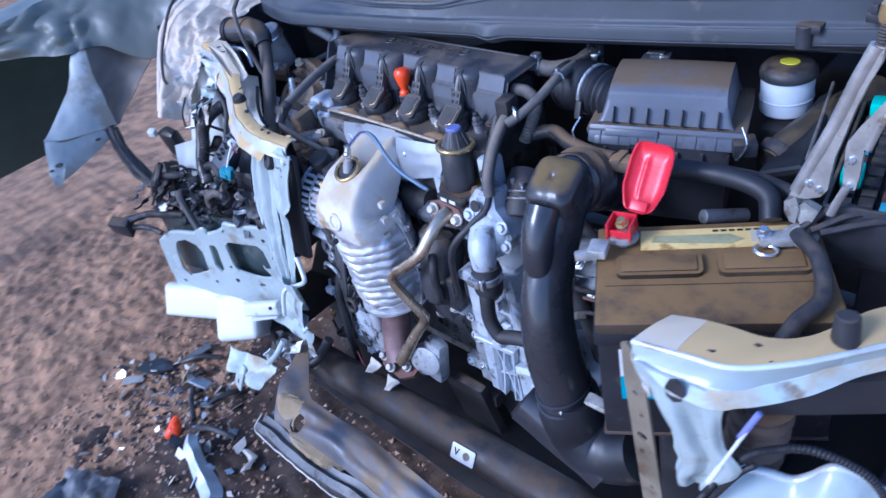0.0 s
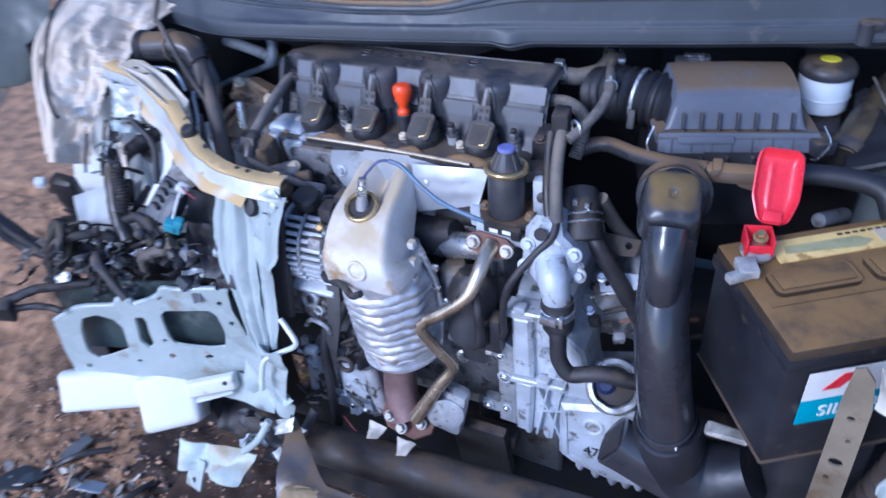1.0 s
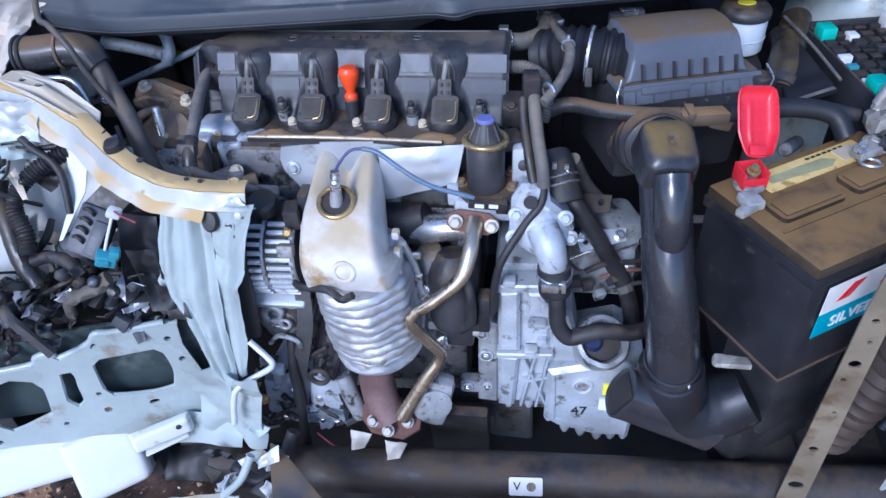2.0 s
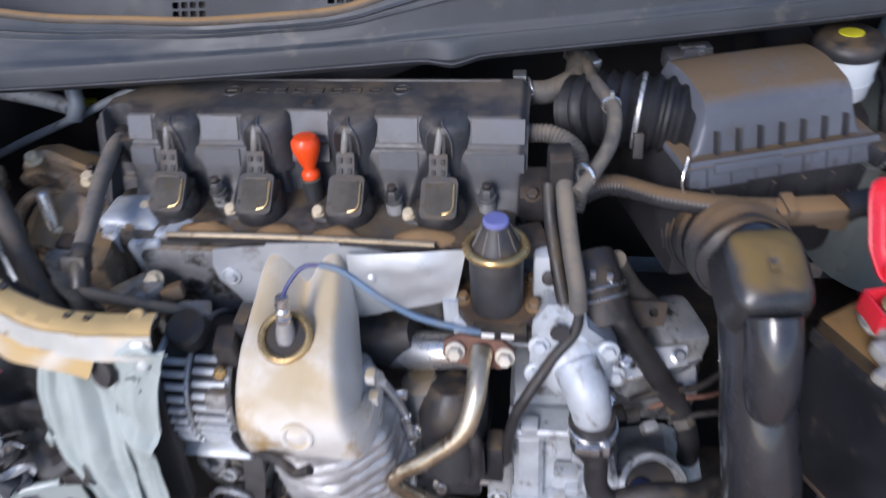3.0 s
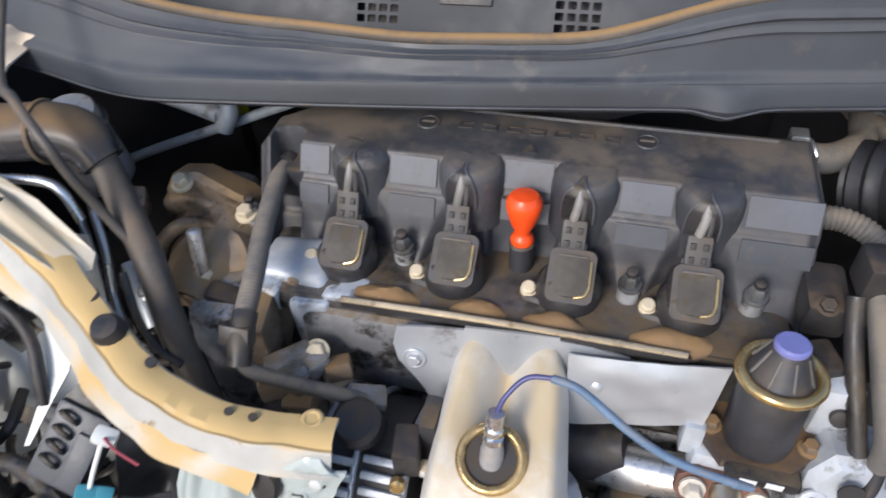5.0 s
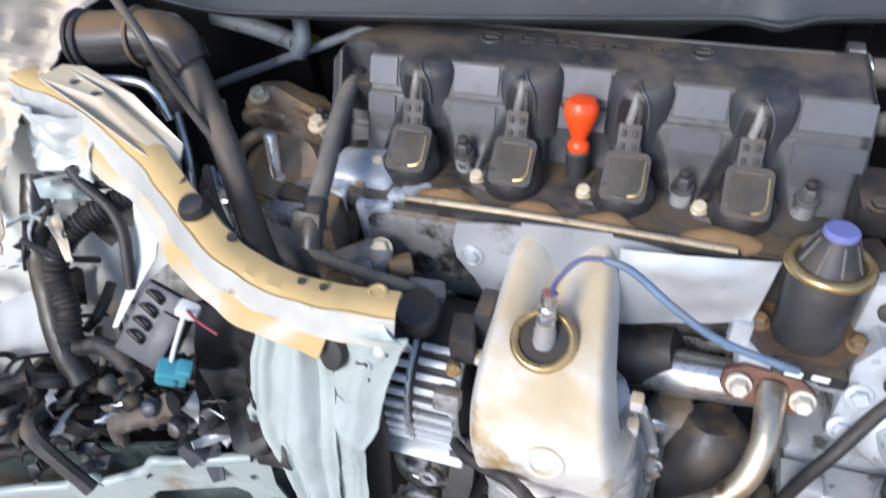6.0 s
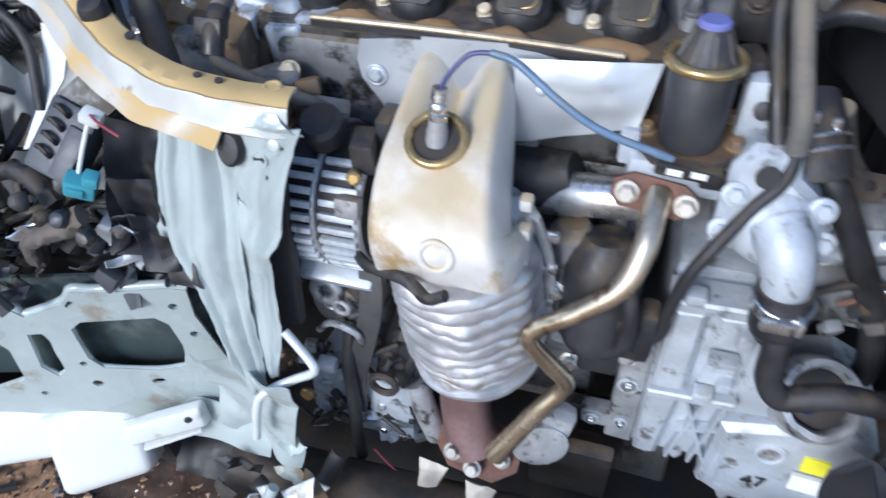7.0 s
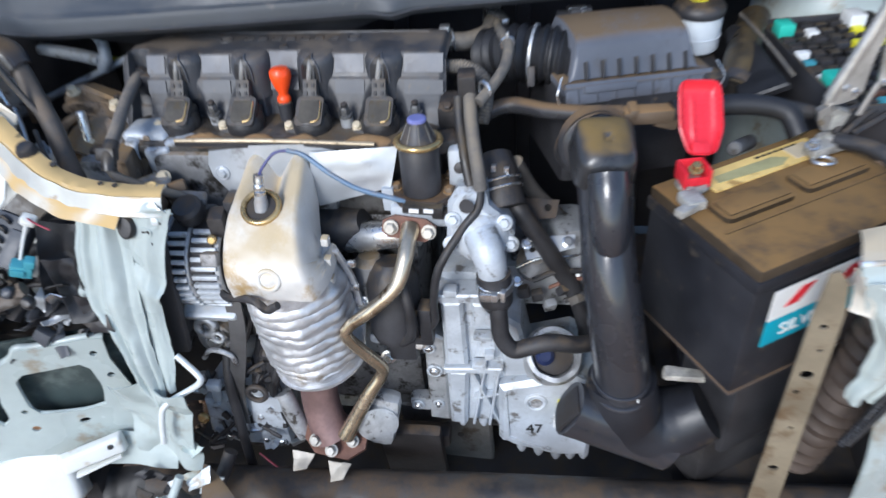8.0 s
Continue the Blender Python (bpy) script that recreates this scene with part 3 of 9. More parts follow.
def support_panels():
    # the two pressed uprights below the tie bar
    def lofted(left, right, fold):
        a, b_ = spline(left, 8), spline(right, 8)

        def at(u, v):
            p, q = Vector(a[round(v * (len(a) - 1))]), Vector(b_[round(v * (len(b_) - 1))])
            return p * (1 - u) + q * u + fold(u, v)
        return at
    def pressed(u, v):
        # a flat wing, then a round bead that runs down the sheet
        bead = math.sin(math.pi * min(1.0, max(0.0, (u - 0.42) / 0.42))) ** 1.3
        return V(0.005 * noise.noise(V(0, v * 11, 3)) * (1 - u), -0.013 * bead * (1 - 0.35 * v) + 0.004 * smooth(u, 0.9, 1.0) - 0.006 * math.exp(-((u - 0.16 - 0.1 * v) / 0.07) ** 2)
                 + 0.004 * noise.noise(V(u * 1.6, v * 5, 2)) + 0.0035 * abs(noise.noise(V(u * 4, v * 9, 5))) + 0.0015 * abs(noise.noise(V(u * 9, v * 22, 1))), 0)
    left = lofted([(-0.124, -0.172, 0.836), (-0.142, -0.192, 0.753), (-0.148, -0.199, 0.718), (-0.125, -0.209, 0.678), (-0.106, -0.226, 0.623), (-0.084, -0.238, 0.570)], [(-0.064, -0.180, 0.826), (-0.063, -0.197, 0.767), (-0.066, -0.213, 0.700), (-0.067, -0.222, 0.655), (-0.066, -0.232, 0.600), (-0.068, -0.238, 0.571)], pressed)
    Build().sheet(left, 44, 40, 0.0018).build("upright", "mint", car)
    right = lofted([(-0.052, -0.177, 0.840), (-0.058, -0.184, 0.808), (-0.062, -0.190, 0.771), (-0.067, -0.203, 0.703), (-0.068, -0.218, 0.630), (-0.064, -0.228, 0.586)], [(0.000, -0.1745, 0.845), (-0.014, -0.182, 0.810), (-0.031, -0.195, 0.745), (-0.043, -0.200, 0.716), (-0.045, -0.216, 0.637), (-0.053, -0.228, 0.586)],
                   lambda u, v: V(0.002 * noise.noise(V(5, v * 9, 1)), -0.004 * (1 - abs(2 * u - 1)) - 0.006 * math.exp(-((v - 0.44 - 0.08 * u) / 0.05) ** 2) + 0.003 * noise.noise(V(u * 1.8, v * 6, 7)) + 0.0015 * abs(noise.noise(V(u * 4, v * 16, 1))), 0))
    up = Build().sheet(right, 26, 44, 0.002).build("upright", "mint", car)
    # holes are near-black discs laid on, their shade in the colour
    for u, v, r in ((0.46, 0.150, 0.0045), (0.78, 0.10, 0.0025), (0.62, 0.235, 0.0025)):
        Build().lathe(right(u, v) + V(0, 0.001, 0), (0, -1, 0.15), [(r, 0), (r, 0.003)], 14).build("hole_shade_disc", "dark", up)
    Build().ring(right(0.46, 0.150) + V(0, -0.001, 0), (0, -1, 0.15), 0.0060, 0.0016, 18, 6).build("hole_rim", "mint", up)
    Build().lathe(right(0.66, 0.07), (0, -1, 0.2), [(0.006, -0.001), (0.005, 0.0025), (0.002, 0.0035)], 14).build("dimple", "bright_sheet", up)
    # dark box painting the shade of the gap, and the plug in it
    Build().box((-0.062, -0.168, 0.72), (0.05, 0.012, 0.20), 0.004, (-12, 0, 0)).build("brace", "dark", car)
    Build().lathe((-0.0555, -0.186, 0.826), (0, -1, 0.5), [(0.0105, -0.004), (0.0105, 0.003), (0.0085, 0.006), (0.004, 0.0065)], 16, squash=1.35).build("rubber_plug", "rubber", car)


support_panels()


ROD = [(-0.042, -0.214, 0.640), (-0.032, -0.218, 0.632), (-0.011, -0.229, 0.618), (-0.016, -0.230, 0.605), (-0.034, -0.232, 0.592), (-0.060, -0.248, 0.582), (-0.068, -0.256, 0.565), (-0.074, -0.266, 0.524)]


def lamp_panel():
    # panel with lightening holes that carried the headlamp
    o = V(-0.150, -0.200, 0.50)
    m = frame_of(o, V(-0.445, -0.300, 0.46) - o, (0, 0, 1))
    out = [(-0.020, -0.050), (-0.018, 0.018), (-0.014, 0.113), (-0.022, 0.150), (-0.003, 0.157), (0.06, 0.164), (0.083, 0.170), (0.10, 0.156), (0.145, 0.145), (0.152, 0.158), (0.172, 0.157), (0.182, 0.147), (0.25, 0.150), (0.305, 0.128), (0.325, 0.06), (0.335, 0.0), (0.30, -0.05), (0.14, -0.055)]
    holes = [[(0.030, 0.034), (0.062, 0.034), (0.114, 0.050), (0.121, 0.070), (0.112, 0.118), (0.098, 0.127), (0.025, 0.118), (0.016, 0.105), (0.018, 0.065)],
             [(0.168, 0.046), (0.176, 0.066), (0.168, 0.09), (0.158, 0.120), (0.143, 0.118), (0.142, 0.105), (0.148, 0.085), (0.155, 0.055)],
             [(0.205, 0.048), (0.270, 0.034), (0.284, 0.055), (0.268, 0.105), (0.250, 0.130), (0.220, 0.134), (0.196, 0.120), (0.190, 0.100)],
             disc(-0.002, 0.085, 0.005, 10), disc(0.131, 0.062, 0.004, 10), disc(0.300, 0.02, 0.005, 10), disc(0.000, 0.130, 0.005, 10), disc(0.135, 0.025, 0.006, 10), disc(0.20, 0.020, 0.004, 10), disc(0.07, 0.015, 0.005, 8, 1.6)]
    b = Build().plate(out, holes, m, 0.003)
    p = b.build("lamp_panel", "mint", car, "pale mint panel with cut-out windows", 30)
    # the returned edge and raised rims
    Build().tube([tuple(m @ V(x, y, 0.003)) for x, y in out[3:14]], 0.005, 10, 4).build("pressed_rim", "mint", p)
    for hole in holes[:3]:
        pts = [tuple(m @ V(x, y, 0.0005)) for x, y in hole]
        Build().tube(pts + pts[:1], 0.0025, 8, 3).build("window_rim", "mint", p)
    # dark backing paints the shade seen through the windows
    Build().box((-0.30, -0.225, 0.575), (0.34, 0.006, 0.16), 0.002, (0, 0, 16)).build("backing_sheet", "shade_backing", p)
    for x, y in ((-0.002, 0.085), (0.000, 0.130)):
        Build().ring(tuple(m @ V(x, y, 0.002)), tuple(m.to_3x3() @ V(0, 0, 1)), 0.007, 0.002, 18, 8).build("weld_nut", "mint", p)
    crumpled((-0.14, -0.225, 0.60), (-0.03, -0.235, 0.60), (-0.15, -0.215, 0.45), (-0.05, -0.24, 0.44), 20, 20, 0.012, 22, 4).build("torn_corner", "mint", car)
    crumpled((-0.230, -0.212, 0.470), (-0.085, -0.218, 0.474), (-0.215, -0.236, 0.420), (-0.095, -0.238, 0.424), 16, 12, 0.005, 18, 21, 0.002).build("lower_block", "mint", car)
    # bent white rod
    Build().tube(ROD, 0.0044, 10, 5).build("stay_rod", "bright_sheet", car)


lamp_panel()


def left_apron():
    # dusty outer skin, rolled over at its outer edge and drawn down to a torn tongue
    a = spline([(-0.520, 0.10, 1.03), (-0.502, -0.02, 1.0), (-0.499, -0.075, 0.972), (-0.490, -0.107, 0.935), (-0.456, -0.152, 0.885), (-0.431, -0.190, 0.835)], 10)
    b_ = spline([(-0.350, 0.12, 0.990), (-0.355, 0.0, 0.968), (-0.352, -0.060, 0.945), (-0.372, -0.090, 0.918), (-0.396, -0.125, 0.865), (-0.392, -0.165, 0.822)], 10)

    def skin(u, v):
        k = round(v * (len(a) - 1))
        p = Vector(a[k]) * (1 - u) + Vector(b_[k]) * u
        q = p * 22
        out = V(0.35, -0.75, 0.55)
        dent = 0.020 * math.sin(math.pi * min(1.0, u * 1.1)) * (1 - 0.4 * v) - 0.012 * math.exp(-((u - 0.62) / 0.14) ** 2) * smooth(v, 0.25, 0.4)
        inner = smooth(u, 0.22, 0.42)
        crease = abs(noise.noise(q * 0.9 + V(4, 2, 0))) + 0.6 * abs(noise.noise(q * 2.3 + V(1, 7, 0)))
        return p + out * (dent + 0.008 * noise.noise(q) - 0.024 * crease * inner + 0.003 * noise.noise(q * 2.6))
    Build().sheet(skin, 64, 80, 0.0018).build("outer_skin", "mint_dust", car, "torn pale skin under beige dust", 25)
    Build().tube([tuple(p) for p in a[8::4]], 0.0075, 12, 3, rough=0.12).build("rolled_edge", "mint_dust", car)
    # creased inner sheet beside the tie bar, its glare put into the colour
    crumpled((-0.385, -0.070, 0.930), (-0.292, -0.094, 0.932), (-0.385, -0.088, 0.868), (-0.285, -0.114, 0.888), 40, 30, 0.020, 26, 7, 0.0018, 0.006).build("dented_web", "bright_sheet", car, "bright creased sheet")
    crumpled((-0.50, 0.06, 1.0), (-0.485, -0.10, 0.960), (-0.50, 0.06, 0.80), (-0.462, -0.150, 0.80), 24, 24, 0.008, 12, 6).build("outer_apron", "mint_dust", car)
    crumpled((-0.412, -0.196, 0.778), (-0.366, -0.150, 0.786), (-0.424, -0.208, 0.690), (-0.374, -0.182, 0.698), 24, 24, 0.005, 18, 3).build("apron_flap", "white", car)
    # tilted to face the sky, with glare put into its white
    crumpled((-0.50, -0.050, 0.875), (-0.262, -0.035, 0.880), (-0.54, -0.165, 0.600), (-0.255, -0.120, 0.640), 30, 30, 0.006, 9, 5, bulge=-0.012).build("wheel_house", "white", car, "white wheel house wall")
    # near-black sheets added to fill the open gaps with shade
    crumpled((-0.50, 0.25, 0.99), (-0.10, 0.27, 0.93), (-0.50, 0.22, 0.45), (-0.10, 0.24, 0.45), 14, 14, 0.006, 9, 5).build("gap_shade_wall", "dark", car)
    crumpled((-0.52, -0.05, 0.66), (-0.17, -0.03, 0.64), (-0.52, 0.25, 0.60), (-0.17, 0.25, 0.60), 14, 14, 0.012, 9, 2).build("gap_shade_floor", "dark", car)
    crumpled((-0.535, -0.08, 0.97), (-0.535, 0.30, 0.99), (-0.54, -0.10, 0.40), (-0.54, 0.30, 0.40), 14, 14, 0.010, 9, 4).build("gap_shade_side", "dark", car)
    crumpled((-0.282, -0.076, 0.884), (-0.243, -0.082, 0.884), (-0.268, -0.134, 0.812), (-0.250, -0.128, 0.818), 14, 20, 0.002, 14, 8).build("flange", "white", car)
    crumpled((-0.268, -0.134, 0.812), (-0.250, -0.128, 0.818), (-0.281, -0.174, 0.772), (-0.276, -0.173, 0.773), 8, 12, 0.002, 14, 8).build("flange_tip", "white", car)
    # torn scraps of sheet inside the dent
    rnd = random.Random(4)
    for k in range(12):
        c = V(-0.40 + 0.08 * rnd.random(), -0.145 + 0.05 * rnd.random(), 0.74 + 0.16 * rnd.random())
        e1 = V(rnd.uniform(-1, 1), rnd.uniform(-1, 0.3), rnd.uniform(-0.9, 0.9)).normalized() * rnd.uniform(0.012, 0.032)
        e2 = e1.orthogonal().normalized() * rnd.uniform(0.005, 0.018)
        crumpled(c - e1 - e2, c + e1 - e2 * 0.3, c - e1 * 0.7 + e2, c + e1 * 0.9 + e2 * 0.6, 9, 9, 0.009, 45, k).build("torn_scrap", ("bright_sheet", "dark", "mint_dirty", "mint_dust", "coil")[k % 5], car)
    for k in range(7):
        c = V(-0.40 + 0.08 * rnd.random(), -0.16 + 0.05 * rnd.random(), 0.74 + 0.12 * rnd.random())
        d = V(rnd.uniform(-0.04, 0.04), rnd.uniform(-0.02, 0.02), rnd.uniform(-0.04, 0.04))
        Build().tube([tuple(c - d), tuple(c + V(0.012, -0.012, 0.006)), tuple(c + d)], rnd.choice((0.002, 0.003, 0.005)), 8, 5, rough=0.2).build("torn_cable", "rubber", car)
    Build().tube([(-0.47, -0.01, 1.035), (-0.466, -0.06, 1.012), (-0.462, -0.095, 0.975), (-0.455, -0.125, 0.935), (-0.430, -0.150, 0.905), (-0.422, -0.152, 0.892)], 0.0032, 8).build("loose_seal", "rubber", car)
    Build().box((-0.443, -0.215, 0.811), (0.016, 0.014, 0.016), 0.004, (20, 10, 30)).build("clip", "white", car)
    Build().box((-0.432, -0.186, 0.775), (0.036, 0.030, 0.070), 0.010, (15, 10, 20)).box((-0.446, -0.215, 0.700), (0.036, 0.036, 0.070), 0.010, (-10, 20, 10)).lathe((-0.446, -0.222, 0.720), (-0.2, -1, 0.4), [(0.022, 0), (0.022, 0.008), (0.014, 0.013)], 16).crumple(0.006, 45, 2).build("broken_lamp_mount", "coil", car, "broken black lamp mount")


left_apron()


def lower_front():
    # round black crossmember, muddy beam and bumper edge
    xm = Build().tube([(-0.16, -0.225, 0.352, 0.036), (0.0, -0.225, 0.355, 0.036), (0.30, -0.215, 0.360, 0.036), (0.60, -0.205, 0.36, 0.036), (0.90, -0.19, 0.36, 0.036)], n=24, flat=1.0).build("crossmember", "iron", car, "scratched black tubular crossmember")
    
    m = frame_of((0.335, -0.2455, 0.3815), (1, 0.04, 0.02), (0, 0.6, 0.8))
    Build().plate(rounded(-0.025, -0.014, 0.025, 0.014, 0.003), (), m, 0.001).build("label", "paper", xm, "white paper label")
    letters("lettering", "V", 0.018, m @ pose(-0.013, 0, 0.001), "ink", xm)
    Build().plate(disc(0.008, 0, 0.007), (), m @ pose(0, 0, 0.0012), 0.001).build("print_mark", "alu_dark", xm)

    def beam(u, v):
        x = 0.028 + 0.70 * u
        y = -0.350 - 0.055 * v + 0.006 * math.sin(7 * u) + 0.02 * u
        z = 0.452 - 0.030 * v - 0.03 * u + 0.010 * math.sin(3.1 * v) + 0.008 * noise.noise(V(u * 8, v * 3, 0))
        k = smooth(-u, -0.075, 0.0)
        return (x - 0.060 * k * (1 - v), y + 0.085 * k * (1 - v) ** 2, z + 0.025 * k * (1 - v) ** 1.5)
    # pierced by one round hole
    b = Build().sheet(beam, 190, 24, 0.003)
    hole = V(0.0795, -0.388)
    away = [(V(p[0], p[1]) - hole).length for p in b.v]
    cut = [f for f in b.f if sum(away[i] for i in f) / 4 < 0.0105]
    rim = {i for f in cut for i in f}
    b.f = [f for f in b.f if f not in set(cut)]
    for i in rim & {i for f in b.f for i in f}:
        p = hole + (V(b.v[i][0], b.v[i][1]) - hole).normalized() * 0.0155
        b.v[i] = (p.x, p.y, b.v[i][2])
    bb = b.build("bumper_beam", "beam_sheet", car, "scuffed pressed bumper beam with mud stains")

    # mud dried round the hole and along the crease
    def caked(u, v):
        a = 2 * math.pi * u
        x, y = 0.115 + (0.020 + 0.075 * v) * math.cos(a), -0.386 + (0.016 + 0.016 * v) * math.sin(a) - 0.10 * (v * math.cos(a)) * 0.05
        if v < 0.5:
            k = v / 0.5
            x, y = 0.0795 + (x - 0.0795) * k + (1 - k) * 0.0158 * math.cos(a), -0.388 + (y + 0.388) * k + (1 - k) * 0.0158 * math.sin(a)
        bu = (x - 0.028) / 0.70
        bv = (-0.350 + 0.006 * math.sin(7 * bu) + 0.02 * bu - y) / 0.055
        p = V(*beam(bu, min(1.0, max(0.0, bv))))
        return V(x, y, p.z + 0.0014 - 0.004 * smooth(v + 0.4 * noise.noise(V(x, y, 0) * 60), 0.8, 1.0))
    Build().sheet(caked, 60, 20, 0.001).build("mud_cake", "mud", bb, "tan mud dried round the hole")
    b = Build().sweep([(0.0, -0.412, 0.418), (0.12, -0.413, 0.415), (0.30, -0.400, 0.408), (0.55, -0.38, 0.40), (0.75, -0.37, 0.39)],
                      [(0.024, -0.014), (0.023, 0.0), (0.012, 0.007), (0.004, -0.002), (-0.006, 0.006), (-0.014, -0.003), (-0.022, 0.001), (-0.027, -0.018), (-0.022, -0.018)], 14)
    b.crumple(0.005, 16, 5).build("bumper_edge", "iron_pale", car, "torn grey ribbed bumper edge")
    lip = spline([(-0.012, -0.410, 0.424), (-0.004, -0.436, 0.410), (0.06, -0.440, 0.409), (0.145, -0.441, 0.407), (0.25, -0.436, 0.402), (0.40, -0.422, 0.396), (0.55, -0.408, 0.392)], 10)
    Build().tube([tuple(Vector(p) + 0.003 * noise.noise_vector(Vector(p) * 40)) for p in lip], 0.0016, 8, 2).build("torn_lip", "chip_pale", car)
    Build().box((0.22, -0.10, 0.30), (0.10, 0.02, 0.16), 0.006, (10, 0, 0)).box((0.22, -0.085, 0.33), (0.12, 0.03, 0.03), 0.006).build("mount_bracket", "iron", car)
    # dark sheet added as shade where soil would show through
    crumpled((-0.34, 0.12, 0.60), (-0.06, 0.10, 0.62), (-0.34, -0.06, 0.34), (-0.04, -0.04, 0.33), 16, 16, 0.012, 10, 8).build("gap_shade_sheet", "dark", car)
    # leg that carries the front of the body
    # near-black sheet added to keep the right-hand gap in shade
    crumpled((0.62, -0.20, 0.34), (1.15, -0.24, 0.36), (0.62, 0.35, 0.33), (1.15, 0.35, 0.34), 12, 12, 0.01, 8, 3).build("gap_shade_tray", "dark", car)
    for x in (-0.30, 0.70):
        Build().box((x, -0.02, 0.20), (0.06, 0.06, 0.30), 0.01).box((x, -0.02, 0.34), (0.10, 0.44, 0.05), 0.01).build("underbody_leg", "dark", car)


lower_front()


def right_support():
    # three long edges of the pressed bar: behind, ridge, foot of its front
    back = spline([(0.712, -0.221, 0.870), (0.756, -0.211, 0.872), (0.800, -0.205, 0.872), (0.832, -0.181, 0.872), (0.868, -0.118, 0.872), (0.96, -0.02, 0.872)], 10)
    ridge = spline([(0.698, -0.270, 0.871), (0.751, -0.262, 0.872), (0.787, -0.255, 0.872), (0.824, -0.228, 0.872), (0.862, -0.188, 0.872), (0.97, -0.06, 0.872)], 10)
    foot = spline([(0.702, -0.277, 0.853), (0.757, -0.271, 0.853), (0.792, -0.263, 0.853), (0.829, -0.224, 0.854), (0.872, -0.168, 0.855), (0.975, -0.062, 0.855)], 10)
    hem = spline([(0.742, -0.288, 0.842), (0.784, -0.284, 0.842), (0.806, -0.268, 0.842), (0.846, -0.226, 0.843), (0.882, -0.172, 0.846), (0.98, -0.066, 0.846)], 10)
    n = len(back) - 1

    def between(a, b_, lo=0.0, hi=1.0, arc=0.0):
        def at(u, v):
            k = (lo + (hi - lo) * u) * n
            i = min(int(k), n - 1)
            p, q = a[i] + (a[i + 1] - a[i]) * (k - i), b_[i] + (b_[i + 1] - b_[i]) * (k - i)
            s = Vector(p + (q - p) * v) + 0.0012 * noise.noise_vector(Vector(p) * 40 + V(v * 2, 0, 0))
            return s + V(0, -0.3, 1) * arc * math.sin(math.pi * v)
        return at
    bar = Build().sheet(between(back, ridge, 0.15, 1.0, 0.0015), 60, 12, 0.002).build("tie_bar", "tan", car, "cut upper tie bar under yellowish dust", 60)
    Build().sheet(between(back, ridge, 0.0, 0.151, 0.0018), 16, 12, 0.0022).build("corner_plate", "pale_dust", bar, "greyish dusty corner")
    # beads take the bright tone as their highlight
    Build().tube([tuple(p) for p in ridge[::4]], 0.0030, 10, 4).build("bead", "bright_sheet", bar)
    Build().sheet(between(ridge, foot, 0.0, 1.0, -0.002), 60, 8, 0.002).build("front_face", "mint", bar, "bare mint front face", 60)
    Build().tube([tuple(p) for p in foot[8::4]], 0.0022, 10, 4).build("bead", "bright_sheet", bar)
    Build().sheet(between(foot, hem, 0.02, 1.0, 0.0), 60, 6, 0.002).build("hem", "mint_dirty", bar, "dusty lower hem", 60)
    # dark discs on the bar give the holes their shade
    for p, r in (((0.730, -0.238, 0.873), 0.0035), ((0.777, -0.226, 0.8735), 0.004), ((0.797, -0.220, 0.8735), 0.004), ((0.765, -0.246, 0.8735), 0.0045), ((0.792, -0.243, 0.8735), 0.004), ((0.836, -0.200, 0.8735), 0.0055), ((0.872, -0.143, 0.8735), 0.008), ((0.752, -0.232, 0.8735), 0.003), ((0.812, -0.232, 0.8735), 0.003)):
        Build().lathe(p, (0, 0, 1), [(r, 0), (r, 0.0014)], 14, squash=0.6).build("hole_shade_disc", "dark", bar)
    Build().cyl((0.854, -0.176, 0.870), (0.852, -0.172, 0.900), 0.0125, 0.0105).build("rubber_buffer", "rubber", bar)

    def plate(u, v):
        lo, hi = 0.706 + 0.032 * smooth(v, 0.05, 0.5) + 0.004 * noise.noise(V(v * 7, 0, 1)), 0.794 - 0.008 * math.sin(math.pi * min(1.0, v * 1.6)) + 0.012 * smooth(v, 0.45, 0.6) - 0.035 * smooth(v, 0.65, 1.0)
        ridge = 0.012 * math.exp(-((u - 0.30) / 0.16) ** 4) * smooth(v, 0.10, 0.3) + 0.007 * math.exp(-((u - 0.86) / 0.10) ** 4) * smooth(v, 0.10, 0.3)
        return (lo + (hi - lo) * u, -0.279 + 0.008 * u + 0.022 * v - ridge + 0.002 * noise.noise(V(u * 4, v * 5, 8)), 0.858 - 0.008 * u - 0.180 * v + 0.003 * noise.noise(V(u * 5, v * 5, 3)))
    up = Build().sheet(plate, 44, 28, 0.002).build("upright", "mint", car)
    Build().lathe((0.7505, -0.2835, 0.847), (0, -1, 0.2), [(0.0105, 0), (0.0100, 0.003)], 8, squash=1.25).build("rubber_plug", "rubber", up)
    crumpled((0.700, -0.262, 0.862), (0.706, -0.276, 0.862), (0.708, -0.264, 0.812), (0.722, -0.280, 0.815), 10, 16, 0.005, 40, 4).build("torn_edge", "pale_dust", car)
    # long holed strip
    o, e = V(0.690, -0.262, 0.822), V(0.706, -0.240, 0.40)
    m = frame_of(o, e - o, (1, -0.15, 0))
    holes = [disc(0.04, 0, 0.004, 10), disc(0.075, 0.004, 0.003, 10), disc(0.115, 0, 0.007, 12), disc(0.145, -0.004, 0.0035, 10), disc(0.21, 0.003, 0.003, 10), disc(0.295, 0, 0.006, 12), disc(0.39, 0, 0.010, 14)]
    b = Build().plate([(-0.035, -0.002), (-0.03, -0.010), (0.02, -0.013), (0.44, -0.017), (0.44, 0.019), (0.02, 0.014), (-0.02, 0.008)], holes, m, 0.003)
    b.build("holed_strip", "strip_steel", car, "dusty steel strip with punched holes", 30)
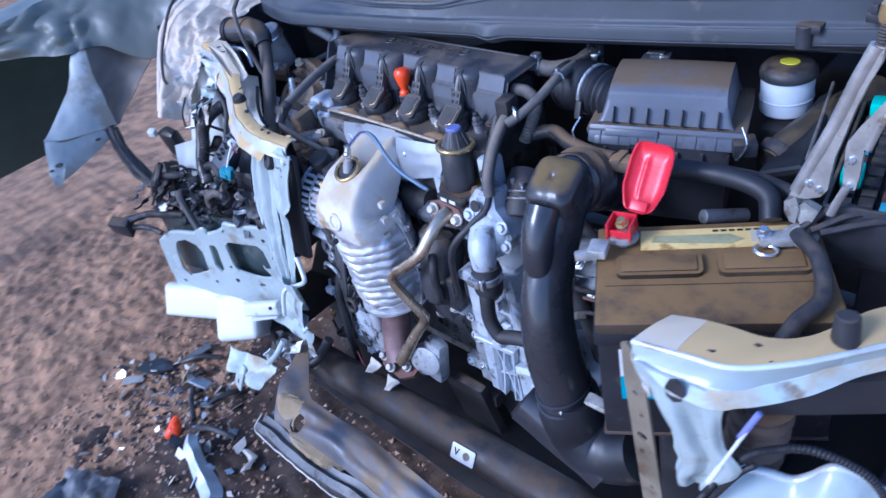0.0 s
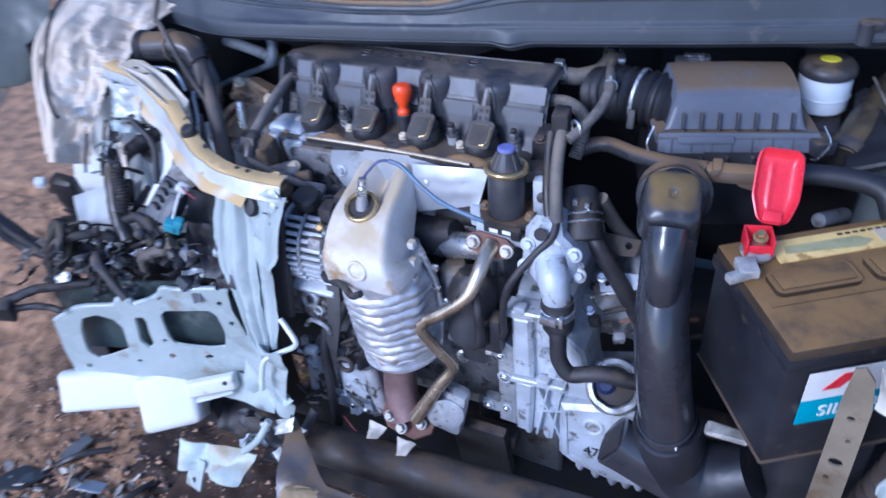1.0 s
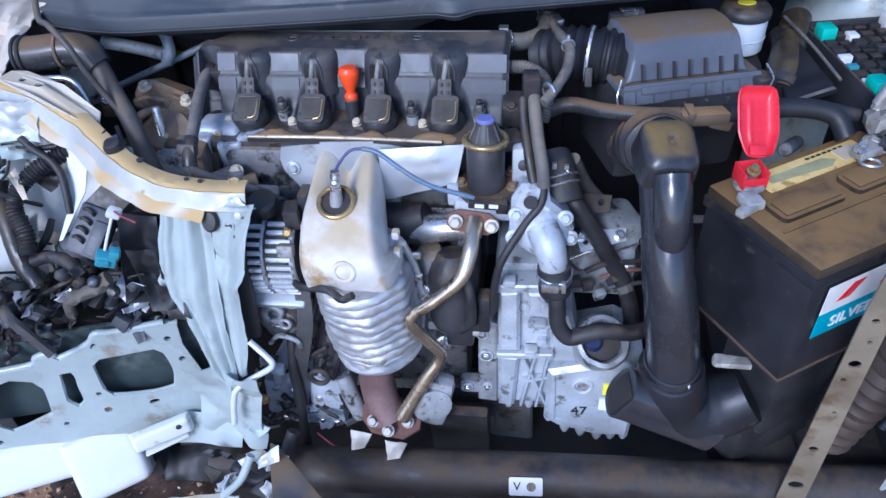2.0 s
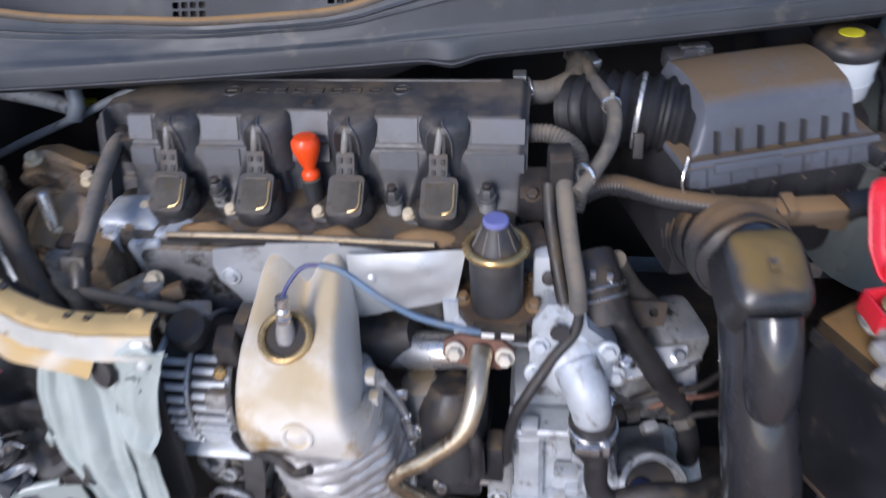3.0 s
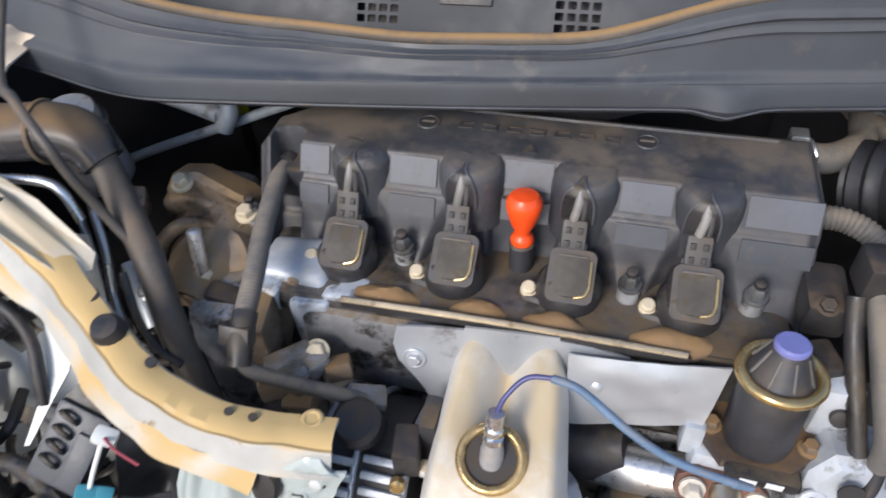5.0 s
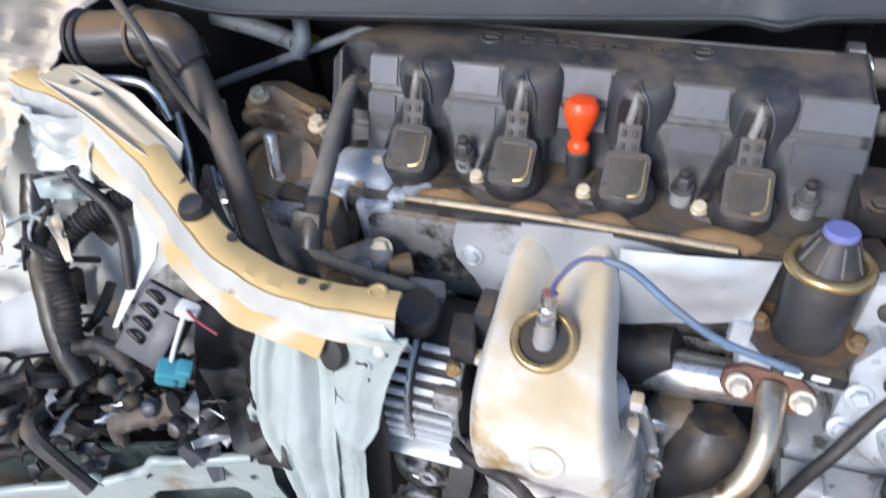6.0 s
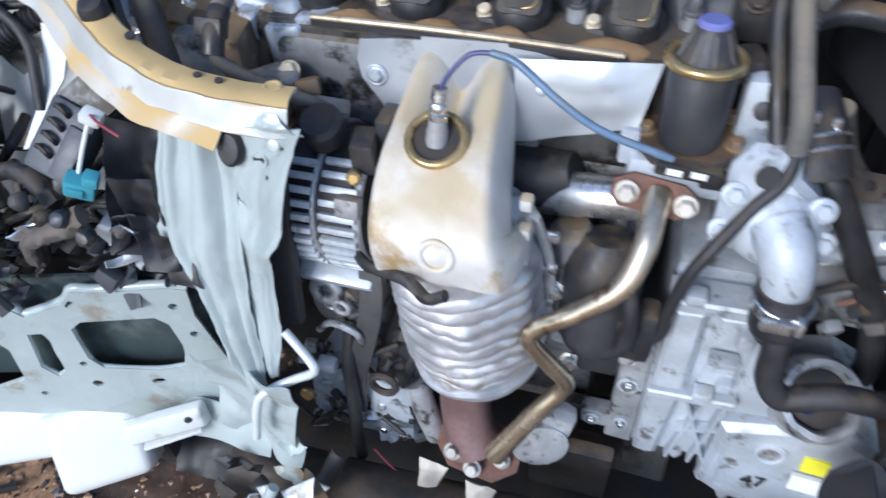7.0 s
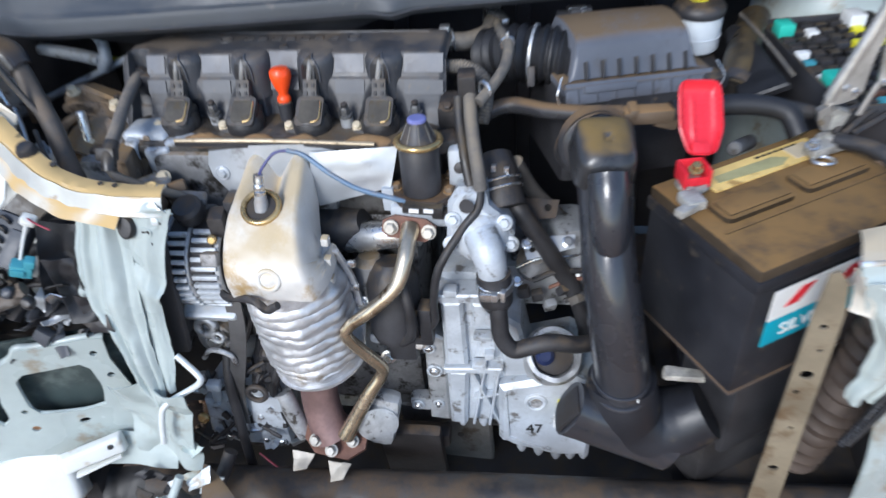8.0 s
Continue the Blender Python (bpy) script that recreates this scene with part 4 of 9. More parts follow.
    # lower panel, corrugated hose and cable
    crest = spline([(0.770, -0.230, 0.690), (0.785, -0.224, 0.689), (0.812, -0.213, 0.688), (0.836, -0.204, 0.683), (0.851, -0.197, 0.693), (0.868, -0.191, 0.714), (0.889, -0.182, 0.711), (0.909, -0.174, 0.692), (0.96, -0.155, 0.66)], 8)

    def lower(u, v):
        p = Vector(crest[round(u * (len(crest) - 1))])
        return p + V(0.004, -0.050, -0.012) * math.sin(math.pi * min(1.0, v * 1.4) * 0.5) + V(0, -0.006, -0.17) * v ** 1.4 + 0.003 * noise.noise_vector(p * 20 + V(0, 0, v * 3))
    lp = Build().sheet(lower, len(crest) - 1, 18, 0.003).build("lower_panel", "mint", car, "", 60)
    Build().tube([tuple(p) for p in crest], 0.0055, 10, 2).build("rolled_edge", "bright_sheet", lp)
    Build().box((0.84, -0.165, 0.79), (0.15, 0.03, 0.05), 0.008, (0, 0, 35)).build("inner_carrier", "dark", car)
    Build().tube([(0.795, -0.190, 0.77), (0.79, -0.190, 0.70), (0.775, -0.185, 0.58), (0.755, -0.175, 0.46)], 0.030, 18, 8, 0.0022, 0.022).build("cooling_hose", "brownbeam", car, "ribbed brown hose")
    Build().tube([(0.745, -0.275, 0.62), (0.761, -0.268, 0.65), (0.800, -0.252, 0.742), (0.831, -0.240, 0.771), (0.861, -0.228, 0.777), (0.902, -0.211, 0.752), (0.93, -0.20, 0.70)], 0.0042, 10, 8, 0.0006, 0.004).build("cable", "black_rubber", car)
    Build().tube([(0.752, -0.275, 0.62), (0.768, -0.270, 0.65), (0.802, -0.258, 0.728), (0.815, -0.250, 0.745)], 0.0035, 10).build("cable", "black_rubber", car)
    Build().cyl((0.800, -0.318, 0.785), (0.806, -0.305, 0.802), 0.0028).cyl((0.806, -0.305, 0.802), (0.822, -0.285, 0.85), 0.0018).build("probe_stem", "white", car)
    Build().cyl((0.815, -0.291, 0.832), (0.826, -0.280, 0.862), 0.0030).build("probe_sleeve", "violet", car)


right_support()

# ---- cowl ----
def make_cowl():
    cowl = thing("cowl_panel", (0.2, 0.3, 0.96), "grey plastic cowl panel with dusty rubber hood seal", "cowl")
    X0, X1 = -0.42, 1.05

    def lip(x):
        return 0.074 + 0.145 * min(x, 0.75) + 0.08 * min(x, 0.75) ** 2 + 0.05 * smooth(-x, 0.22, 0.42)

    def seal_y(x):
        return lip(x) + 0.020 + 0.022 * smooth(-x, 0.0, 0.15)

    def seal_z(x):
        return 1.001 + 0.034 * smooth(x, 0.09, 0.25) + 0.030 * smooth(-x, 0.12, 0.35)

    def at(u, v):
        x = X0 + (X1 - X0) * u
        y0, y1, z1 = lip(x), seal_y(x), seal_z(x)
        bump = math.exp(-((x - 0.217) / 0.018) ** 2)
        if v < 0.15:
            t = v / 0.15
            return (x, y0 + 0.012 * (1 - t) - bump * 0.006, 0.948 + 0.012 * t - 0.004 * bump)
        if v < 0.45:
            t = (v - 0.15) / 0.30
            return (x, y0 - bump * 0.008 * (1 - t) + 0.004 * t, 0.960 + 0.018 * t + 0.003 * math.sin(math.pi * t))
        t = (v - 0.45) / 0.55
        ya, za = y0 + 0.004, 0.978
        ridge = 0.0035 * math.exp(-((t - 0.80) / 0.035) ** 2) + 0.0025 * math.exp(-((t - 0.64) / 0.03) ** 2) + 0.002 * math.exp(-((t - 0.05) / 0.05) ** 2)
        return (x, ya + 0.004 * smooth(t, 0, 0.1) + (y1 - ya - 0.004) * t - ridge, za + (z1 - za) * t + 0.0008 * noise.noise(V(x * 30, t * 4, 0)))
    Build().sheet(at, 190, 64, 0.003).build("panel", "cowl", cowl)
    Build().tube([(X0 + (X1 - X0) * k / 60, at(k / 60, 0.13)[1] - 0.0012, at(k / 60, 0.13)[2]) for k in range(61)], 0.0010, 6, 2).build("worn_lip", "facet_low", cowl, "scuffed pale lip")
    xs = [X0 + (X1 - X0) * k / 44 for k in range(45)]
    Build().tube([(x, seal_y(x) + 0.005, seal_z(x) + 0.002) for x in xs], 0.0048, 14, 3).build("hood_seal", "seal", cowl, "rubber hood seal under orange dust")

    def rear(u, v):
        x = X0 + (X1 - X0) * u
        y = seal_y(x) + 0.008 + (0.42 - seal_y(x)) * v
        return (x, y, seal_z(x) - 0.090 * smooth(v, 0, 0.10) - 0.004 + 0.10 * smooth(v, 0.3, 1.0))
    Build().sheet(rear, 80, 20, 0.003).build("inner_tray", "black", cowl)
    # grille plate with square slots
    m = frame_of((-0.058, 0.182, 0.9655), (1, 0.0, 0.022), (0, 0.55, 0.83))
    cells = []
    for cx in (-0.0405, 0.1345):
        for i in range(4):
            for j in range(4):
                x, y = cx + 0.0102 * i, 0.002 + 0.0095 * j
                cells.append(rounded(x, y, x + 0.0074, y + 0.0066, 0.0012, 2))
    for i in range(3):
        for x in (0.004 + 0.009 * i, 0.100 + 0.009 * i):
            cells.append(rounded(x, 0.0305, x + 0.0065, 0.0371, 0.001, 2))
    g = Build().plate([(-0.32, -0.014), (0.45, -0.014), (0.45, 0.10), (-0.32, 0.10)], cells, m, 0.003).build("grille_plate", "tray", cowl, "grey plate with square vent slots", 30)
    Build().box((0.05, 0.03, -0.02), (0.7, 0.12, 0.004), 0.001, m=m).build("vent_backing", "dark", g)
    Build().box((0.058, 0.030, 0.001), (0.046, 0.020, 0.004), 0.001, m=m).build("tool_recess", "black", g)
    for k in range(2):
        Build().box((0.058, 0.035 - 0.008 * k, 0.004), (0.038, 0.003, 0.003), 0.0008, m=m).build("print_bar", "grey_hose", g)
    Build().box((0.055, -0.008, 0.002), (0.24, 0.006, 0.006), 0.002, m=m).build("dust_ledge", "seal", g)
    b = Build().cyl((0.655, 0.205, 0.955), (0.655, 0.205, 0.985), 0.010).box((0.66, 0.21, 0.98), (0.03, 0.02, 0.012), 0.004).box((0.78, 0.22, 1.0), (0.12, 0.03, 0.014), 0.004)
    for k in range(4):
        b.box((0.73 + 0.03 * k, 0.215, 1.012), (0.008, 0.03, 0.012), 0.002)
    b.build("hinge_bracket", "black", cowl)
    # thin bright pipe under the lip
    Build().tube([(-0.10, 0.215, 0.910), (0.1, 0.230, 0.905), (0.30, 0.240, 0.914), (0.45, 0.246, 0.922)], 0.0016, 12).build("washer_pipe", "steel", car)
    Build().tube([(0.45, 0.246, 0.922), (0.60, 0.255, 0.926), (0.9, 0.295, 0.93)], 0.0030, 12).build("washer_hose", "rubber", car)
    Build().box((0.3, 0.42, 0.955), (1.4, 0.02, 0.16), 0.005).build("cowl_cross_member", "dark", car)


make_cowl()

# ---- engine ----
engine = thing("engine", (0.08, 0.08, 0.245), "dusty four-cylinder petrol engine with grey plastic rocker cover", "engine")
COILS = [-0.060 + 0.09 * i for i in range(4)]


def rocker_cover():
    x0, x1, y0, y1 = -0.146, 0.292, 0.012, 0.147
    drop_at, drop_by = [0, 0.012, 0.0128, 0.016, 0.024, 0.030, 0.044], [0, 0.023, 0.0265, 0.0285, 0.046, 0.060, 0.080]

    def step(x, d, up=0.0):
        return 0.9265 - 0.004 * smooth(x, 0.10, 0.29) * smooth(0.056 - d, 0.05, 0.02) - float(np.interp(d, drop_at, drop_by))

    def height(x, y):
        lift = 0.010 * smooth(0.030 - abs(x - 0.078), 0.0, 0.004)
        h = step(x, 0.056 + lift - y) - 0.022 * smooth(y, 0.118, 0.147) ** 2
        for c in COILS:
            far = math.hypot(x - c - 0.002, (y - 0.004) * 0.95)
            if far < 0.036:
                h -= 0.034 * smooth(0.036 - far, 0.0, 0.005)
        # dipstick bay and breather bay
        k = smooth(0.030 - abs(x - 0.078), 0.0, 0.004) * smooth(0.050 - y, 0.0, 0.006)
        h -= 0.028 * k
        k = smooth(0.014 - abs(x + 0.122), 0.0, 0.004) * smooth(0.074 - y - 40 * (x + 0.122) ** 2, 0.0, 0.005)
        h -= 0.040 * k
        if -0.085 < x < 0.262 and abs(y - 0.121) < 0.0012:
            h -= 0.0025
        return h

    def at(u, v):
        x, y = x0 + (x1 - x0) * u, y0 + (y1 - y0) * v
        cut = 0.066 * smooth(-0.065 - x, 0.0, 0.085)
        y = min(y, y1 - cut) if v < 1 else y1 - cut
        z = height(x, y)
        e = min(u, 1 - u) * (x1 - x0)
        return (x, y, z - 0.010 * (1 - smooth(e, 0.0, 0.009)))
    cover = Build().sheet(at, 260, 96, 0.003).build("rocker_cover", "cover", engine, "dusty grey plastic rocker cover", 50)
    Build().box((0.073, 0.084, 0.872), (0.424, 0.072, 0.055), 0.006).box((0.073, 0.125, 0.868), (0.36, 0.03, 0.07), 0.006).build("cover_skirt", "black", cover)
    # rounded domes over the coil plugs; a dark teardrop sheet paints each mouth's shade
    for c in COILS:
        cx = c + 0.003

        def dome(u, v, off=0.0):
            a = (u - 0.5) * math.pi * 1.12
            r = float(np.interp(v, [0, 0.15, 0.30, 0.42, 0.55, 1.0], [0.001, 0.0130, 0.0205, 0.0238, 0.0252, 0.0262])) + off
            z = float(np.interp(v, [0, 0.15, 0.30, 0.42, 0.55, 1.0], [0.9272, 0.9270, 0.9248, 0.9195, 0.9095, 0.8720]))
            return V(cx + r * math.sin(a), 0.0605 - 1.02 * r * math.cos(a), z + off * 0.5)
        d = Build().sheet(dome, 40, 30, 0.0022).build("plug_hood", "cover", cover, "", 60)

        def drop(u, v):
            w = 0.5 + (u - 0.5) * (0.05 + 0.20 * smooth(v, 0.0, 0.75)) - 0.045
            return dome(w, 0.10 + 0.62 * v, 0.0028)
        Build().sheet(drop, 14, 22, 0.001).build("opening_shade", "coil", d)
        Build().tube([tuple(drop(1.02, k / 8) + V(0, -0.0004, 0.0004)) for k in range(9)], 0.0013, 8, 3).build("opening_rim", "facet_low", d)
        Build().tube([tuple(drop(-0.02, k / 8) + V(0, -0.0004, 0.0004)) for k in range(9)], 0.0009, 8, 3).build("opening_rim", "facet_low", d)
    # facets between the hoods, in two steps; paler tones paint the light they catch
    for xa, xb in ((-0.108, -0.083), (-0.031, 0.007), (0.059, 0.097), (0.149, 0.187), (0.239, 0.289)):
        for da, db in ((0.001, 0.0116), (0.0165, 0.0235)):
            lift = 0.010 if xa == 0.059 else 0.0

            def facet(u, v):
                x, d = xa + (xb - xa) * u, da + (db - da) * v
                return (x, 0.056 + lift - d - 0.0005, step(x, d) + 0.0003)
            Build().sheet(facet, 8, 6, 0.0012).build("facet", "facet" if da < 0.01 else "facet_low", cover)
    for x, y, z in ((-0.012, 0.099, 0.9262), (0.164, 0.103, 0.9262)):
        Build().ring((x, y, z + 0.0004), (0, 0, 1), 0.0085, 0.0012, 24, 6).build("screw_rim", "cover", cover)
        Build().lathe((x, y, z), (0, 0, 1), [(0.0082, 0), (0.0082, 0.0008)], 20).build("screw_cap", "dark", cover)
        Build().box((x, y, z + 0.0014), (0.011, 0.0016, 0.0012), 0.0003).build("screw_slot", "grey_hose", cover)
    # worn raised bars where the maker's lettering was
    for k in range(7):
        x = 0.020 + 0.0195 * k
        Build().box((x, 0.1035, 0.9268), (0.0125, 0.0022, 0.0018), 0.0005).box((x, 0.097, 0.9268), (0.0125, 0.0022, 0.0018), 0.0005).box((x - 0.0052 + 0.0104 * (k % 2), 0.100, 0.9268), (0.0022, 0.006, 0.0018), 0.0005).build("raised_bar", "black", cover)
    Build().plate([(-0.006, 0), (0.006, 0), (0, 0.010)], (), pose(0.076, 0.072, 0.928), 0.0022).build("arrow_mark", "black", cover)


rocker_cover()


def ignition_coil(c):
    coil = Build()
    coil.lathe((c, 0.004, 0.832), (0, 0.0, 1), [(0.0235, 0), (0.0250, 0.014), (0.0250, 0.028), (0.021, 0.034)], 28)
    coil.box((c, 0.008, 0.857), (0.037, 0.042, 0.030), 0.008, seg=3)
    ob = coil.build("ignition_coil", "coil", engine, "dusty black ignition coil")
    m = frame_of((c + 0.001, 0.000, 0.8735), (1, 0, 0), (0, 0.83, 0.56))
    Build().plate(rounded(-0.0175, -0.022, 0.0175, 0.019, 0.006), (), m @ pose(0, 0, 0.0025), 0.006).build("lid", "plug", ob)
    Build().plate(rounded(-0.0130, -0.0175, 0.0130, 0.0145, 0.006), (), m @ pose(0, 0, 0.0036), 0.002).build("lid_inset", "coil_face", ob)
    # gold line paints the glint along the lid's right edge
    Build().tube([tuple(m @ V(*q)) for q in ((0.0140, 0.011, 0.0034), (0.0142, 0.0, 0.0036), (0.0140, -0.010, 0.0036), (0.0110, -0.0155, 0.0036), (0.004, -0.0175, 0.0034))], 0.0012, 8, 5).build("edge_mark", "gold", ob)
    Build().box((0.0, 0.0135, 0.0034), (0.022, 0.0012, 0.0018), 0.0004, m=m).build("edge_mark", "grey_hose", ob)
    # ear with its bolt
    Build().slab([(-0.038, -0.004), (-0.033, -0.011), (-0.020, -0.014), (0.004, -0.012), (0.004, 0.022), (-0.014, 0.020), (-0.034, 0.006)], pose(c, 0.002, 0.8500), 0.014, 0.003).build("ear", "plug", ob)
    Build().lathe((c - 0.030, 0.0, 0.8495), (0, -0.30, 0.95), [(0.0066, 0), (0.0066, 0.002), (0.0056, 0.003), (0.0056, 0.007), (0.0042, 0.0085)], 18).build("bolt", "cream", ob)
    # plug and lead
    Build().box((c - 0.001, 0.026, 0.890), (0.019, 0.014, 0.026), 0.003, (-30, 0, 0)).box((c - 0.001, 0.021, 0.880), (0.022, 0.010, 0.012), 0.003, (-30, 0, 0)).build("plug", "plug", ob)
    for k in range(2):
        for j in range(2):
            Build().box((c - 0.0055 + 0.009 * k, 0.0225 - 0.005 * j, 0.8975 - 0.009 * j), (0.004, 0.004, 0.005), 0.0006, (-30, 0, 0)).build("plug_rib", "dark", ob)
    Build().tube([(c - 0.003, 0.029, 0.900), (c - 0.0015, 0.0300, 0.908), (c + 0.000, 0.0325, 0.9165), (c + 0.000, 0.0395, 0.9250)], 0.0036, 10).build("lead", "lead_grey", ob)
    Build().tube([(c + 0.004, 0.029, 0.900), (c + 0.0045, 0.0305, 0.909), (c + 0.004, 0.034, 0.919)], 0.0022, 8).build("lead", "plug", ob)


for c in COILS:
    ignition_coil(c)


def cylinder_head():
    b = Build().box((0.075, 0.055, 0.79), (0.42, 0.18, 0.115), 0.012)
    b.box((0.075, -0.012, 0.832), (0.40, 0.05, 0.025), 0.008)
    head = b.build("cylinder_head", "head_dirt", engine, "grimy cast aluminium cylinder head")
    for x, w in ((-0.02, 0.075), (0.055, 0.05), (0.115, 0.06), (0.20, 0.07)):
        Build().tube([(x - w / 2, -0.026, 0.840, 0.003), (x - w / 4, -0.027, 0.842, 0.009), (x, -0.026, 0.843, 0.011), (x + w / 4, -0.027, 0.842, 0.009), (x + w / 2, -0.026, 0.840, 0.003)], n=18, rough=0.15).crumple(0.003, 40, x * 50).build("head_boss", "mudcover", head, "lump under brown dust")
    # milled end block
    b = Build().box((-0.100, -0.004, 0.822), (0.062, 0.050, 0.066), 0.012, seg=4).box((-0.082, -0.030, 0.812), (0.034, 0.022, 0.060), 0.008, (6, 0, 0), seg=3).box((-0.052, -0.024, 0.838), (0.040, 0.024, 0.020), 0.006, seg=3)
    b.box((-0.118, -0.030, 0.826), (0.018, 0.024, 0.046), 0.006, (0, 8, 0), seg=3).crumple(0.004, 45, 2).build("end_casting", "alu", head)
    Build().box((0.03, -0.030, 0.79), (0.24, 0.03, 0.09), 0.010).build("exhaust_face", "alu_dark", head)
    for x, y in ((-0.015, 0.018), (0.165, 0.012), (-0.155, 0.035), (0.255, 0.018)):
        st = Build().lathe((x, y, 0.825), (0, -0.1, 1), [(0.012, 0), (0.0105, 0.014), (0.0085, 0.022), (0.0085, 0.040)], 16).build("cover_stud", "alu_mid", head, "bright sleeve under a dark nut")
        Build().lathe((x, y - 0.004, 0.862), (0, -0.1, 1), [(0.0090, 0), (0.0094, 0.002), (0.0085, 0.004)], 20).lathe((x, y - 0.0045, 0.866), (0, -0.1, 1), [(0.0066, 0), (0.0066, 0.008), (0.005, 0.010)], 6).build("cap_nut", "iron_pale", st)
        Build().lathe((x, y - 0.0055, 0.8765), (0, -0.1, 1), [(0.0045, 0), (0.0045, 0.004), (0.003, 0.005)], 14).build("stud_tip", "iron", st)
    # gasket strip with gilded edge
    m = frame_of((-0.042, -0.045, 0.846), (1, 0.01, -0.018), (0, 0.15, 1))
    b = Build().plate([(-0.008, 0.001), (0.12, 0.003), (0.252, 0.001), (0.255, 0.006), (0.247, 0.010), (0.12, 0.012), (-0.008, 0.010)], (), m, 0.003)
    g = b.build("heat_strip", "iron", head, "thin dark strip with gilded edge", 30)
    Build().tube([tuple(m @ V(-0.008, 0.0085, -0.0015)), tuple(m @ V(0.12, 0.0105, -0.0015)), tuple(m @ V(0.252, 0.0085, -0.0015))], 0.0026, 8).build("gilt_edge", "gilt", g)
    # block, sump and dark lower parts
    block = Build().box((0.06, 0.09, 0.60), (0.38, 0.24, 0.30), 0.02).build("engine_block", "alu_dark", engine, "grimy engine block")
    Build().box((0.06, 0.10, 0.40), (0.34, 0.22, 0.18), 0.02).build("crankcase", "alu_dark", engine)
    Build().box((0.06, 0.12, 0.285), (0.28, 0.2, 0.085), 0.02).build("sump", "alu_dark", engine)
    for k in range(7):
        Build().box((-0.10 + 0.055 * k, -0.035, 0.60), (0.010, 0.02, 0.26), 0.003).build("block_rib", "alu_dark", block)
    # timing cover with ribs and rib bolts on its end
    b = Build().box((-0.155, 0.03, 0.66), (0.05, 0.20, 0.36), 0.014).lathe((-0.145, -0.055, 0.80), (0, -1, 0.1), [(0.035, 0), (0.035, 0.012), (0.025, 0.018)], 20)
    b.build("timing_cover", "alu_dark", engine)
    Build().box((-0.118, -0.055, 0.800), (0.022, 0.055, 0.090), 0.005, (0, 0, 10)).build("brace_plate", "gilded", engine, "dusty steel brace")
    rnd = random.Random(7)
    for k in range(8):
        p = V(-0.10 + 0.10 * rnd.random(), -0.07 - 0.03 * rnd.random(), 0.79 + 0.03 * rnd.random())
        Build().box(p, (0.02 + 0.02 * rnd.random(), 0.02, 0.016), 0.004, (rnd.uniform(-30, 30), rnd.uniform(-20, 20), rnd.uniform(-40, 40))).build("casting_boss", ("alu_dark", "mudcover")[k % 2], head)
    Build().bolt((-0.068, -0.066, 0.812), (0, -0.6, 0.8), 0.008, 0.008).build("bolt", "cream", head)


cylinder_head()


def dipstick():
    d = thing("dipstick", (0.079, 0.030, 0.872), "orange bulb handle of an oil dipstick", "dipstick")
    Build().lathe((0.079, 0.028, 0.862), (0, 0.12, 1), [(0.0088, 0.010), (0.0094, 0.013), (0.0088, 0.016), (0.0060, 0.019), (0.0064, 0.022), (0.0092, 0.028), (0.0120, 0.036), (0.0140, 0.044), (0.0138, 0.050), (0.0105, 0.0545), (0.003, 0.056)], 28).build("handle", "orange", d)
    Build().cyl((0.079, 0.026, 0.82), (0.079, 0.028, 0.873), 0.009, 0.010).build("guide_tube", "black", d)


dipstick()


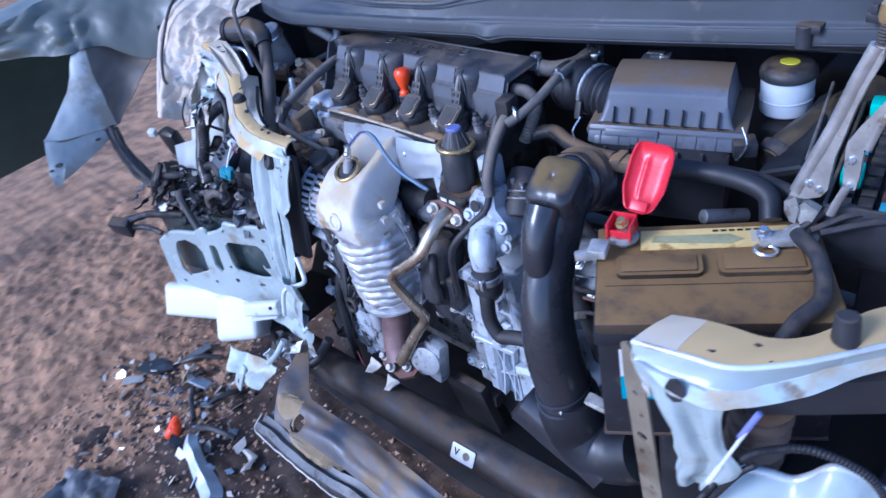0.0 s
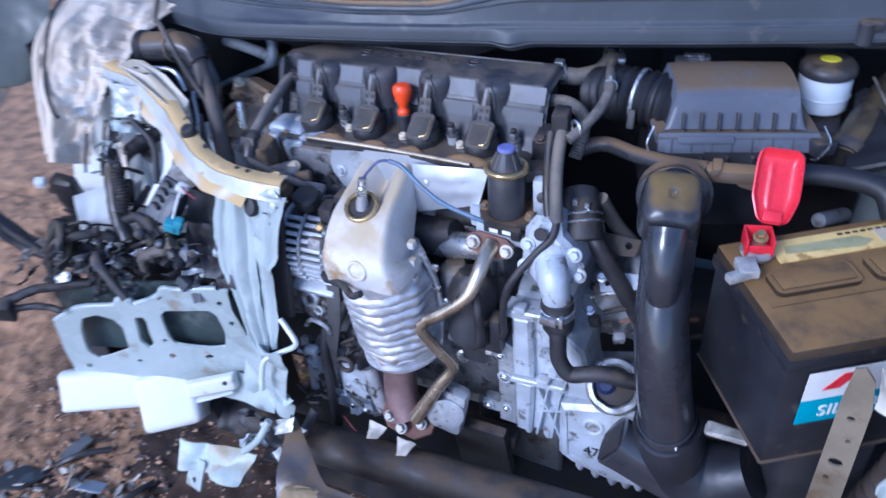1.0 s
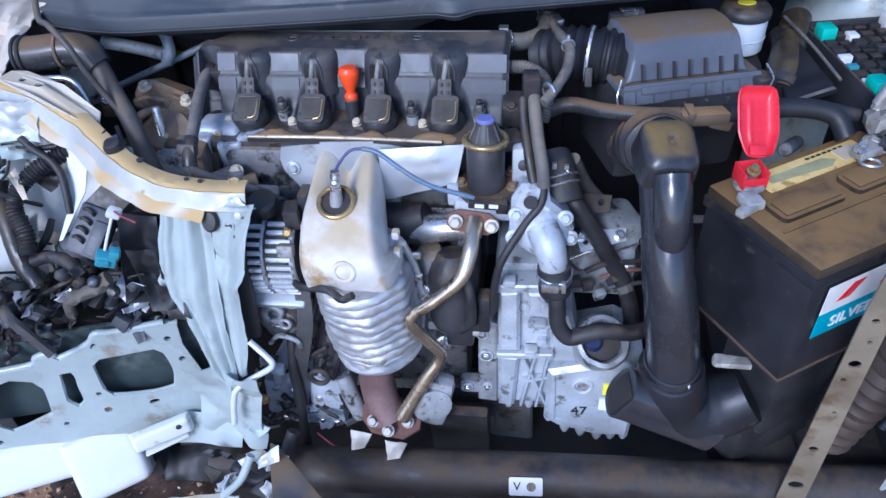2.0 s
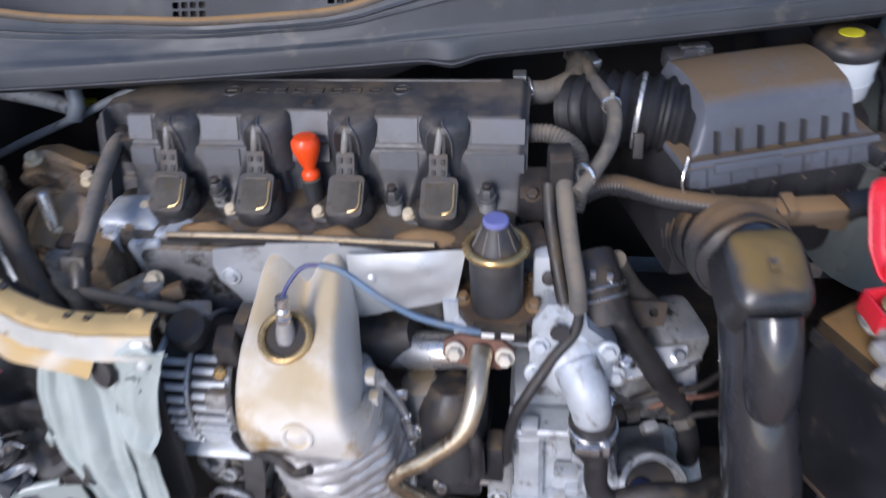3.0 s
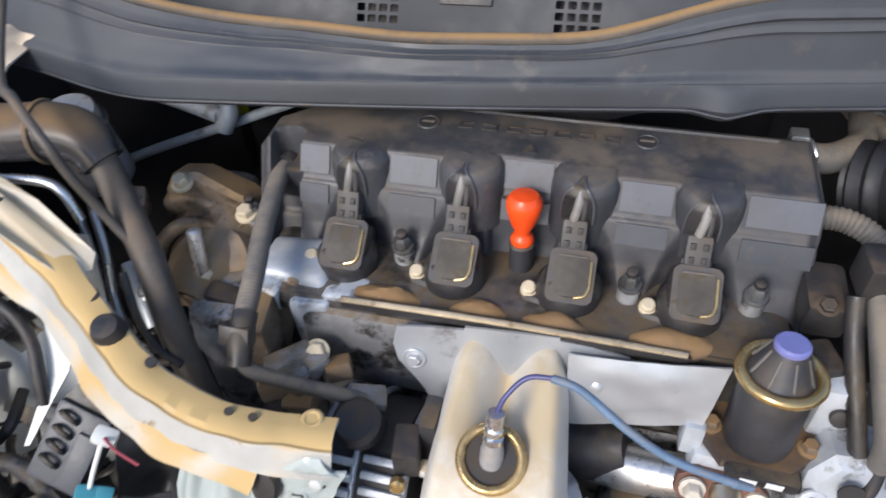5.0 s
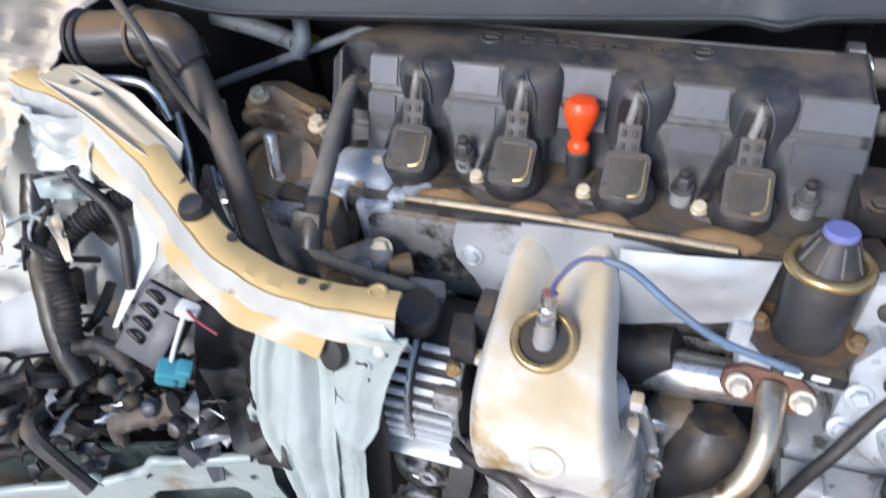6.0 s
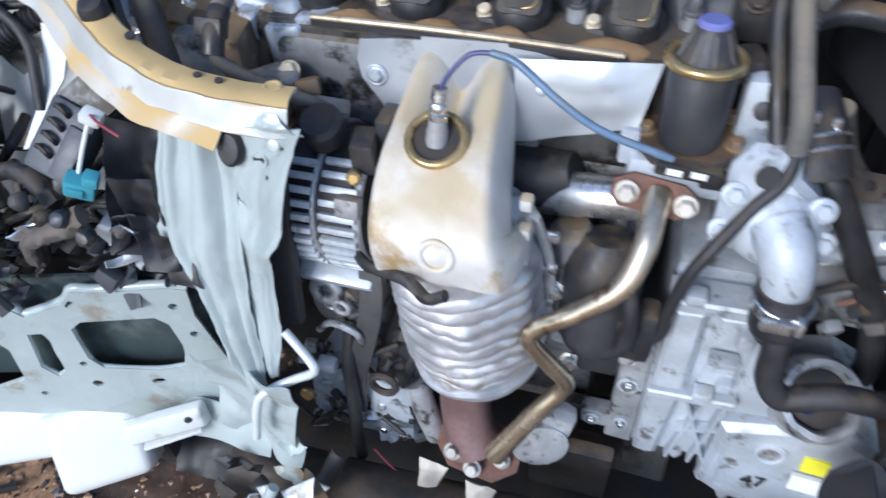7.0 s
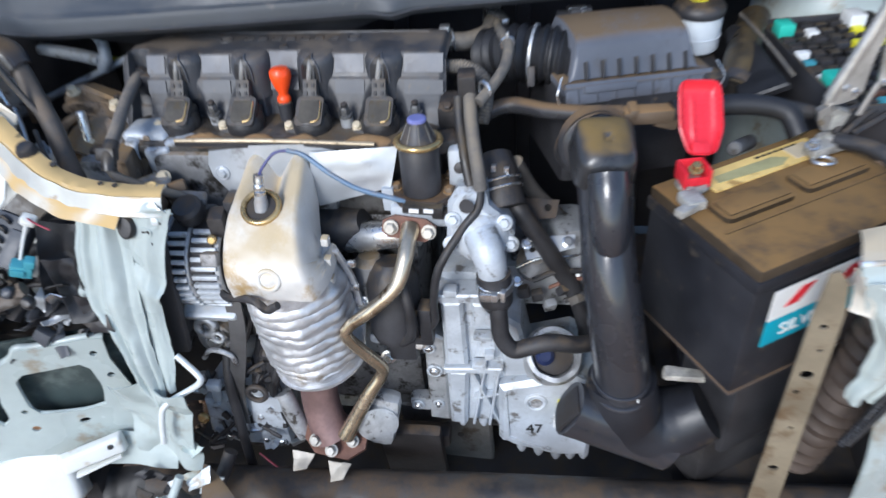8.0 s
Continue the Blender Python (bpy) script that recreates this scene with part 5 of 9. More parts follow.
# ---- exhaust: shield, converter, down pipe ----
def converter():
    c = thing("catalytic_converter", (0.11, -0.14, 0.43), "steel catalytic converter under a dusty cream heat shield", "converter")
    # flange plate against the head
    m = frame_of((-0.008, -0.054, 0.838), (1, 0.055, -0.028), (0, 0.22, 1))
    out = [(0.005, 0.007), (0.040, 0.011), (0.057, 0.0115), (0.0575, 0.0145), (0.128, 0.0165), (0.1285, 0.0135), (0.152, 0.012), (0.180, 0.006), (0.181, -0.006), (0.165, -0.035), (0.140, -0.055), (0.125, -0.075), (0.125, -0.10), (0.040, -0.10), (0.038, -0.07), (0.022, -0.045), (0.006, -0.026), (0.002, -0.010)]
    p = Build().plate(out, (), m, 0.0025).build("shield_flange", "flange", c, "", 30)
    for q in ((0.019, -0.022), (0.158, -0.024)):
        b = Build().ring(tuple(m @ V(*q, 0.001)), tuple(m.to_3x3() @ V(0, 0, 1)), 0.0085, 0.0014).bolt(tuple(m @ V(*q, 0.0)), tuple(m.to_3x3() @ V(0, 0, 1)), 0.0055, 0.006)
        b.build("bolt", "flange", p)
    def wing(u, v):
        a, b_ = V(0.128 + 0.112 * u, -0.046 + 0.002 * u, 0.842 + 0.008 * u), V(0.132 + 0.098 * u, -0.060 - 0.002 * u, 0.770 + 0.032 * u)
        return a + (b_ - a) * v + V(0, -0.009, 0.002) * math.sin(math.pi * (0.15 + 0.85 * v)) * math.sin(math.pi * (0.25 + 0.75 * u)) + V(0, 0.0012, 0) * noise.noise(V(u * 4, v * 4, 1))
    w = Build().sheet(wing, 26, 20, 0.002).build("side_wing", "flange", c, "pale curved steel wing beside the shield", 60)
    Build().bolt(wing(0.20, 0.35), (0, -0.9, 0.4), 0.0048, 0.004).build("wing_bolt", "flange", w)
    # drawn shield: centre line from flange to rim, a saddle with two horns
    line = [(-0.046, 0.838), (-0.060, 0.836), (-0.085, 0.829), (-0.115, 0.820), (-0.145, 0.808), (-0.170, 0.790), (-0.186, 0.772), (-0.193, 0.750), (-0.192, 0.725)]
    half = [0.040, 0.044, 0.047, 0.050, 0.053, 0.056, 0.059, 0.062, 0.064]
    mid = [0.086, 0.086, 0.087, 0.088, 0.089, 0.091, 0.094, 0.097, 0.100]
    ln, hw, mx = spline(line, 4), spline([(h, 0) for h in half], 4)[:, 0], spline([(h, 0) for h in mid], 4)[:, 0]
    n = len(ln) - 1

    def shield(u, v):
        i = v * n
        k = min(int(i), n - 1)
        f = i - k
        y, z = ln[k] * (1 - f) + ln[k + 1] * f
        w = hw[k] * (1 - f) + hw[k + 1] * f
        cx = mx[k] * (1 - f) + mx[k + 1] * f
        d = (ln[k + 1] - ln[k]) / np.linalg.norm(ln[k + 1] - ln[k])
        nrm = np.array([d[1], -d[0]])                     # outward: forward and up
        a = (u - 0.5) * 2
        flat = math.copysign(min(1.0, abs(a) * 1.18), a)
        drop = max(0.0, abs(a) - 0.62) / 0.38
        depth = -0.085 * drop**1.8 * (0.55 + 0.45 * smooth(v, 0.1, 0.5))
        dent = 0.0022 * noise.noise(V(u * 4, v * 5, 2)) + 0.0009 * noise.noise(V(u * 13, v * 16, 5))
        depth += dent
        saddle = -0.030 * math.exp(-((a + 0.03) / 0.30) ** 2) * smooth(0.52 - v, 0.0, 0.2)
        depth += saddle
        return (cx + w * flat * (1 - 0.06 * drop), y + nrm[0] * depth, z + nrm[1] * depth)
    s = Build().sheet(shield, 44, 60, 0.0018).build("heat_shield", "shield", c, "cream heat shield stained with dust", 60)
    # dished boss and small clip
    Build().ring((0.101, -0.1935, 0.757), (0.05, -1, 0.30), 0.0125, 0.0030, 28, 8).lathe((0.101, -0.1920, 0.757), (0.05, -1, 0.3), [(0.0125, 0), (0.0085, 0.0022), (0.003, 0.0042)], 24).build("boss", "shield", s)
    for k in range(3):
        Build().box((0.158, -0.135 - 0.004 * k, 0.772 - 0.028 * k), (0.010, 0.012, 0.012), 0.003).build("rim_tab", "shield", s)
        Build().box((0.034 + 0.002 * k, -0.125, 0.772 - 0.026 * k), (0.008, 0.012, 0.010), 0.003).build("rim_tab", "shield", s)
    # sensor pocket, its depth shaded by a dark disc
    Build().ring((0.086, -0.131, 0.8175), (0.03, -0.42, 0.9), 0.0215, 0.0036, 32, 10).build("sensor_collar", "collar", s)
    Build().lathe((0.086, -0.131, 0.8145), (0.03, -0.42, 0.9), [(0.0205, 0), (0.0205, 0.0022)], 28).build("pocket", "dark", s)
    # ribbed converter can
    a, e = V(0.098, -0.128, 0.735), V(0.113, -0.126, 0.556)
    prof = []
    L = (e - a).length
    for k in range(90):
        t = k / 89
        r = 0.060 + 0.005 * smooth(t, 0.0, 0.3) - 0.004 * smooth(t, 0.75, 1.0)
        if 0.18 < t < 0.80 + 0.1:
            r += 0.0030 * abs(math.sin(math.pi * (t - 0.18) / 0.62 * 7)) ** 0.8
        prof.append((r, L * t))
    prof = [(0.045, 0.0)] + prof + [(0.052, L + 0.001)]
    can = Build().lathe(a, e - a, prof, 84)
    can.crumple(0.0045, 24, 2).crumple(0.0026, 62, 5).crumple(0.0010, 150, 7)
    can.build("converter_can", "cat", c, "ribbed bright steel can")
    Build().lathe(e + (a - e).normalized() * 0.004, e - a, [(0.060, 0), (0.066, 0.001), (0.066, 0.005), (0.060, 0.006)], 48).crumple(0.002, 40, 3).build("end_rim", "cat", c)
    b = Build()
    pts = [(0.160, -0.118, 0.745), (0.174, -0.112, 0.69), (0.176, -0.112, 0.62), (0.170, -0.12, 0.56)]
    b.tube(pts, 0.0045, 8, 6, flat=2.2)
    b.build("side_seam", "cat", c)
    for z in (0.72, 0.68, 0.635):
        Build().box((0.178, -0.117, z), (0.012, 0.008, 0.009), 0.002).build("seam_clip", "steel", c)
    # down pipe, flange, bolts
    dp = Build().tube([(0.110, -0.128, 0.57, 0.030), (0.104, -0.135, 0.53, 0.027), (0.103, -0.145, 0.485, 0.027), (0.110, -0.158, 0.45, 0.028), (0.120, -0.165, 0.428, 0.033)], n=24).build("down_pipe", "pipe_rust", c, "brown heat-tinted down pipe")
    fl = Build().plate([(-0.040, -0.012), (-0.02, -0.030), (0.03, -0.030), (0.052, -0.010), (0.050, 0.014), (0.02, 0.030), (-0.025, 0.026), (-0.042, 0.010)], (), frame_of((0.120, -0.172, 0.432), (1, -0.1, -0.1), (0, 0.8, 0.4)), 0.010).build("pipe_flange", "rust", c, "", 30)
    for p in ((0.100, -0.188, 0.440), (0.124, -0.197, 0.430), (0.152, -0.180, 0.432)):
        Build().bolt(p, (0, -0.7, 0.7), 0.0072, 0.011).build("bolt", "lead", fl)
    Build().lathe((0.185, -0.150, 0.452), (0.3, -1, 0.2), [(0.030, 0), (0.030, 0.018), (0.018, 0.022)], 20).box((0.192, -0.14, 0.440), (0.044, 0.03, 0.110), 0.014, (0, 12, 0)).build("pipe_collar", "alu_mid", c)


converter()


def oxygen_sensor():
    s = thing("oxygen_sensor", (0.086, -0.131, 0.816), "bright steel oxygen sensor with blue-sleeved lead", "sensor")
    ax = V(0.02, 0.28, 0.95)
    Build().lathe((0.086, -0.131, 0.812), ax, [(0.0085, 0), (0.0085, 0.012), (0.0075, 0.014), (0.007, 0.020)], 18).build("hex_body", "alu_dark", s)
    Build().lathe(V(0.086, -0.131, 0.812) + ax.normalized() * 0.018, ax, [(0.0066, 0), (0.0068, 0.006), (0.0056, 0.0075), (0.0066, 0.009), (0.0064, 0.014), (0.0054, 0.0155), (0.0062, 0.018), (0.0054, 0.022), (0.0056, 0.027)], 22).crumple(0.0012, 160, 2).build("barrel", "steel", s)
    tip = V(0.086, -0.131, 0.812) + ax.normalized() * 0.042
    Build().tube([tuple(tip), (0.091, -0.108, 0.860), (0.104, -0.098, 0.872), (0.123, -0.097, 0.8755)], 0.0019, 10).build("lead", "lead_violet", s)
    Build().tube([(0.120, -0.097, 0.8752), (0.140, -0.100, 0.871), (0.173, -0.111, 0.852), (0.205, -0.117, 0.836), (0.246, -0.118, 0.824)], 0.0030, 12).build("sleeve", "blue", s)
    Build().cyl((0.244, -0.118, 0.8245), (0.258, -0.116, 0.819), 0.0034, 0.0026).build("joint", "blue", s)


oxygen_sensor()


def egr():
    v = thing("egr_valve", (0.268, -0.055, 0.79), "black cylindrical exhaust valve with gold ring and violet cap", "valve")
    ax = V(0.0, 0.10, 1)
    Build().lathe((0.268, -0.060, 0.796), ax, [(0.0235, 0), (0.0245, 0.004), (0.0245, 0.061), (0.023, 0.063)], 36).build("canister", "black", v)
    Build().ring((0.268, -0.0530, 0.8635), ax, 0.0262, 0.0042, 40, 12).build("ring", "gold", v)
    cone = Build().lathe((0.268, -0.0532, 0.859), ax, [(0.0240, 0), (0.0240, 0.004), (0.0195, 0.009), (0.0118, 0.028), (0.0105, 0.030)], 32).build("cone", "black", v)
    for k in range(8):
        a = 2 * math.pi * k / 8 + 0.25
        d = V(math.cos(a), math.sin(a), 0)
        Build().tube([tuple(V(0.268, -0.0523, 0.866) + d * 0.0210), tuple(V(0.268, -0.0505, 0.886) + d * 0.0118)], 0.0013, 6, 2).build("rib", "grey_hose", cone)
    Build().lathe((0.268, -0.0503, 0.8885), ax, [(0.0116, 0), (0.0116, 0.0030), (0.0100, 0.0045)], 28).build("cap", "violet", v)
    Build().plate([(-0.038, -0.010), (-0.024, -0.030), (0.022, -0.032), (0.040, -0.014), (0.042, 0.012), (0.028, 0.030), (-0.022, 0.030), (-0.038, 0.012)], (), pose(0.268, -0.054, 0.7965), 0.011).build("base_flange", "brownbeam", v, "grimy brown flange", 30)
    for p in ((0.236, -0.058, 0.796), (0.303, -0.064, 0.796), (0.30, -0.030, 0.796)):
        Build().bolt(p, (0, 0, 1), 0.006, 0.009).build("bolt", "mudcover", v)
    # cast seat
    Build().box((0.268, -0.046, 0.765), (0.085, 0.060, 0.034), 0.010).box((0.315, -0.035, 0.81), (0.028, 0.03, 0.075), 0.006).box((0.225, -0.058, 0.785), (0.016, 0.02, 0.035), 0.004).build("seat", "alu", v)
    Build().lathe((0.316, -0.052, 0.825), (0, -1, 0.3), [(0.007, 0), (0.007, 0.004), (0.004, 0.005)], 12).build("seat_bolt", "iron", v)
    Build().box((0.272, -0.086, 0.788), (0.050, 0.016, 0.012), 0.003, (0, 4, 0)).box((0.292, -0.080, 0.776), (0.020, 0.014, 0.012), 0.003).build("connector", "coil", v)
    for k in range(2):
        Build().box((0.262 + 0.018 * k, -0.0945, 0.789), (0.012, 0.001, 0.006), 0.0003, (0, 4, 0)).build("print_bar", "paper", v)
    # gilded pipe
    fl = Build().plate([(-0.034, -0.008), (-0.026, -0.015), (0.022, -0.015), (0.032, -0.008), (0.034, 0.006), (0.02, 0.014), (-0.02, 0.014), (-0.034, 0.006)], (), frame_of((0.252, -0.088, 0.757), (1, 0, -0.15), (0, 0.5, 1)), 0.008).build("pipe_flange", "rust", v, "", 30)
    for p in ((0.230, -0.090, 0.760), (0.277, -0.088, 0.752)):
        Build().bolt(p, (0, -1, 0.4), 0.0072, 0.012).build("bolt", "chip_pale", fl)
    Build().tube([(0.254, -0.086, 0.757, 0.012), (0.253, -0.110, 0.752, 0.0105), (0.251, -0.132, 0.738, 0.010), (0.240, -0.150, 0.712, 0.0095), (0.208, -0.161, 0.682, 0.009), (0.178, -0.166, 0.658, 0.008), (0.172, -0.168, 0.640, 0.0085),
                  (0.190, -0.160, 0.600, 0.009), (0.205, -0.152, 0.568, 0.009), (0.204, -0.152, 0.550, 0.009), (0.185, -0.162, 0.520, 0.010), (0.160, -0.175, 0.475, 0.011), (0.145, -0.184, 0.448, 0.0125)], n=18, per=7).build("feed_pipe", "brass", v, "straw-tinted bent steel pipe")


egr()


def coolant_pipe():
    p = thing("coolant_pipe", (0.19, -0.05, 0.70), "short dark steel coolant pipe", "pipe")
    Build().tube([(0.135, -0.040, 0.705, 0.024), (0.17, -0.055, 0.715, 0.022), (0.215, -0.066, 0.728, 0.019), (0.26, -0.066, 0.735, 0.019)], n=22).build("pipe", "steel", p)
    Build().tube([(0.120, -0.045, 0.725, 0.028), (0.15, -0.048, 0.722, 0.030), (0.185, -0.052, 0.735, 0.02)], n=18).build("hose", "rubber", p)


coolant_pipe()


def starter():
    s = thing("starter_motor", (0.225, -0.06, 0.56), "black and grey starter motor beside the gearbox", "starter")
    Build().lathe((0.222, -0.085, 0.700), (0.02, -0.25, -1), [(0.020, 0), (0.030, 0.012), (0.036, 0.03), (0.036, 0.10), (0.030, 0.115), (0.012, 0.125)], 26).build("motor_can", "black", s)
    Build().lathe((0.190, -0.075, 0.70), (0, -0.2, -1), [(0.014, 0), (0.022, 0.01), (0.022, 0.06), (0.014, 0.07)], 22).build("solenoid", "alu_dark", s)
    b = Build().box((0.236, -0.118, 0.622), (0.046, 0.028, 0.040), 0.005).box((0.232, -0.116, 0.575), (0.040, 0.026, 0.042), 0.006).box((0.268, -0.118, 0.625), (0.018, 0.026, 0.060), 0.005).box((0.262, -0.116, 0.592), (0.028, 0.022, 0.016), 0.004)
    b.build("connector", "black", s)
    Build().box((0.225, -0.10, 0.575), (0.085, 0.03, 0.018), 0.006, (0, 8, 0)).box((0.19, -0.095, 0.61), (0.012, 0.02, 0.10), 0.004).build("carrier", "alu", s)
    for p in ((0.255, -0.118, 0.582), (0.205, -0.110, 0.540), (0.182, -0.11, 0.645)):
        Build().bolt(p, (0, -1, 0.3), 0.008, 0.009).build("bolt", "steel", s)
    Build().tube([(0.245, -0.13, 0.70), (0.252, -0.142, 0.665), (0.250, -0.140, 0.62), (0.235, -0.135, 0.598)], 0.007, 12).build("cable", "rubber", s)


starter()


def gearbox():
    g = thing("gearbox", (0.36, 0.02, 0.245), "pale cast aluminium gearbox with ribs and bolts", "gearbox")

    def face(y):
        return frame_of((0, y, 0), (1, 0, 0), (0, 0, 1))

    def rib(p, q, y, w=0.005, h=0.010):
        a, b_ = V(p[0], y, p[1]), V(q[0], y, q[1])
        m = frame_of((a + b_) / 2, b_ - a, (0, -1, 0))
        return Build().box((0, 0, 0), ((b_ - a).length, h, w), 0.0016, m=m)

    case = Build().box((0.325, 0.02, 0.535), (0.09, 0.20, 0.29), 0.022).slab([(0.284, 0.385), (0.372, 0.388), (0.374, 0.53), (0.368, 0.668), (0.285, 0.664)], face(-0.098), 0.05, 0.008).crumple(0.0012, 60, 1).build("bell_housing", "alu", g, "pale smooth-sided casting")
    # raised facets, rims and webs of the housing
    for out, y in (([(0.287, 0.528), (0.319, 0.530), (0.317, 0.655), (0.287, 0.653)], -0.113), ([(0.286, 0.390), (0.312, 0.391), (0.318, 0.512), (0.287, 0.511)], -0.108), ([(0.326, 0.600), (0.359, 0.602), (0.358, 0.648), (0.326, 0.646)], -0.105), ([(0.328, 0.540), (0.362, 0.542), (0.361, 0.578), (0.334, 0.590)], -0.107)):
        Build().slab(out, face(y), 0.02, 0.005).crumple(0.0008, 70, 3).build("facet", "alu", case)
    Build().slab([(0.281, 0.655), (0.364, 0.659), (0.365, 0.674), (0.281, 0.670)], face(-0.118), 0.03, 0.0025).build("rim", "alu", case)
    Build().slab([(0.284, 0.514), (0.368, 0.519), (0.368, 0.530), (0.284, 0.525)], face(-0.115), 0.02, 0.002).build("rim", "alu", case)
    for p, q in (((0.322, 0.520), (0.362, 0.400)), ((0.342, 0.520), (0.322, 0.395)), ((0.362, 0.520), (0.346, 0.395)), ((0.324, 0.455), (0.364, 0.470))):
        rib(p, q, -0.105, 0.004, 0.012).build("web", "alu", case)
    for x, z, sx, sz in ((0.342, 0.592, 0.026, 0.008), (0.335, 0.534, 0.020, 0.010), (0.350, 0.556, 0.014, 0.014), (0.302, 0.672, 0.018, 0.014), (0.352, 0.628, 0.012, 0.020)):
        Build().box((x, -0.110, z), (sx, 0.016, sz), 0.003).build("casting_step", "alu", case)
    # edge flange beside the engine, with its bolts
    fl = Build().slab([(0.253, 0.386), (0.284, 0.383), (0.285, 0.566), (0.270, 0.575), (0.256, 0.560)], face(-0.096), 0.03, 0.003).box((0.246, -0.088, 0.560), (0.030, 0.02, 0.022), 0.005).box((0.240, -0.086, 0.418), (0.034, 0.02, 0.030), 0.006).crumple(0.001, 60, 4).build("edge_flange", "alu_mid", case)
    Build().box((0.236, -0.105, 0.571), (0.062, 0.012, 0.012), 0.004, (0, 4, 0)).build("stay", "alu", case)
    for x, z, r in ((0.267, 0.500, 0.010), (0.262, 0.548, 0.008), (0.236, 0.420, 0.008), (0.268, 0.425, 0.007)):
        Build().ring((x, -0.098, z), (0, -1, 0.05), r, 0.0022, 20, 8).lathe((x, -0.096, z), (0, -1, 0.05), [(r, 0), (r * 0.9, 0.002), (r * 0.5, 0.0022)], 16).build("bolt_boss", "alu", fl)
        Build().bolt((x, -0.099, z), (0, -1, 0.05), r * 0.55, 0.005).build("bolt", "steel", fl)
    # end case with its port, mouth and lower rim
    end = Build().slab([(0.360, 0.372), (0.380, 0.357), (0.446, 0.336), (0.497, 0.342), (0.505, 0.500), (0.462, 0.524), (0.362, 0.492)], face(-0.118), 0.12, 0.007).crumple(0.0012, 50, 6).build("end_case", "alu", g)
    Build().slab([(0.366, 0.497), (0.410, 0.505), (0.400, 0.560), (0.392, 0.606), (0.367, 0.624)], face(-0.104), 0.07, 0.006).crumple(0.002, 50, 2).build("shoulder", "alu", end)
    port = Build().ring((0.415, -0.120, 0.468), (0.05, -1, 0.12), 0.0135, 0.0032, 26, 8).lathe((0.415, -0.117, 0.468), (0.05, -1, 0.12), [(0.0135, 0), (0.0125, 0.001)], 22).build("port", "alu", end)
    Build().lathe((0.416, -0.1185, 0.464), (0.05, -1, 0.12), [(0.0085, 0.0), (0.0085, 0.0022), (0.005, 0.0028)], 18).build("port_plug", "alu_dark", port)
    Build().lathe((0.438, -0.100, 0.549), (0.12, -0.62, 0.8), [(0.043, -0.04), (0.042, -0.002), (0.038, 0.006), (0.032, 0.007), (0.0295, 0.003), (0.0285, -0.032)], 34).crumple(0.0016, 60, 1).build("collar", "alu_mid", end)
    # dark plug deep in the collar stands in for shade
    Build().lathe((0.4385, -0.103, 0.553), (0.12, -0.62, 0.8), [(0.0283, -0.030), (0.0283, -0.010), (0.0270, -0.009)], 26).build("opening_shade", "dark", g)
    Build().lathe((0.426, -0.103, 0.548), (0.12, -0.62, 0.8), [(0.013, -0.008), (0.013, 0.002), (0.008, 0.007)], 16).build("shaft_seal", "seal_blue", g)
    for p, q in (((0.372, 0.486), (0.376, 0.380)), ((0.376, 0.380), (0.440, 0.352))):
        rib(p, q, -0.119, 0.0035, 0.005).build("web", "alu", end)
    # marks: yellow square, white patch and marker figures
    m = frame_of((0.458, -0.1225, 0.464), (1, -0.05, 0.0), (0, 0.15, 1))
    Build().plate([(-0.012, -0.010), (0.011, -0.010), (0.012, 0.011), (-0.012, 0.012)], (), m, 0.006).build("paint_square", "yellow", g, "yellow paint square")
    Build().plate([(-0.016, -0.042), (0.013, -0.042), (0.013, -0.019), (-0.016, -0.019)], (), m, 0.005).build("paper_patch", "paper", g, "white paper patch")
    m = frame_of((0.414, -0.1190, 0.404), (1, 0, 0.10), (0, 0.1, 1))
    letters("marker_figures", "47", 0.026, m, "ink", g, "", 0.0012)
    # lower rim tabs with bolts
    for x, y, z in ((0.302, -0.090, 0.383), (0.335, -0.090, 0.385), (0.368, -0.100, 0.366), (0.395, -0.108, 0.350), (0.421, -0.108, 0.342), (0.448, -0.108, 0.335), (0.470, -0.108, 0.338), (0.490, -0.108, 0.341)):
        Build().lathe((x, y, z), (0, 0, -1), [(0.008, -0.012), (0.008, 0.006), (0.0055, 0.007), (0.005, 0.014)], 10).build("rim_bolt", "alu", g)
    # dull support plate below
    sp = Build().slab([(0.190, 0.300), (0.236, 0.240), (0.258, 0.190), (0.345, 0.205), (0.341, 0.345), (0.190, 0.352)], face(-0.045), 0.02, 0.004).crumple(0.002, 30, 2).build("support_plate", "iron_pale", g, "dull grey support plate")
    # shade of the plate's holes painted as dark discs
    for x, z in ((0.239, 0.262), (0.289, 0.277)):
        Build().lathe((x, -0.0445, z), (0, -1, 0), [(0.006, 0), (0.006, 0.001)], 12).build("hole_shade_disc", "dark", sp)
    Build().box((0.41, 0.05, 0.290), (0.18, 0.12, 0.075), 0.015).build("sump_pan", "alu_dark", g)


gearbox()


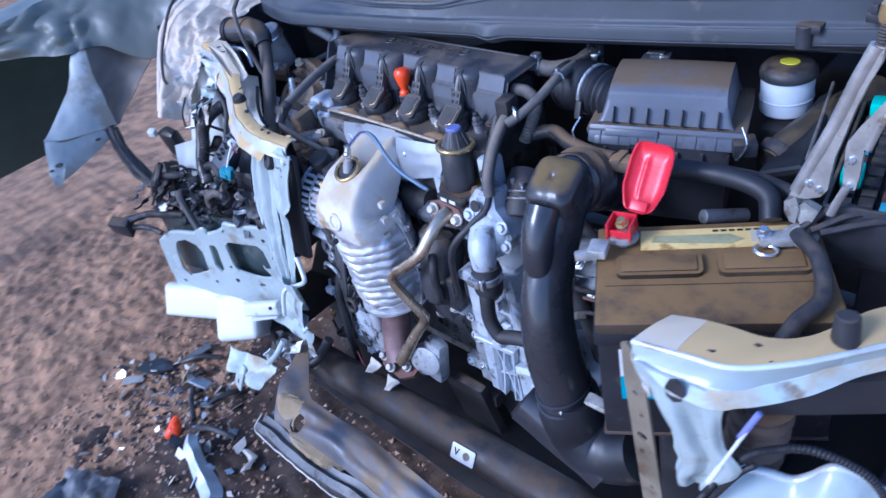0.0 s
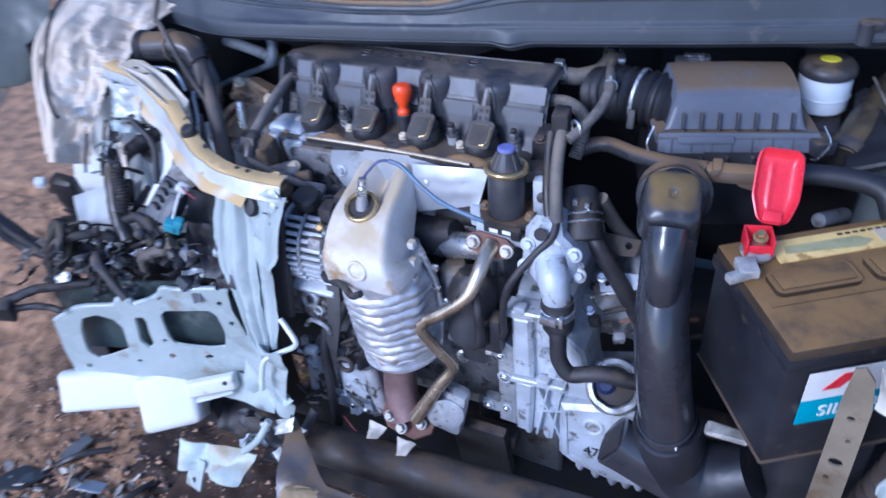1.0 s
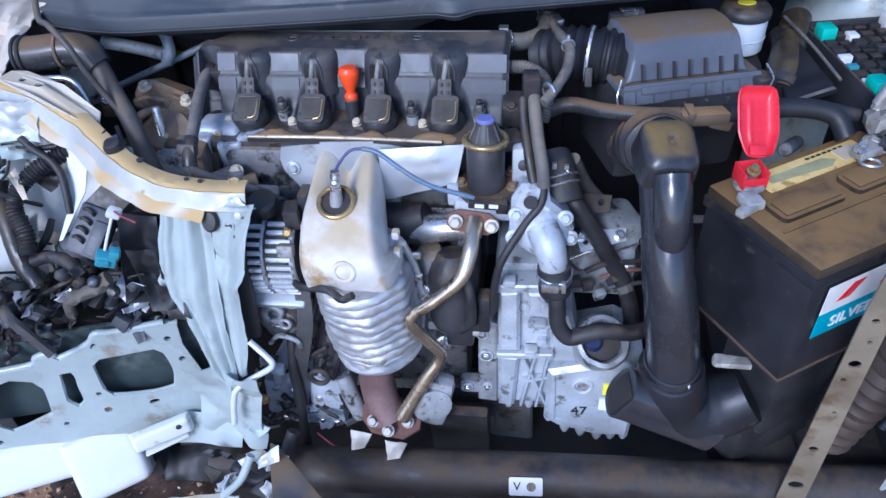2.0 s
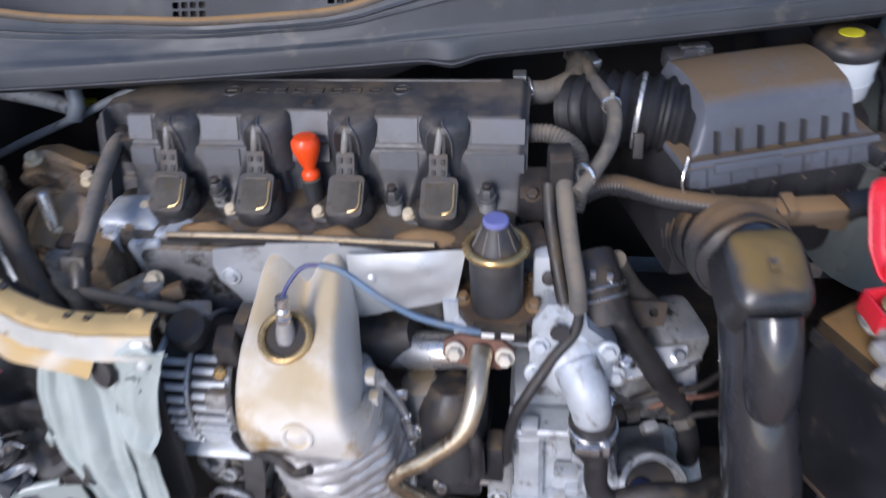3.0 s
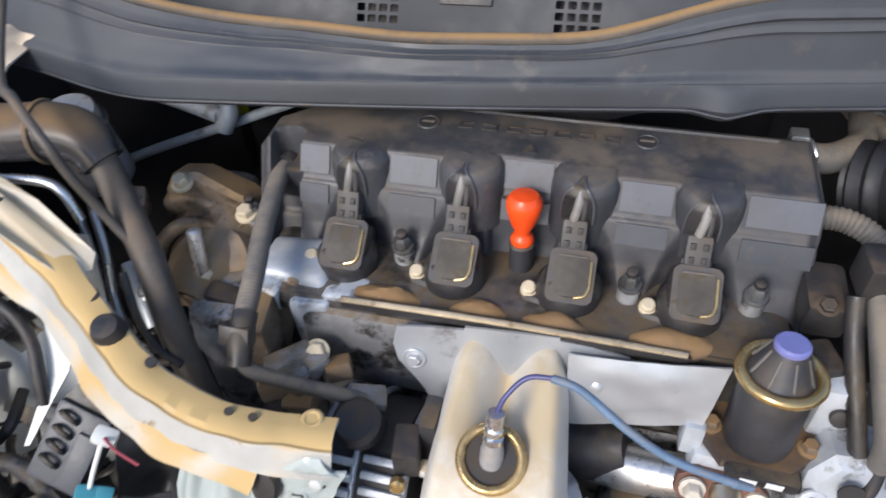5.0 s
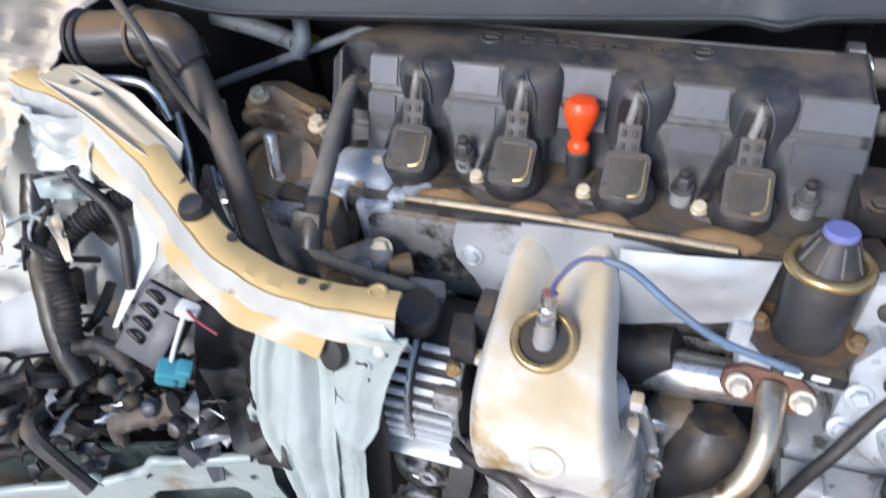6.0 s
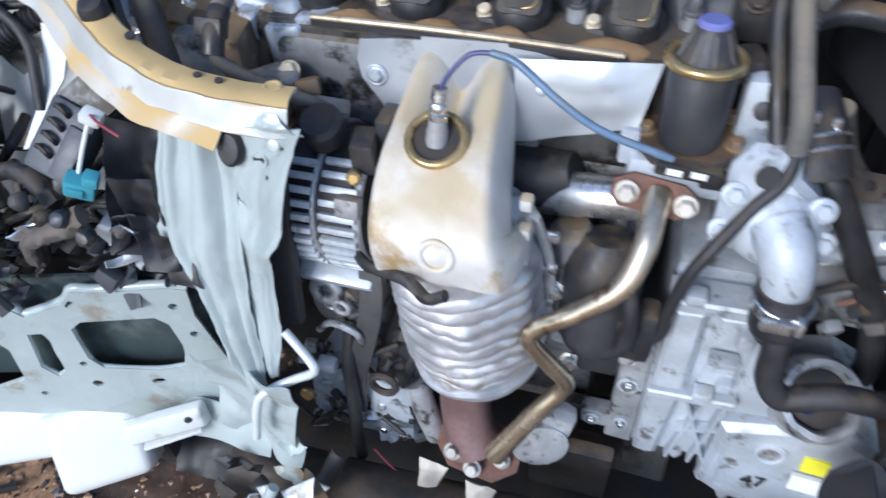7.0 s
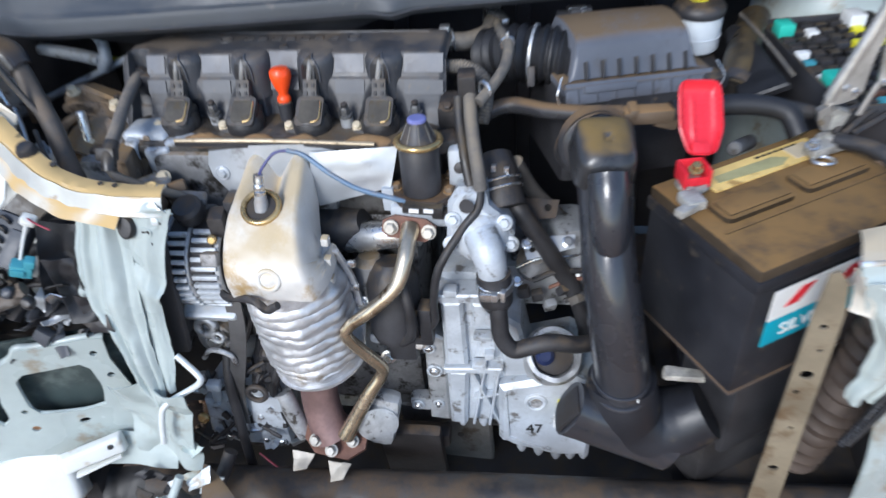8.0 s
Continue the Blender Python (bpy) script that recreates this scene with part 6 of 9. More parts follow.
def thermostat():
    t = thing("thermostat_housing", (0.34, -0.06, 0.70), "bright cast thermostat housing with hose elbow", "housing")
    Build().slab([(0.298, -0.058), (0.340, -0.068), (0.378, -0.052), (0.384, -0.030), (0.372, -0.010), (0.352, 0.006), (0.348, 0.030), (0.315, 0.030), (0.302, 0.010)], frame_of((0, -0.088, 0.785), (1, 0, 0), (0, 0.25, 1)), 0.05, 0.007).lathe((0.344, -0.092, 0.754), (0.05, -0.75, 0.65), [(0.036, -0.02), (0.036, 0.0), (0.031, 0.008), (0.022, 0.016), (0.010, 0.020)], 28).crumple(0.0012, 60, 2).build("body", "alu", t)
    Build().tube([(0.343, -0.100, 0.760, 0.022), (0.352, -0.119, 0.750, 0.021), (0.358, -0.127, 0.732, 0.019), (0.360, -0.128, 0.714, 0.018)], n=24).build("elbow", "alu", t)
    for p in ((0.306, -0.098, 0.742), (0.380, -0.098, 0.744), (0.309, -0.092, 0.775), (0.372, -0.092, 0.772)):
        Build().ring(p, (0.05, -0.9, 0.4), 0.0085, 0.0022, 18, 8).bolt(p, (0.05, -0.9, 0.4), 0.0065, 0.007).build("bolt", "alu", t)
    # dark disc on the housing, the hole's inner shade put into its colour
    Build().lathe((0.327, -0.0935, 0.797), (0, -0.97, 0.25), [(0.009, 0), (0.009, 0.0015)], 16).build("bore_shade", "dark", t)
    h = Build().tube([(0.360, -0.128, 0.722, 0.0215), (0.3615, -0.130, 0.704, 0.022), (0.363, -0.133, 0.680, 0.021), (0.364, -0.137, 0.668, 0.014)], n=22).build("hose_end", "rubber", t)
    Build().lathe((0.3612, -0.1290, 0.700), (0.03, -0.05, 1), [(0.0226, 0), (0.0236, 0.001), (0.0236, 0.012), (0.0226, 0.013)], 26).box((0.356, -0.154, 0.706), (0.022, 0.008, 0.012), 0.002).box((0.373, -0.152, 0.707), (0.006, 0.010, 0.016), 0.002).build("clamp", "steel", h)
    Build().tube([(0.364, -0.138, 0.690), (0.367, -0.146, 0.664), (0.370, -0.150, 0.634), (0.385, -0.151, 0.611), (0.408, -0.148, 0.616), (0.432, -0.145, 0.621), (0.468, -0.136, 0.610), (0.500, -0.115, 0.600)], 0.0115, 16).build("branch_hose", "rubber", t)
    # outlet hose stub with clip
    st = Build().tube([(0.352, 0.0, 0.805, 0.0255), (0.360, -0.022, 0.790, 0.0270), (0.371, -0.048, 0.762, 0.0270)], n=24).build("outlet_hose", "rubber", t, "black hose stub with wire clip")
    # hose mouth: a dark disc stands in for its shaded inside
    Build().lathe((0.3710, -0.0478, 0.7622), (0.27, -0.65, -0.70), [(0.0225, 0.0), (0.0225, 0.0012)], 22).build("bore_shade", "dark", st)
    Build().ring((0.3615, -0.025, 0.7865), (0.27, -0.65, -0.70), 0.0282, 0.0018, 26, 6).ring((0.3645, -0.032, 0.779), (0.27, -0.65, -0.70), 0.0282, 0.0018, 26, 6).box((0.356, -0.036, 0.812), (0.006, 0.006, 0.014), 0.001).box((0.372, -0.036, 0.810), (0.006, 0.006, 0.012), 0.001).build("wire_clip", "steel", st)
    Build().tube([(0.376, -0.020, 0.765), (0.391, -0.040, 0.748), (0.428, -0.042, 0.685), (0.464, -0.045, 0.618), (0.482, -0.045, 0.558), (0.487, -0.04, 0.52)], 0.0125, 14).build("heater_hose", "rubber", t)


thermostat()


def selector():
    """Shift linkage, brackets and wiring in the gap beside the gearbox."""
    t = thing("shift_linkage", (0.42, 0.0, 0.64), "grimy shift linkage with brackets and wiring on the gearbox", "linkage")
    Build().box((0.42, 0.03, 0.61), (0.13, 0.12, 0.08), 0.02).box((0.45, 0.02, 0.67), (0.06, 0.07, 0.06), 0.014, (0, 8, 20)).build("casting", "alu_mid", t)
    Build().lathe((0.408, -0.020, 0.645), (0.1, -0.5, 0.85), [(0.026, 0), (0.026, 0.014), (0.018, 0.020), (0.010, 0.028)], 22).build("selector_cap", "alu_dark", t)
    Build().plate([(-0.03, -0.012), (0.035, -0.010), (0.040, 0.008), (0.0, 0.014), (-0.032, 0.010)], [disc(0.026, 0, 0.004, 10), disc(-0.02, 0, 0.004, 10)], frame_of((0.425, -0.035, 0.690), (1, 0.25, 0.12), (0, 0.8, 0.6)), 0.003).build("lever", "flange", t, "bright steel lever", 30)
    Build().plate([(-0.035, -0.016), (0.03, -0.014), (0.036, 0.010), (-0.03, 0.016)], [disc(0.02, 0, 0.005, 10)], frame_of((0.405, -0.01, 0.735), (1, 0.2, -0.1), (0, 0.7, 0.7)), 0.003).build("cable_bracket", "iron", t, "", 30)
    for k in range(4):
        a = V(0.385 + 0.022 * k, -0.05 - 0.006 * (k % 2), 0.665 - 0.018 * k)
        Build().tube([tuple(a), tuple(a + V(0.03, 0.005, 0.012)), tuple(a + V(0.07, 0.02, 0.004)), tuple(a + V(0.10, 0.05, -0.01))], (0.0022, 0.004, 0.0028, 0.0035)[k], 8).build("cable", ("steel", "rubber", "rust", "rubber")[k], t)
    for p in ((0.398, -0.042, 0.700), (0.452, -0.030, 0.694), (0.442, -0.028, 0.660), (0.472, -0.03, 0.640), (0.385, -0.05, 0.640)):
        Build().bolt(p, (0.1, -0.6, 0.8), 0.006, 0.008).build("bolt", "steel", t)
    for k in range(5):
        Build().box((0.395 + 0.018 * k, -0.058 + 0.006 * (k % 2), 0.628 - 0.012 * (k % 3)), (0.016, 0.012, 0.018), 0.003, (10 * k, -15 + 9 * k, 12 * k)).build("connector", ("black", "plug", "alu_mid", "black", "grey_hose")[k], t)
    Build().tube([(0.380, 0.0, 0.80), (0.405, 0.02, 0.74), (0.44, 0.03, 0.69), (0.48, 0.03, 0.62), (0.49, 0.04, 0.56)], 0.011, 14).build("hose", "grey_hose", t, "brown dusty hose")


selector()


def alternator():
    a = thing("alternator", (-0.02, -0.11, 0.66), "silver alternator with slotted barrel", "alternator")
    o, R = V(-0.012, -0.100, 0.716), 0.066
    Build().lathe(o + V(-0.036, 0, 0), (1, -0.05, 0.04), [(0.050, 0), (0.060, 0.004), (0.061, 0.066), (0.052, 0.072)], 40).build("housing", "dark", a)
    cage = Build()
    for x in (-0.036, 0.036):
        cage.ring(o + V(x, 0, 0.0015 * x / 0.036), (1, -0.05, 0.04), R - 0.004, 0.004, 40, 8)
    cage.ring(o + V(-0.004, 0, 0), (1, -0.05, 0.04), R - 0.003, 0.003, 40, 8)
    cage = cage.build("slotted_barrel", "alu_mid", a, "slotted silver barrel")
    for xa, xb, shift in ((-0.034, -0.007, 0.0), (-0.001, 0.034, 4.0)):
        for k in range(13):
            th = radians(-62 + 10.2 * k + shift)
            p = o + V((xa + xb) / 2, -R * math.cos(th), R * math.sin(th))
            m = frame_of(p, (1, -0.05, 0.07), (0, math.sin(th), math.cos(th)))
            Build().box((0, 0, 0), (xb - xa, 0.0062, 0.007), 0.0018, m=m).build("slat", "alu", cage)
    Build().box(o + V(0.0, -0.052, -0.058), (0.074, 0.020, 0.018), 0.004, (30, 0, 0)).build("slat_bar", "alu", cage)
    Build().box(o + V(0.030, -0.062, 0.044), (0.022, 0.014, 0.018), 0.004, (-20, 0, 0)).build("lug", "alu_dark", a)
    Build().lathe((-0.020, -0.108, 0.786), (0, -0.4, 1), [(0.019, 0), (0.019, 0.018), (0.015, 0.023)], 22).build("terminal_cover", "iron", a, "dusty round terminal cover")
    Build().box((0.020, -0.12, 0.785), (0.02, 0.03, 0.03), 0.004, (0, 0, 10)).build("regulator", "iron", a)
    Build().box((0.034, -0.098, 0.785), (0.014, 0.03, 0.05), 0.004).build("terminal_block", "black", a)
    Build().lathe((0.018, -0.142, 0.776), (0.2, -1, 0.4), [(0.006, 0), (0.006, 0.006), (0.004, 0.008)], 12).build("bolt", "gold", a)
    Build().box((-0.025, -0.12, 0.640), (0.05, 0.04, 0.03), 0.006).ring((-0.030, -0.150, 0.628), (0, -1, 0.2), 0.012, 0.006, 22, 10).build("foot", "alu_mid", a)


alternator()


def pump_group():
    c = thing("air_con_compressor", (0.0, -0.13, 0.35), "grimy aluminium compressor with ports and bolts", "compressor")
    Build().lathe((-0.005, -0.07, 0.475), (-0.1, -1, 0.1), [(0.050, 0), (0.056, 0.01), (0.056, 0.07), (0.045, 0.085), (0.020, 0.09)], 32).box((-0.005, -0.11, 0.405), (0.10, 0.10, 0.06), 0.014).box((0.025, -0.145, 0.465), (0.055, 0.04, 0.075), 0.010, (0, 10, 0)).build("body", "alu", c)
    f = frame_of((0, -0.165, 0), (1, 0, 0), (0, 0.05, 1))
    for out, y, name in (([(-0.086, 0.395), (-0.040, 0.385), (-0.030, 0.425), (-0.036, 0.470), (-0.080, 0.468)], 0.010, "rear_case"), ([(-0.006, 0.372), (0.030, 0.362), (0.044, 0.400), (0.046, 0.500), (0.036, 0.512), (-0.006, 0.505)], 0.004, "front_case"), ([(-0.070, 0.370), (-0.016, 0.360), (-0.012, 0.440), (-0.030, 0.452), (-0.068, 0.430)], 0.0, "side_case"), ([(-0.050, 0.462), (-0.014, 0.458), (-0.014, 0.520), (-0.046, 0.524)], -0.012, "upper_case"), ([(0.000, 0.420), (0.022, 0.418), (0.024, 0.470), (0.002, 0.474)], 0.014, "valve_block")):
        Build().slab(out, f @ pose(0, 0, y), 0.05, 0.005).crumple(0.0025, 45, 4).build(name, "alu", c)
    for x, z, r, y in ((0.034, 0.490, 0.010, 0.004), (0.030, 0.388, 0.011, 0.004), (0.006, 0.392, 0.009, 0.004), (-0.056, 0.388, 0.011, 0.0), (-0.030, 0.430, 0.009, 0.0), (-0.032, 0.498, 0.010, -0.012), (0.012, 0.455, 0.007, 0.014)):
        boss = Build().lathe(f @ V(x, z, y - 0.002), (0, -1, 0.1), [(r, 0), (r, 0.008), (r * 0.85, 0.010), (r * 0.5, 0.0104)], 16).build("boss", "alu_mid", c)
        Build().bolt(f @ V(x, z, y + 0.008), (0, -1, 0.1), r * 0.55, 0.006).build("bolt", "steel", boss)
    Build().lathe((-0.078, -0.164, 0.447), (-0.1, -1, 0.2), [(0.007, 0), (0.0095, 0.002), (0.0095, 0.006), (0.007, 0.008), (0.004, 0.008)], 20).build("pressure_cap", "gold", c)
    Build().ring((0.027, -0.178, 0.526), (0, -1, 0.1), 0.013, 0.004, 22, 8).build("hose_ring", "iron", c)
    rnd = random.Random(31)
    for k in range(48):
        x, z = rnd.uniform(-0.085, 0.050), rnd.uniform(0.365, 0.545)
        p = f @ V(x, z, rnd.uniform(0.006, 0.020))
        if k % 3:
            Build().box(p, (rnd.uniform(0.008, 0.022), rnd.uniform(0.006, 0.012), rnd.uniform(0.006, 0.016)), 0.002, (rnd.uniform(-40, 40), rnd.uniform(-60, 60), rnd.uniform(-30, 30))).crumple(0.002, 60, k).build("casting_lump", ("alu", "alu_mid", "steel", "alu", "iron")[k % 5], c)
        else:
            Build().tube([tuple(p), tuple(p + V(rnd.uniform(-0.02, 0.02), -0.014, 0.012)), tuple(p + V(rnd.uniform(-0.03, 0.03), -0.004, rnd.uniform(0.02, 0.04)))], 0.0028, 8).build("lead", "rubber", c)
    for k in range(5):
        Build().box(f @ V(0.004 + 0.006 * (k % 2), 0.385 + 0.026 * k, 0.008), (0.034, 0.012, 0.005), 0.0016, (0, 8 - 3 * k, 0)).build("fin", "alu", c)
    Build().tube([(-0.010, -0.150, 0.590), (-0.012, -0.172, 0.540), (-0.012, -0.180, 0.480), (-0.016, -0.182, 0.420), (-0.022, -0.178, 0.350)], 0.0075, 12).build("dark_pipe", "rubber", c)
    Build().tube([(0.050, -0.150, 0.500), (0.062, -0.158, 0.455), (0.072, -0.160, 0.415)], 0.0135, 14).build("grey_stub", "alu_mid", c)
    Build().cyl((-0.04, -0.165, 0.53), (-0.052, -0.155, 0.48), 0.007).box((-0.035, -0.175, 0.535), (0.02, 0.014, 0.014), 0.003).build("port_cap", "alu", c)
    Build().box((0.02, -0.10, 0.34), (0.16, 0.03, 0.07), 0.006).build("foot_bracket", "iron", c)
    i = thing("idler_pulley", (-0.02, -0.13, 0.59), "worn steel idler pulley with bolt", "pulley")
    Build().lathe((-0.022, -0.13, 0.600), (-0.1, -1, 0.1), [(0.026, 0), (0.028, 0.002), (0.028, 0.018), (0.026, 0.02), (0.016, 0.022), (0.012, 0.018)], 28).build("wheel", "alu_dark", i)
    Build().bolt((-0.025, -0.150, 0.602), (-0.1, -1, 0.1), 0.009, 0.009).build("bolt", "steel", i)
    Build().box((-0.03, -0.11, 0.59), (0.03, 0.06, 0.03), 0.006).build("arm", "alu_dark", i)
    Build().ring((-0.012, -0.160, 0.618), (-0.1, -1, 0.1), 0.0075, 0.0025, 18, 8).build("lift_eye", "alu_mid", i)
    Build().sweep([(0.022, -0.150, 0.690), (0.022, -0.162, 0.640), (0.012, -0.166, 0.590), (-0.006, -0.170, 0.520), (-0.016, -0.172, 0.450)], [(-0.011, -0.0015), (0.011, -0.0015), (0.011, 0.0015), (-0.011, 0.0015)], 8, up=(0, -1, 0.1)).build("drive_belt", "plug", i, "dusty grey drive belt")
    Build().tube([(-0.038, -0.168, 0.585), (-0.020, -0.172, 0.606), (0.004, -0.172, 0.598), (0.006, -0.168, 0.575)], 0.0035, 8).build("wire_bracket", "alu_mid", i)
    w = thing("wiring_loom", (0.03, -0.12, 0.5), "black wiring loom hanging beside the converter", "wiring")
    for k in range(7):
        x = 0.012 + 0.007 * k
        Build().tube([(x + 0.014, -0.10 - 0.004 * (k % 3), 0.68), (x + 0.012 + 0.008 * math.sin(k), -0.125, 0.62), (x - 0.012 * math.cos(2 * k), -0.142, 0.56), (x - 0.008, -0.15 - 0.005 * (k % 2), 0.50), (x - 0.02 + 0.006 * k, -0.16, 0.43)], 0.004 + 0.0015 * (k % 3), 8).build("cable", "rubber", w)
    for k in range(6):
        Build().box((0.012 + 0.010 * k, -0.150, 0.555 - 0.024 * (k % 3) + 0.008 * k), (0.013, 0.012, 0.020), 0.004, (15 * k, 10 * k, 20)).build("connector", "black", w)
    Build().tube([(0.010, -0.150, 0.705), (0.028, -0.174, 0.710), (0.055, -0.192, 0.724), (0.079, -0.202, 0.732), (0.097, -0.210, 0.725), (0.113, -0.211, 0.734)], 0.0050, 10, 6, rough=0.3).build("burnt_strap", "rubber", w)
    Build().tube([(0.005, -0.19, 0.40), (0.03, -0.2, 0.385), (0.055, -0.205, 0.365)], 0.0015, 6).build("red_wire", "dull_red", w)


pump_group()

# ---- battery ----
BU, BV = V(0.849, 0.529, 0).normalized(), V(-0.529, 0.849, 0).normalized()
BF = V(0.630, -0.236, 0.83)


def bat(u, v, z=0.0):
    return BF + BU * u + BV * v + V(0, 0, z)


def battery():
    t = thing("car_battery", bat(0.122, 0.085, -0.20), "black car battery with dusty brown lid and worn labels", "battery")
    m = frame_of(bat(0, 0), BU, BV)
    L, W = 0.246, 0.170
    Build().box((L / 2, W / 2, -0.1025), (L, W, 0.165), 0.006, m=m, taper=1.0).box((L / 2, W / 2, -0.022), (L + 0.006, W + 0.006, 0.016), 0.003, m=m).build("case", "bat", t)
    Build().box((0.001, W / 2, -0.1835), (0.005, W, 0.004), 0.001, m=m).box((L / 2, 0.001, -0.1835), (L, 0.005, 0.004), 0.001, m=m).build("dusty_rim", "brownbeam", t, "dust along the lower rim")
    lid = Build().box((L / 2, W / 2, -0.010), (L + 0.002, W + 0.002, 0.020), 0.004, m=m).build("lid", "bat_top", t, "lid caked with brown dust")
    for u in (0.022, 0.132):
        Build().plate(rounded(u, 0.072, u + 0.094, 0.108, 0.008), (), m @ pose(0, 0, 0.006), 0.010).box((u + 0.047, 0.090, 0.0068), (0.082, 0.026, 0.002), 0.001, m=m).build("vent_cover", "bat_top", lid)
    Build().box((L / 2, 0.062, -0.0005), (L - 0.02, 0.003, 0.004), 0.001, m=m).build("lid_groove", "bat_top", lid)
    # yellowed strip label
    st = Build().plate(rounded(0.050, 0.122, 0.215, 0.158, 0.002), (), m @ pose(0, 0, 0.0022), 0.0016).build("strip_label", "strip", t, "yellowed strip label")
    Build().plate([(0.062, 0.134), (0.15, 0.127), (0.165, 0.135), (0.15, 0.145), (0.066, 0.146)], (), m @ pose(0, 0, 0.0030), 0.0008).build("label_swoosh", "olive", st)
    b = Build()
    for k in range(7):
        b.box((0.135 + 0.009 * k, 0.152, 0.0028), (0.006, 0.003, 0.0006), 0.0, m=m)
    b.build("print_bar", "ink", st)
    Build().plate(rounded(0.172, 0.128, 0.205, 0.152, 0.001), (), m @ pose(0, 0, 0.003), 0.0008).build("print_block", "cream", st)
    # front label
    mf = frame_of(bat(0.023, -0.0042, -0.115), BU, (0, 0, 1))
    lb = Build().plate([(0, 0.038), (0.15, 0.038), (0.15, 0.080), (0, 0.080)], (), mf, 0.0012).build("front_label", "paper", t, "white and teal front label")
    Build().plate([(0, 0.0), (0.15, 0.0), (0.15, 0.038), (0, 0.038)], (), mf, 0.0012).build("teal_band", "label_teal", lb)
    for fx in (0.018, 0.085):
        Build().plate([(fx, 0.052), (fx + 0.020, 0.074), (fx + 0.038, 0.074), (fx + 0.019, 0.052)], (), mf @ pose(0, 0, 0.0006), 0.0008).build("red_flash", "red", lb)
    letters("lettering", "SILVER", 0.024, mf @ pose(0.056, 0.017, 0.0006), "paper", lb)
    # posts and clamps
    for u, v in ((0.030, 0.140), (0.222, 0.128)):
        Build().lathe(bat(u, v, -0.002), (0, 0, 1), [(0.011, 0), (0.0095, 0.018), (0.008, 0.020)], 20).build("post", "lead", t)
    # hold-down tray under it
    tr = thing("battery_tray", bat(0.122, 0.085, -0.24), "black battery tray on the side member", "tray")
    Build().box((L / 2 + 0.01, W / 2 + 0.01, -0.1925), (L - 0.02, W - 0.02, 0.014), 0.004, m=m).box((L / 2, W / 2, -0.30), (0.12, 0.10, 0.18), 0.01, m=m).build("tray", "black", tr)
    Build().box((L / 2, W / 2, -0.42), (0.16, 0.08, 0.10), 0.01, m=m).build("tray_bracket", "iron", tr)
    Build().box((0.592, -0.185, 0.618), (0.050, 0.016, 0.012), 0.005, (0, 12, 10)).crumple(0.004, 60, 2).build("clip", "lead", tr)


battery()


def positive_clamp():
    t = thing("terminal_clamp", bat(0.03, 0.135, 0.0), "lead battery clamp with bright bolt and open red cover", "clamp")
    c = V(0.578, -0.112, 0.846)
    Build().ring(bat(0.030, 0.140, 0.010), (0, 0, 1), 0.014, 0.005, 22, 8).box(c + V(-0.004, -0.030, 0.0), (0.022, 0.026, 0.012), 0.003, (0, 0, 20)).box(c + V(-0.010, -0.045, -0.001), (0.028, 0.012, 0.010), 0.003, (0, 0, 40)).build("clamp", "lead", t, "corroded lead clamp")
    Build().bolt(c + V(0.004, 0.010, 0.012), (0, -0.3, 1), 0.006, 0.010).build("bolt", "gold", t)
    # red cover: box at the clamp and a lid folded up
    m = frame_of(c + V(0.003, 0.008, 0), (1, 0.25, 0), (-0.25, 1, 0)) @ Matrix.Scale(0.72, 4)
    b = Build()
    for x in (-0.019, 0.019):
        b.box((x, 0.004, 0.010), (0.0035, 0.040, 0.030), 0.0012, m=m)
    b.box((0, 0.023, 0.010), (0.040, 0.0035, 0.030), 0.0012, m=m).box((0, -0.010, 0.004), (0.040, 0.003, 0.014), 0.001, m=m).box((0, 0.010, -0.002), (0.038, 0.03, 0.003), 0.001, m=m)
    base = b.build("cover_base", "red", t, "red plastic terminal cover")
    foot, top = V(0.589, -0.080, 0.864), V(0.600, -0.024, 0.922)
    ml = frame_of(foot, (1, 0.18, -0.10), top - foot)
    h = (top - foot).length

    def lid(u, v):
        w = 0.0235 * (1 - abs((v - 0.52) / 0.53) ** 5) ** 0.33 * (0.82 + 0.18 * smooth(v, 0.1, 0.4))
        a = (u - 0.5) * 2
        edge = max(abs(a), abs(2 * v - 1))
        return ml @ V(w * a, h * v, 0.010 * edge ** 6 - 0.004 + 0.002 * math.exp(-((a + 0.25) / 0.12) ** 2) * smooth(v, 0.1, 0.3) * smooth(0.9 - v, 0, 0.2))
    Build().sheet(lid, 30, 34, 0.002).build("cover_lid", "red", t, "red lid standing open", 50)
    Build().box((0, 0.006, 0.002), (0.020, 0.014, 0.004), 0.001, m=ml).build("hinge", "red", t)


positive_clamp()


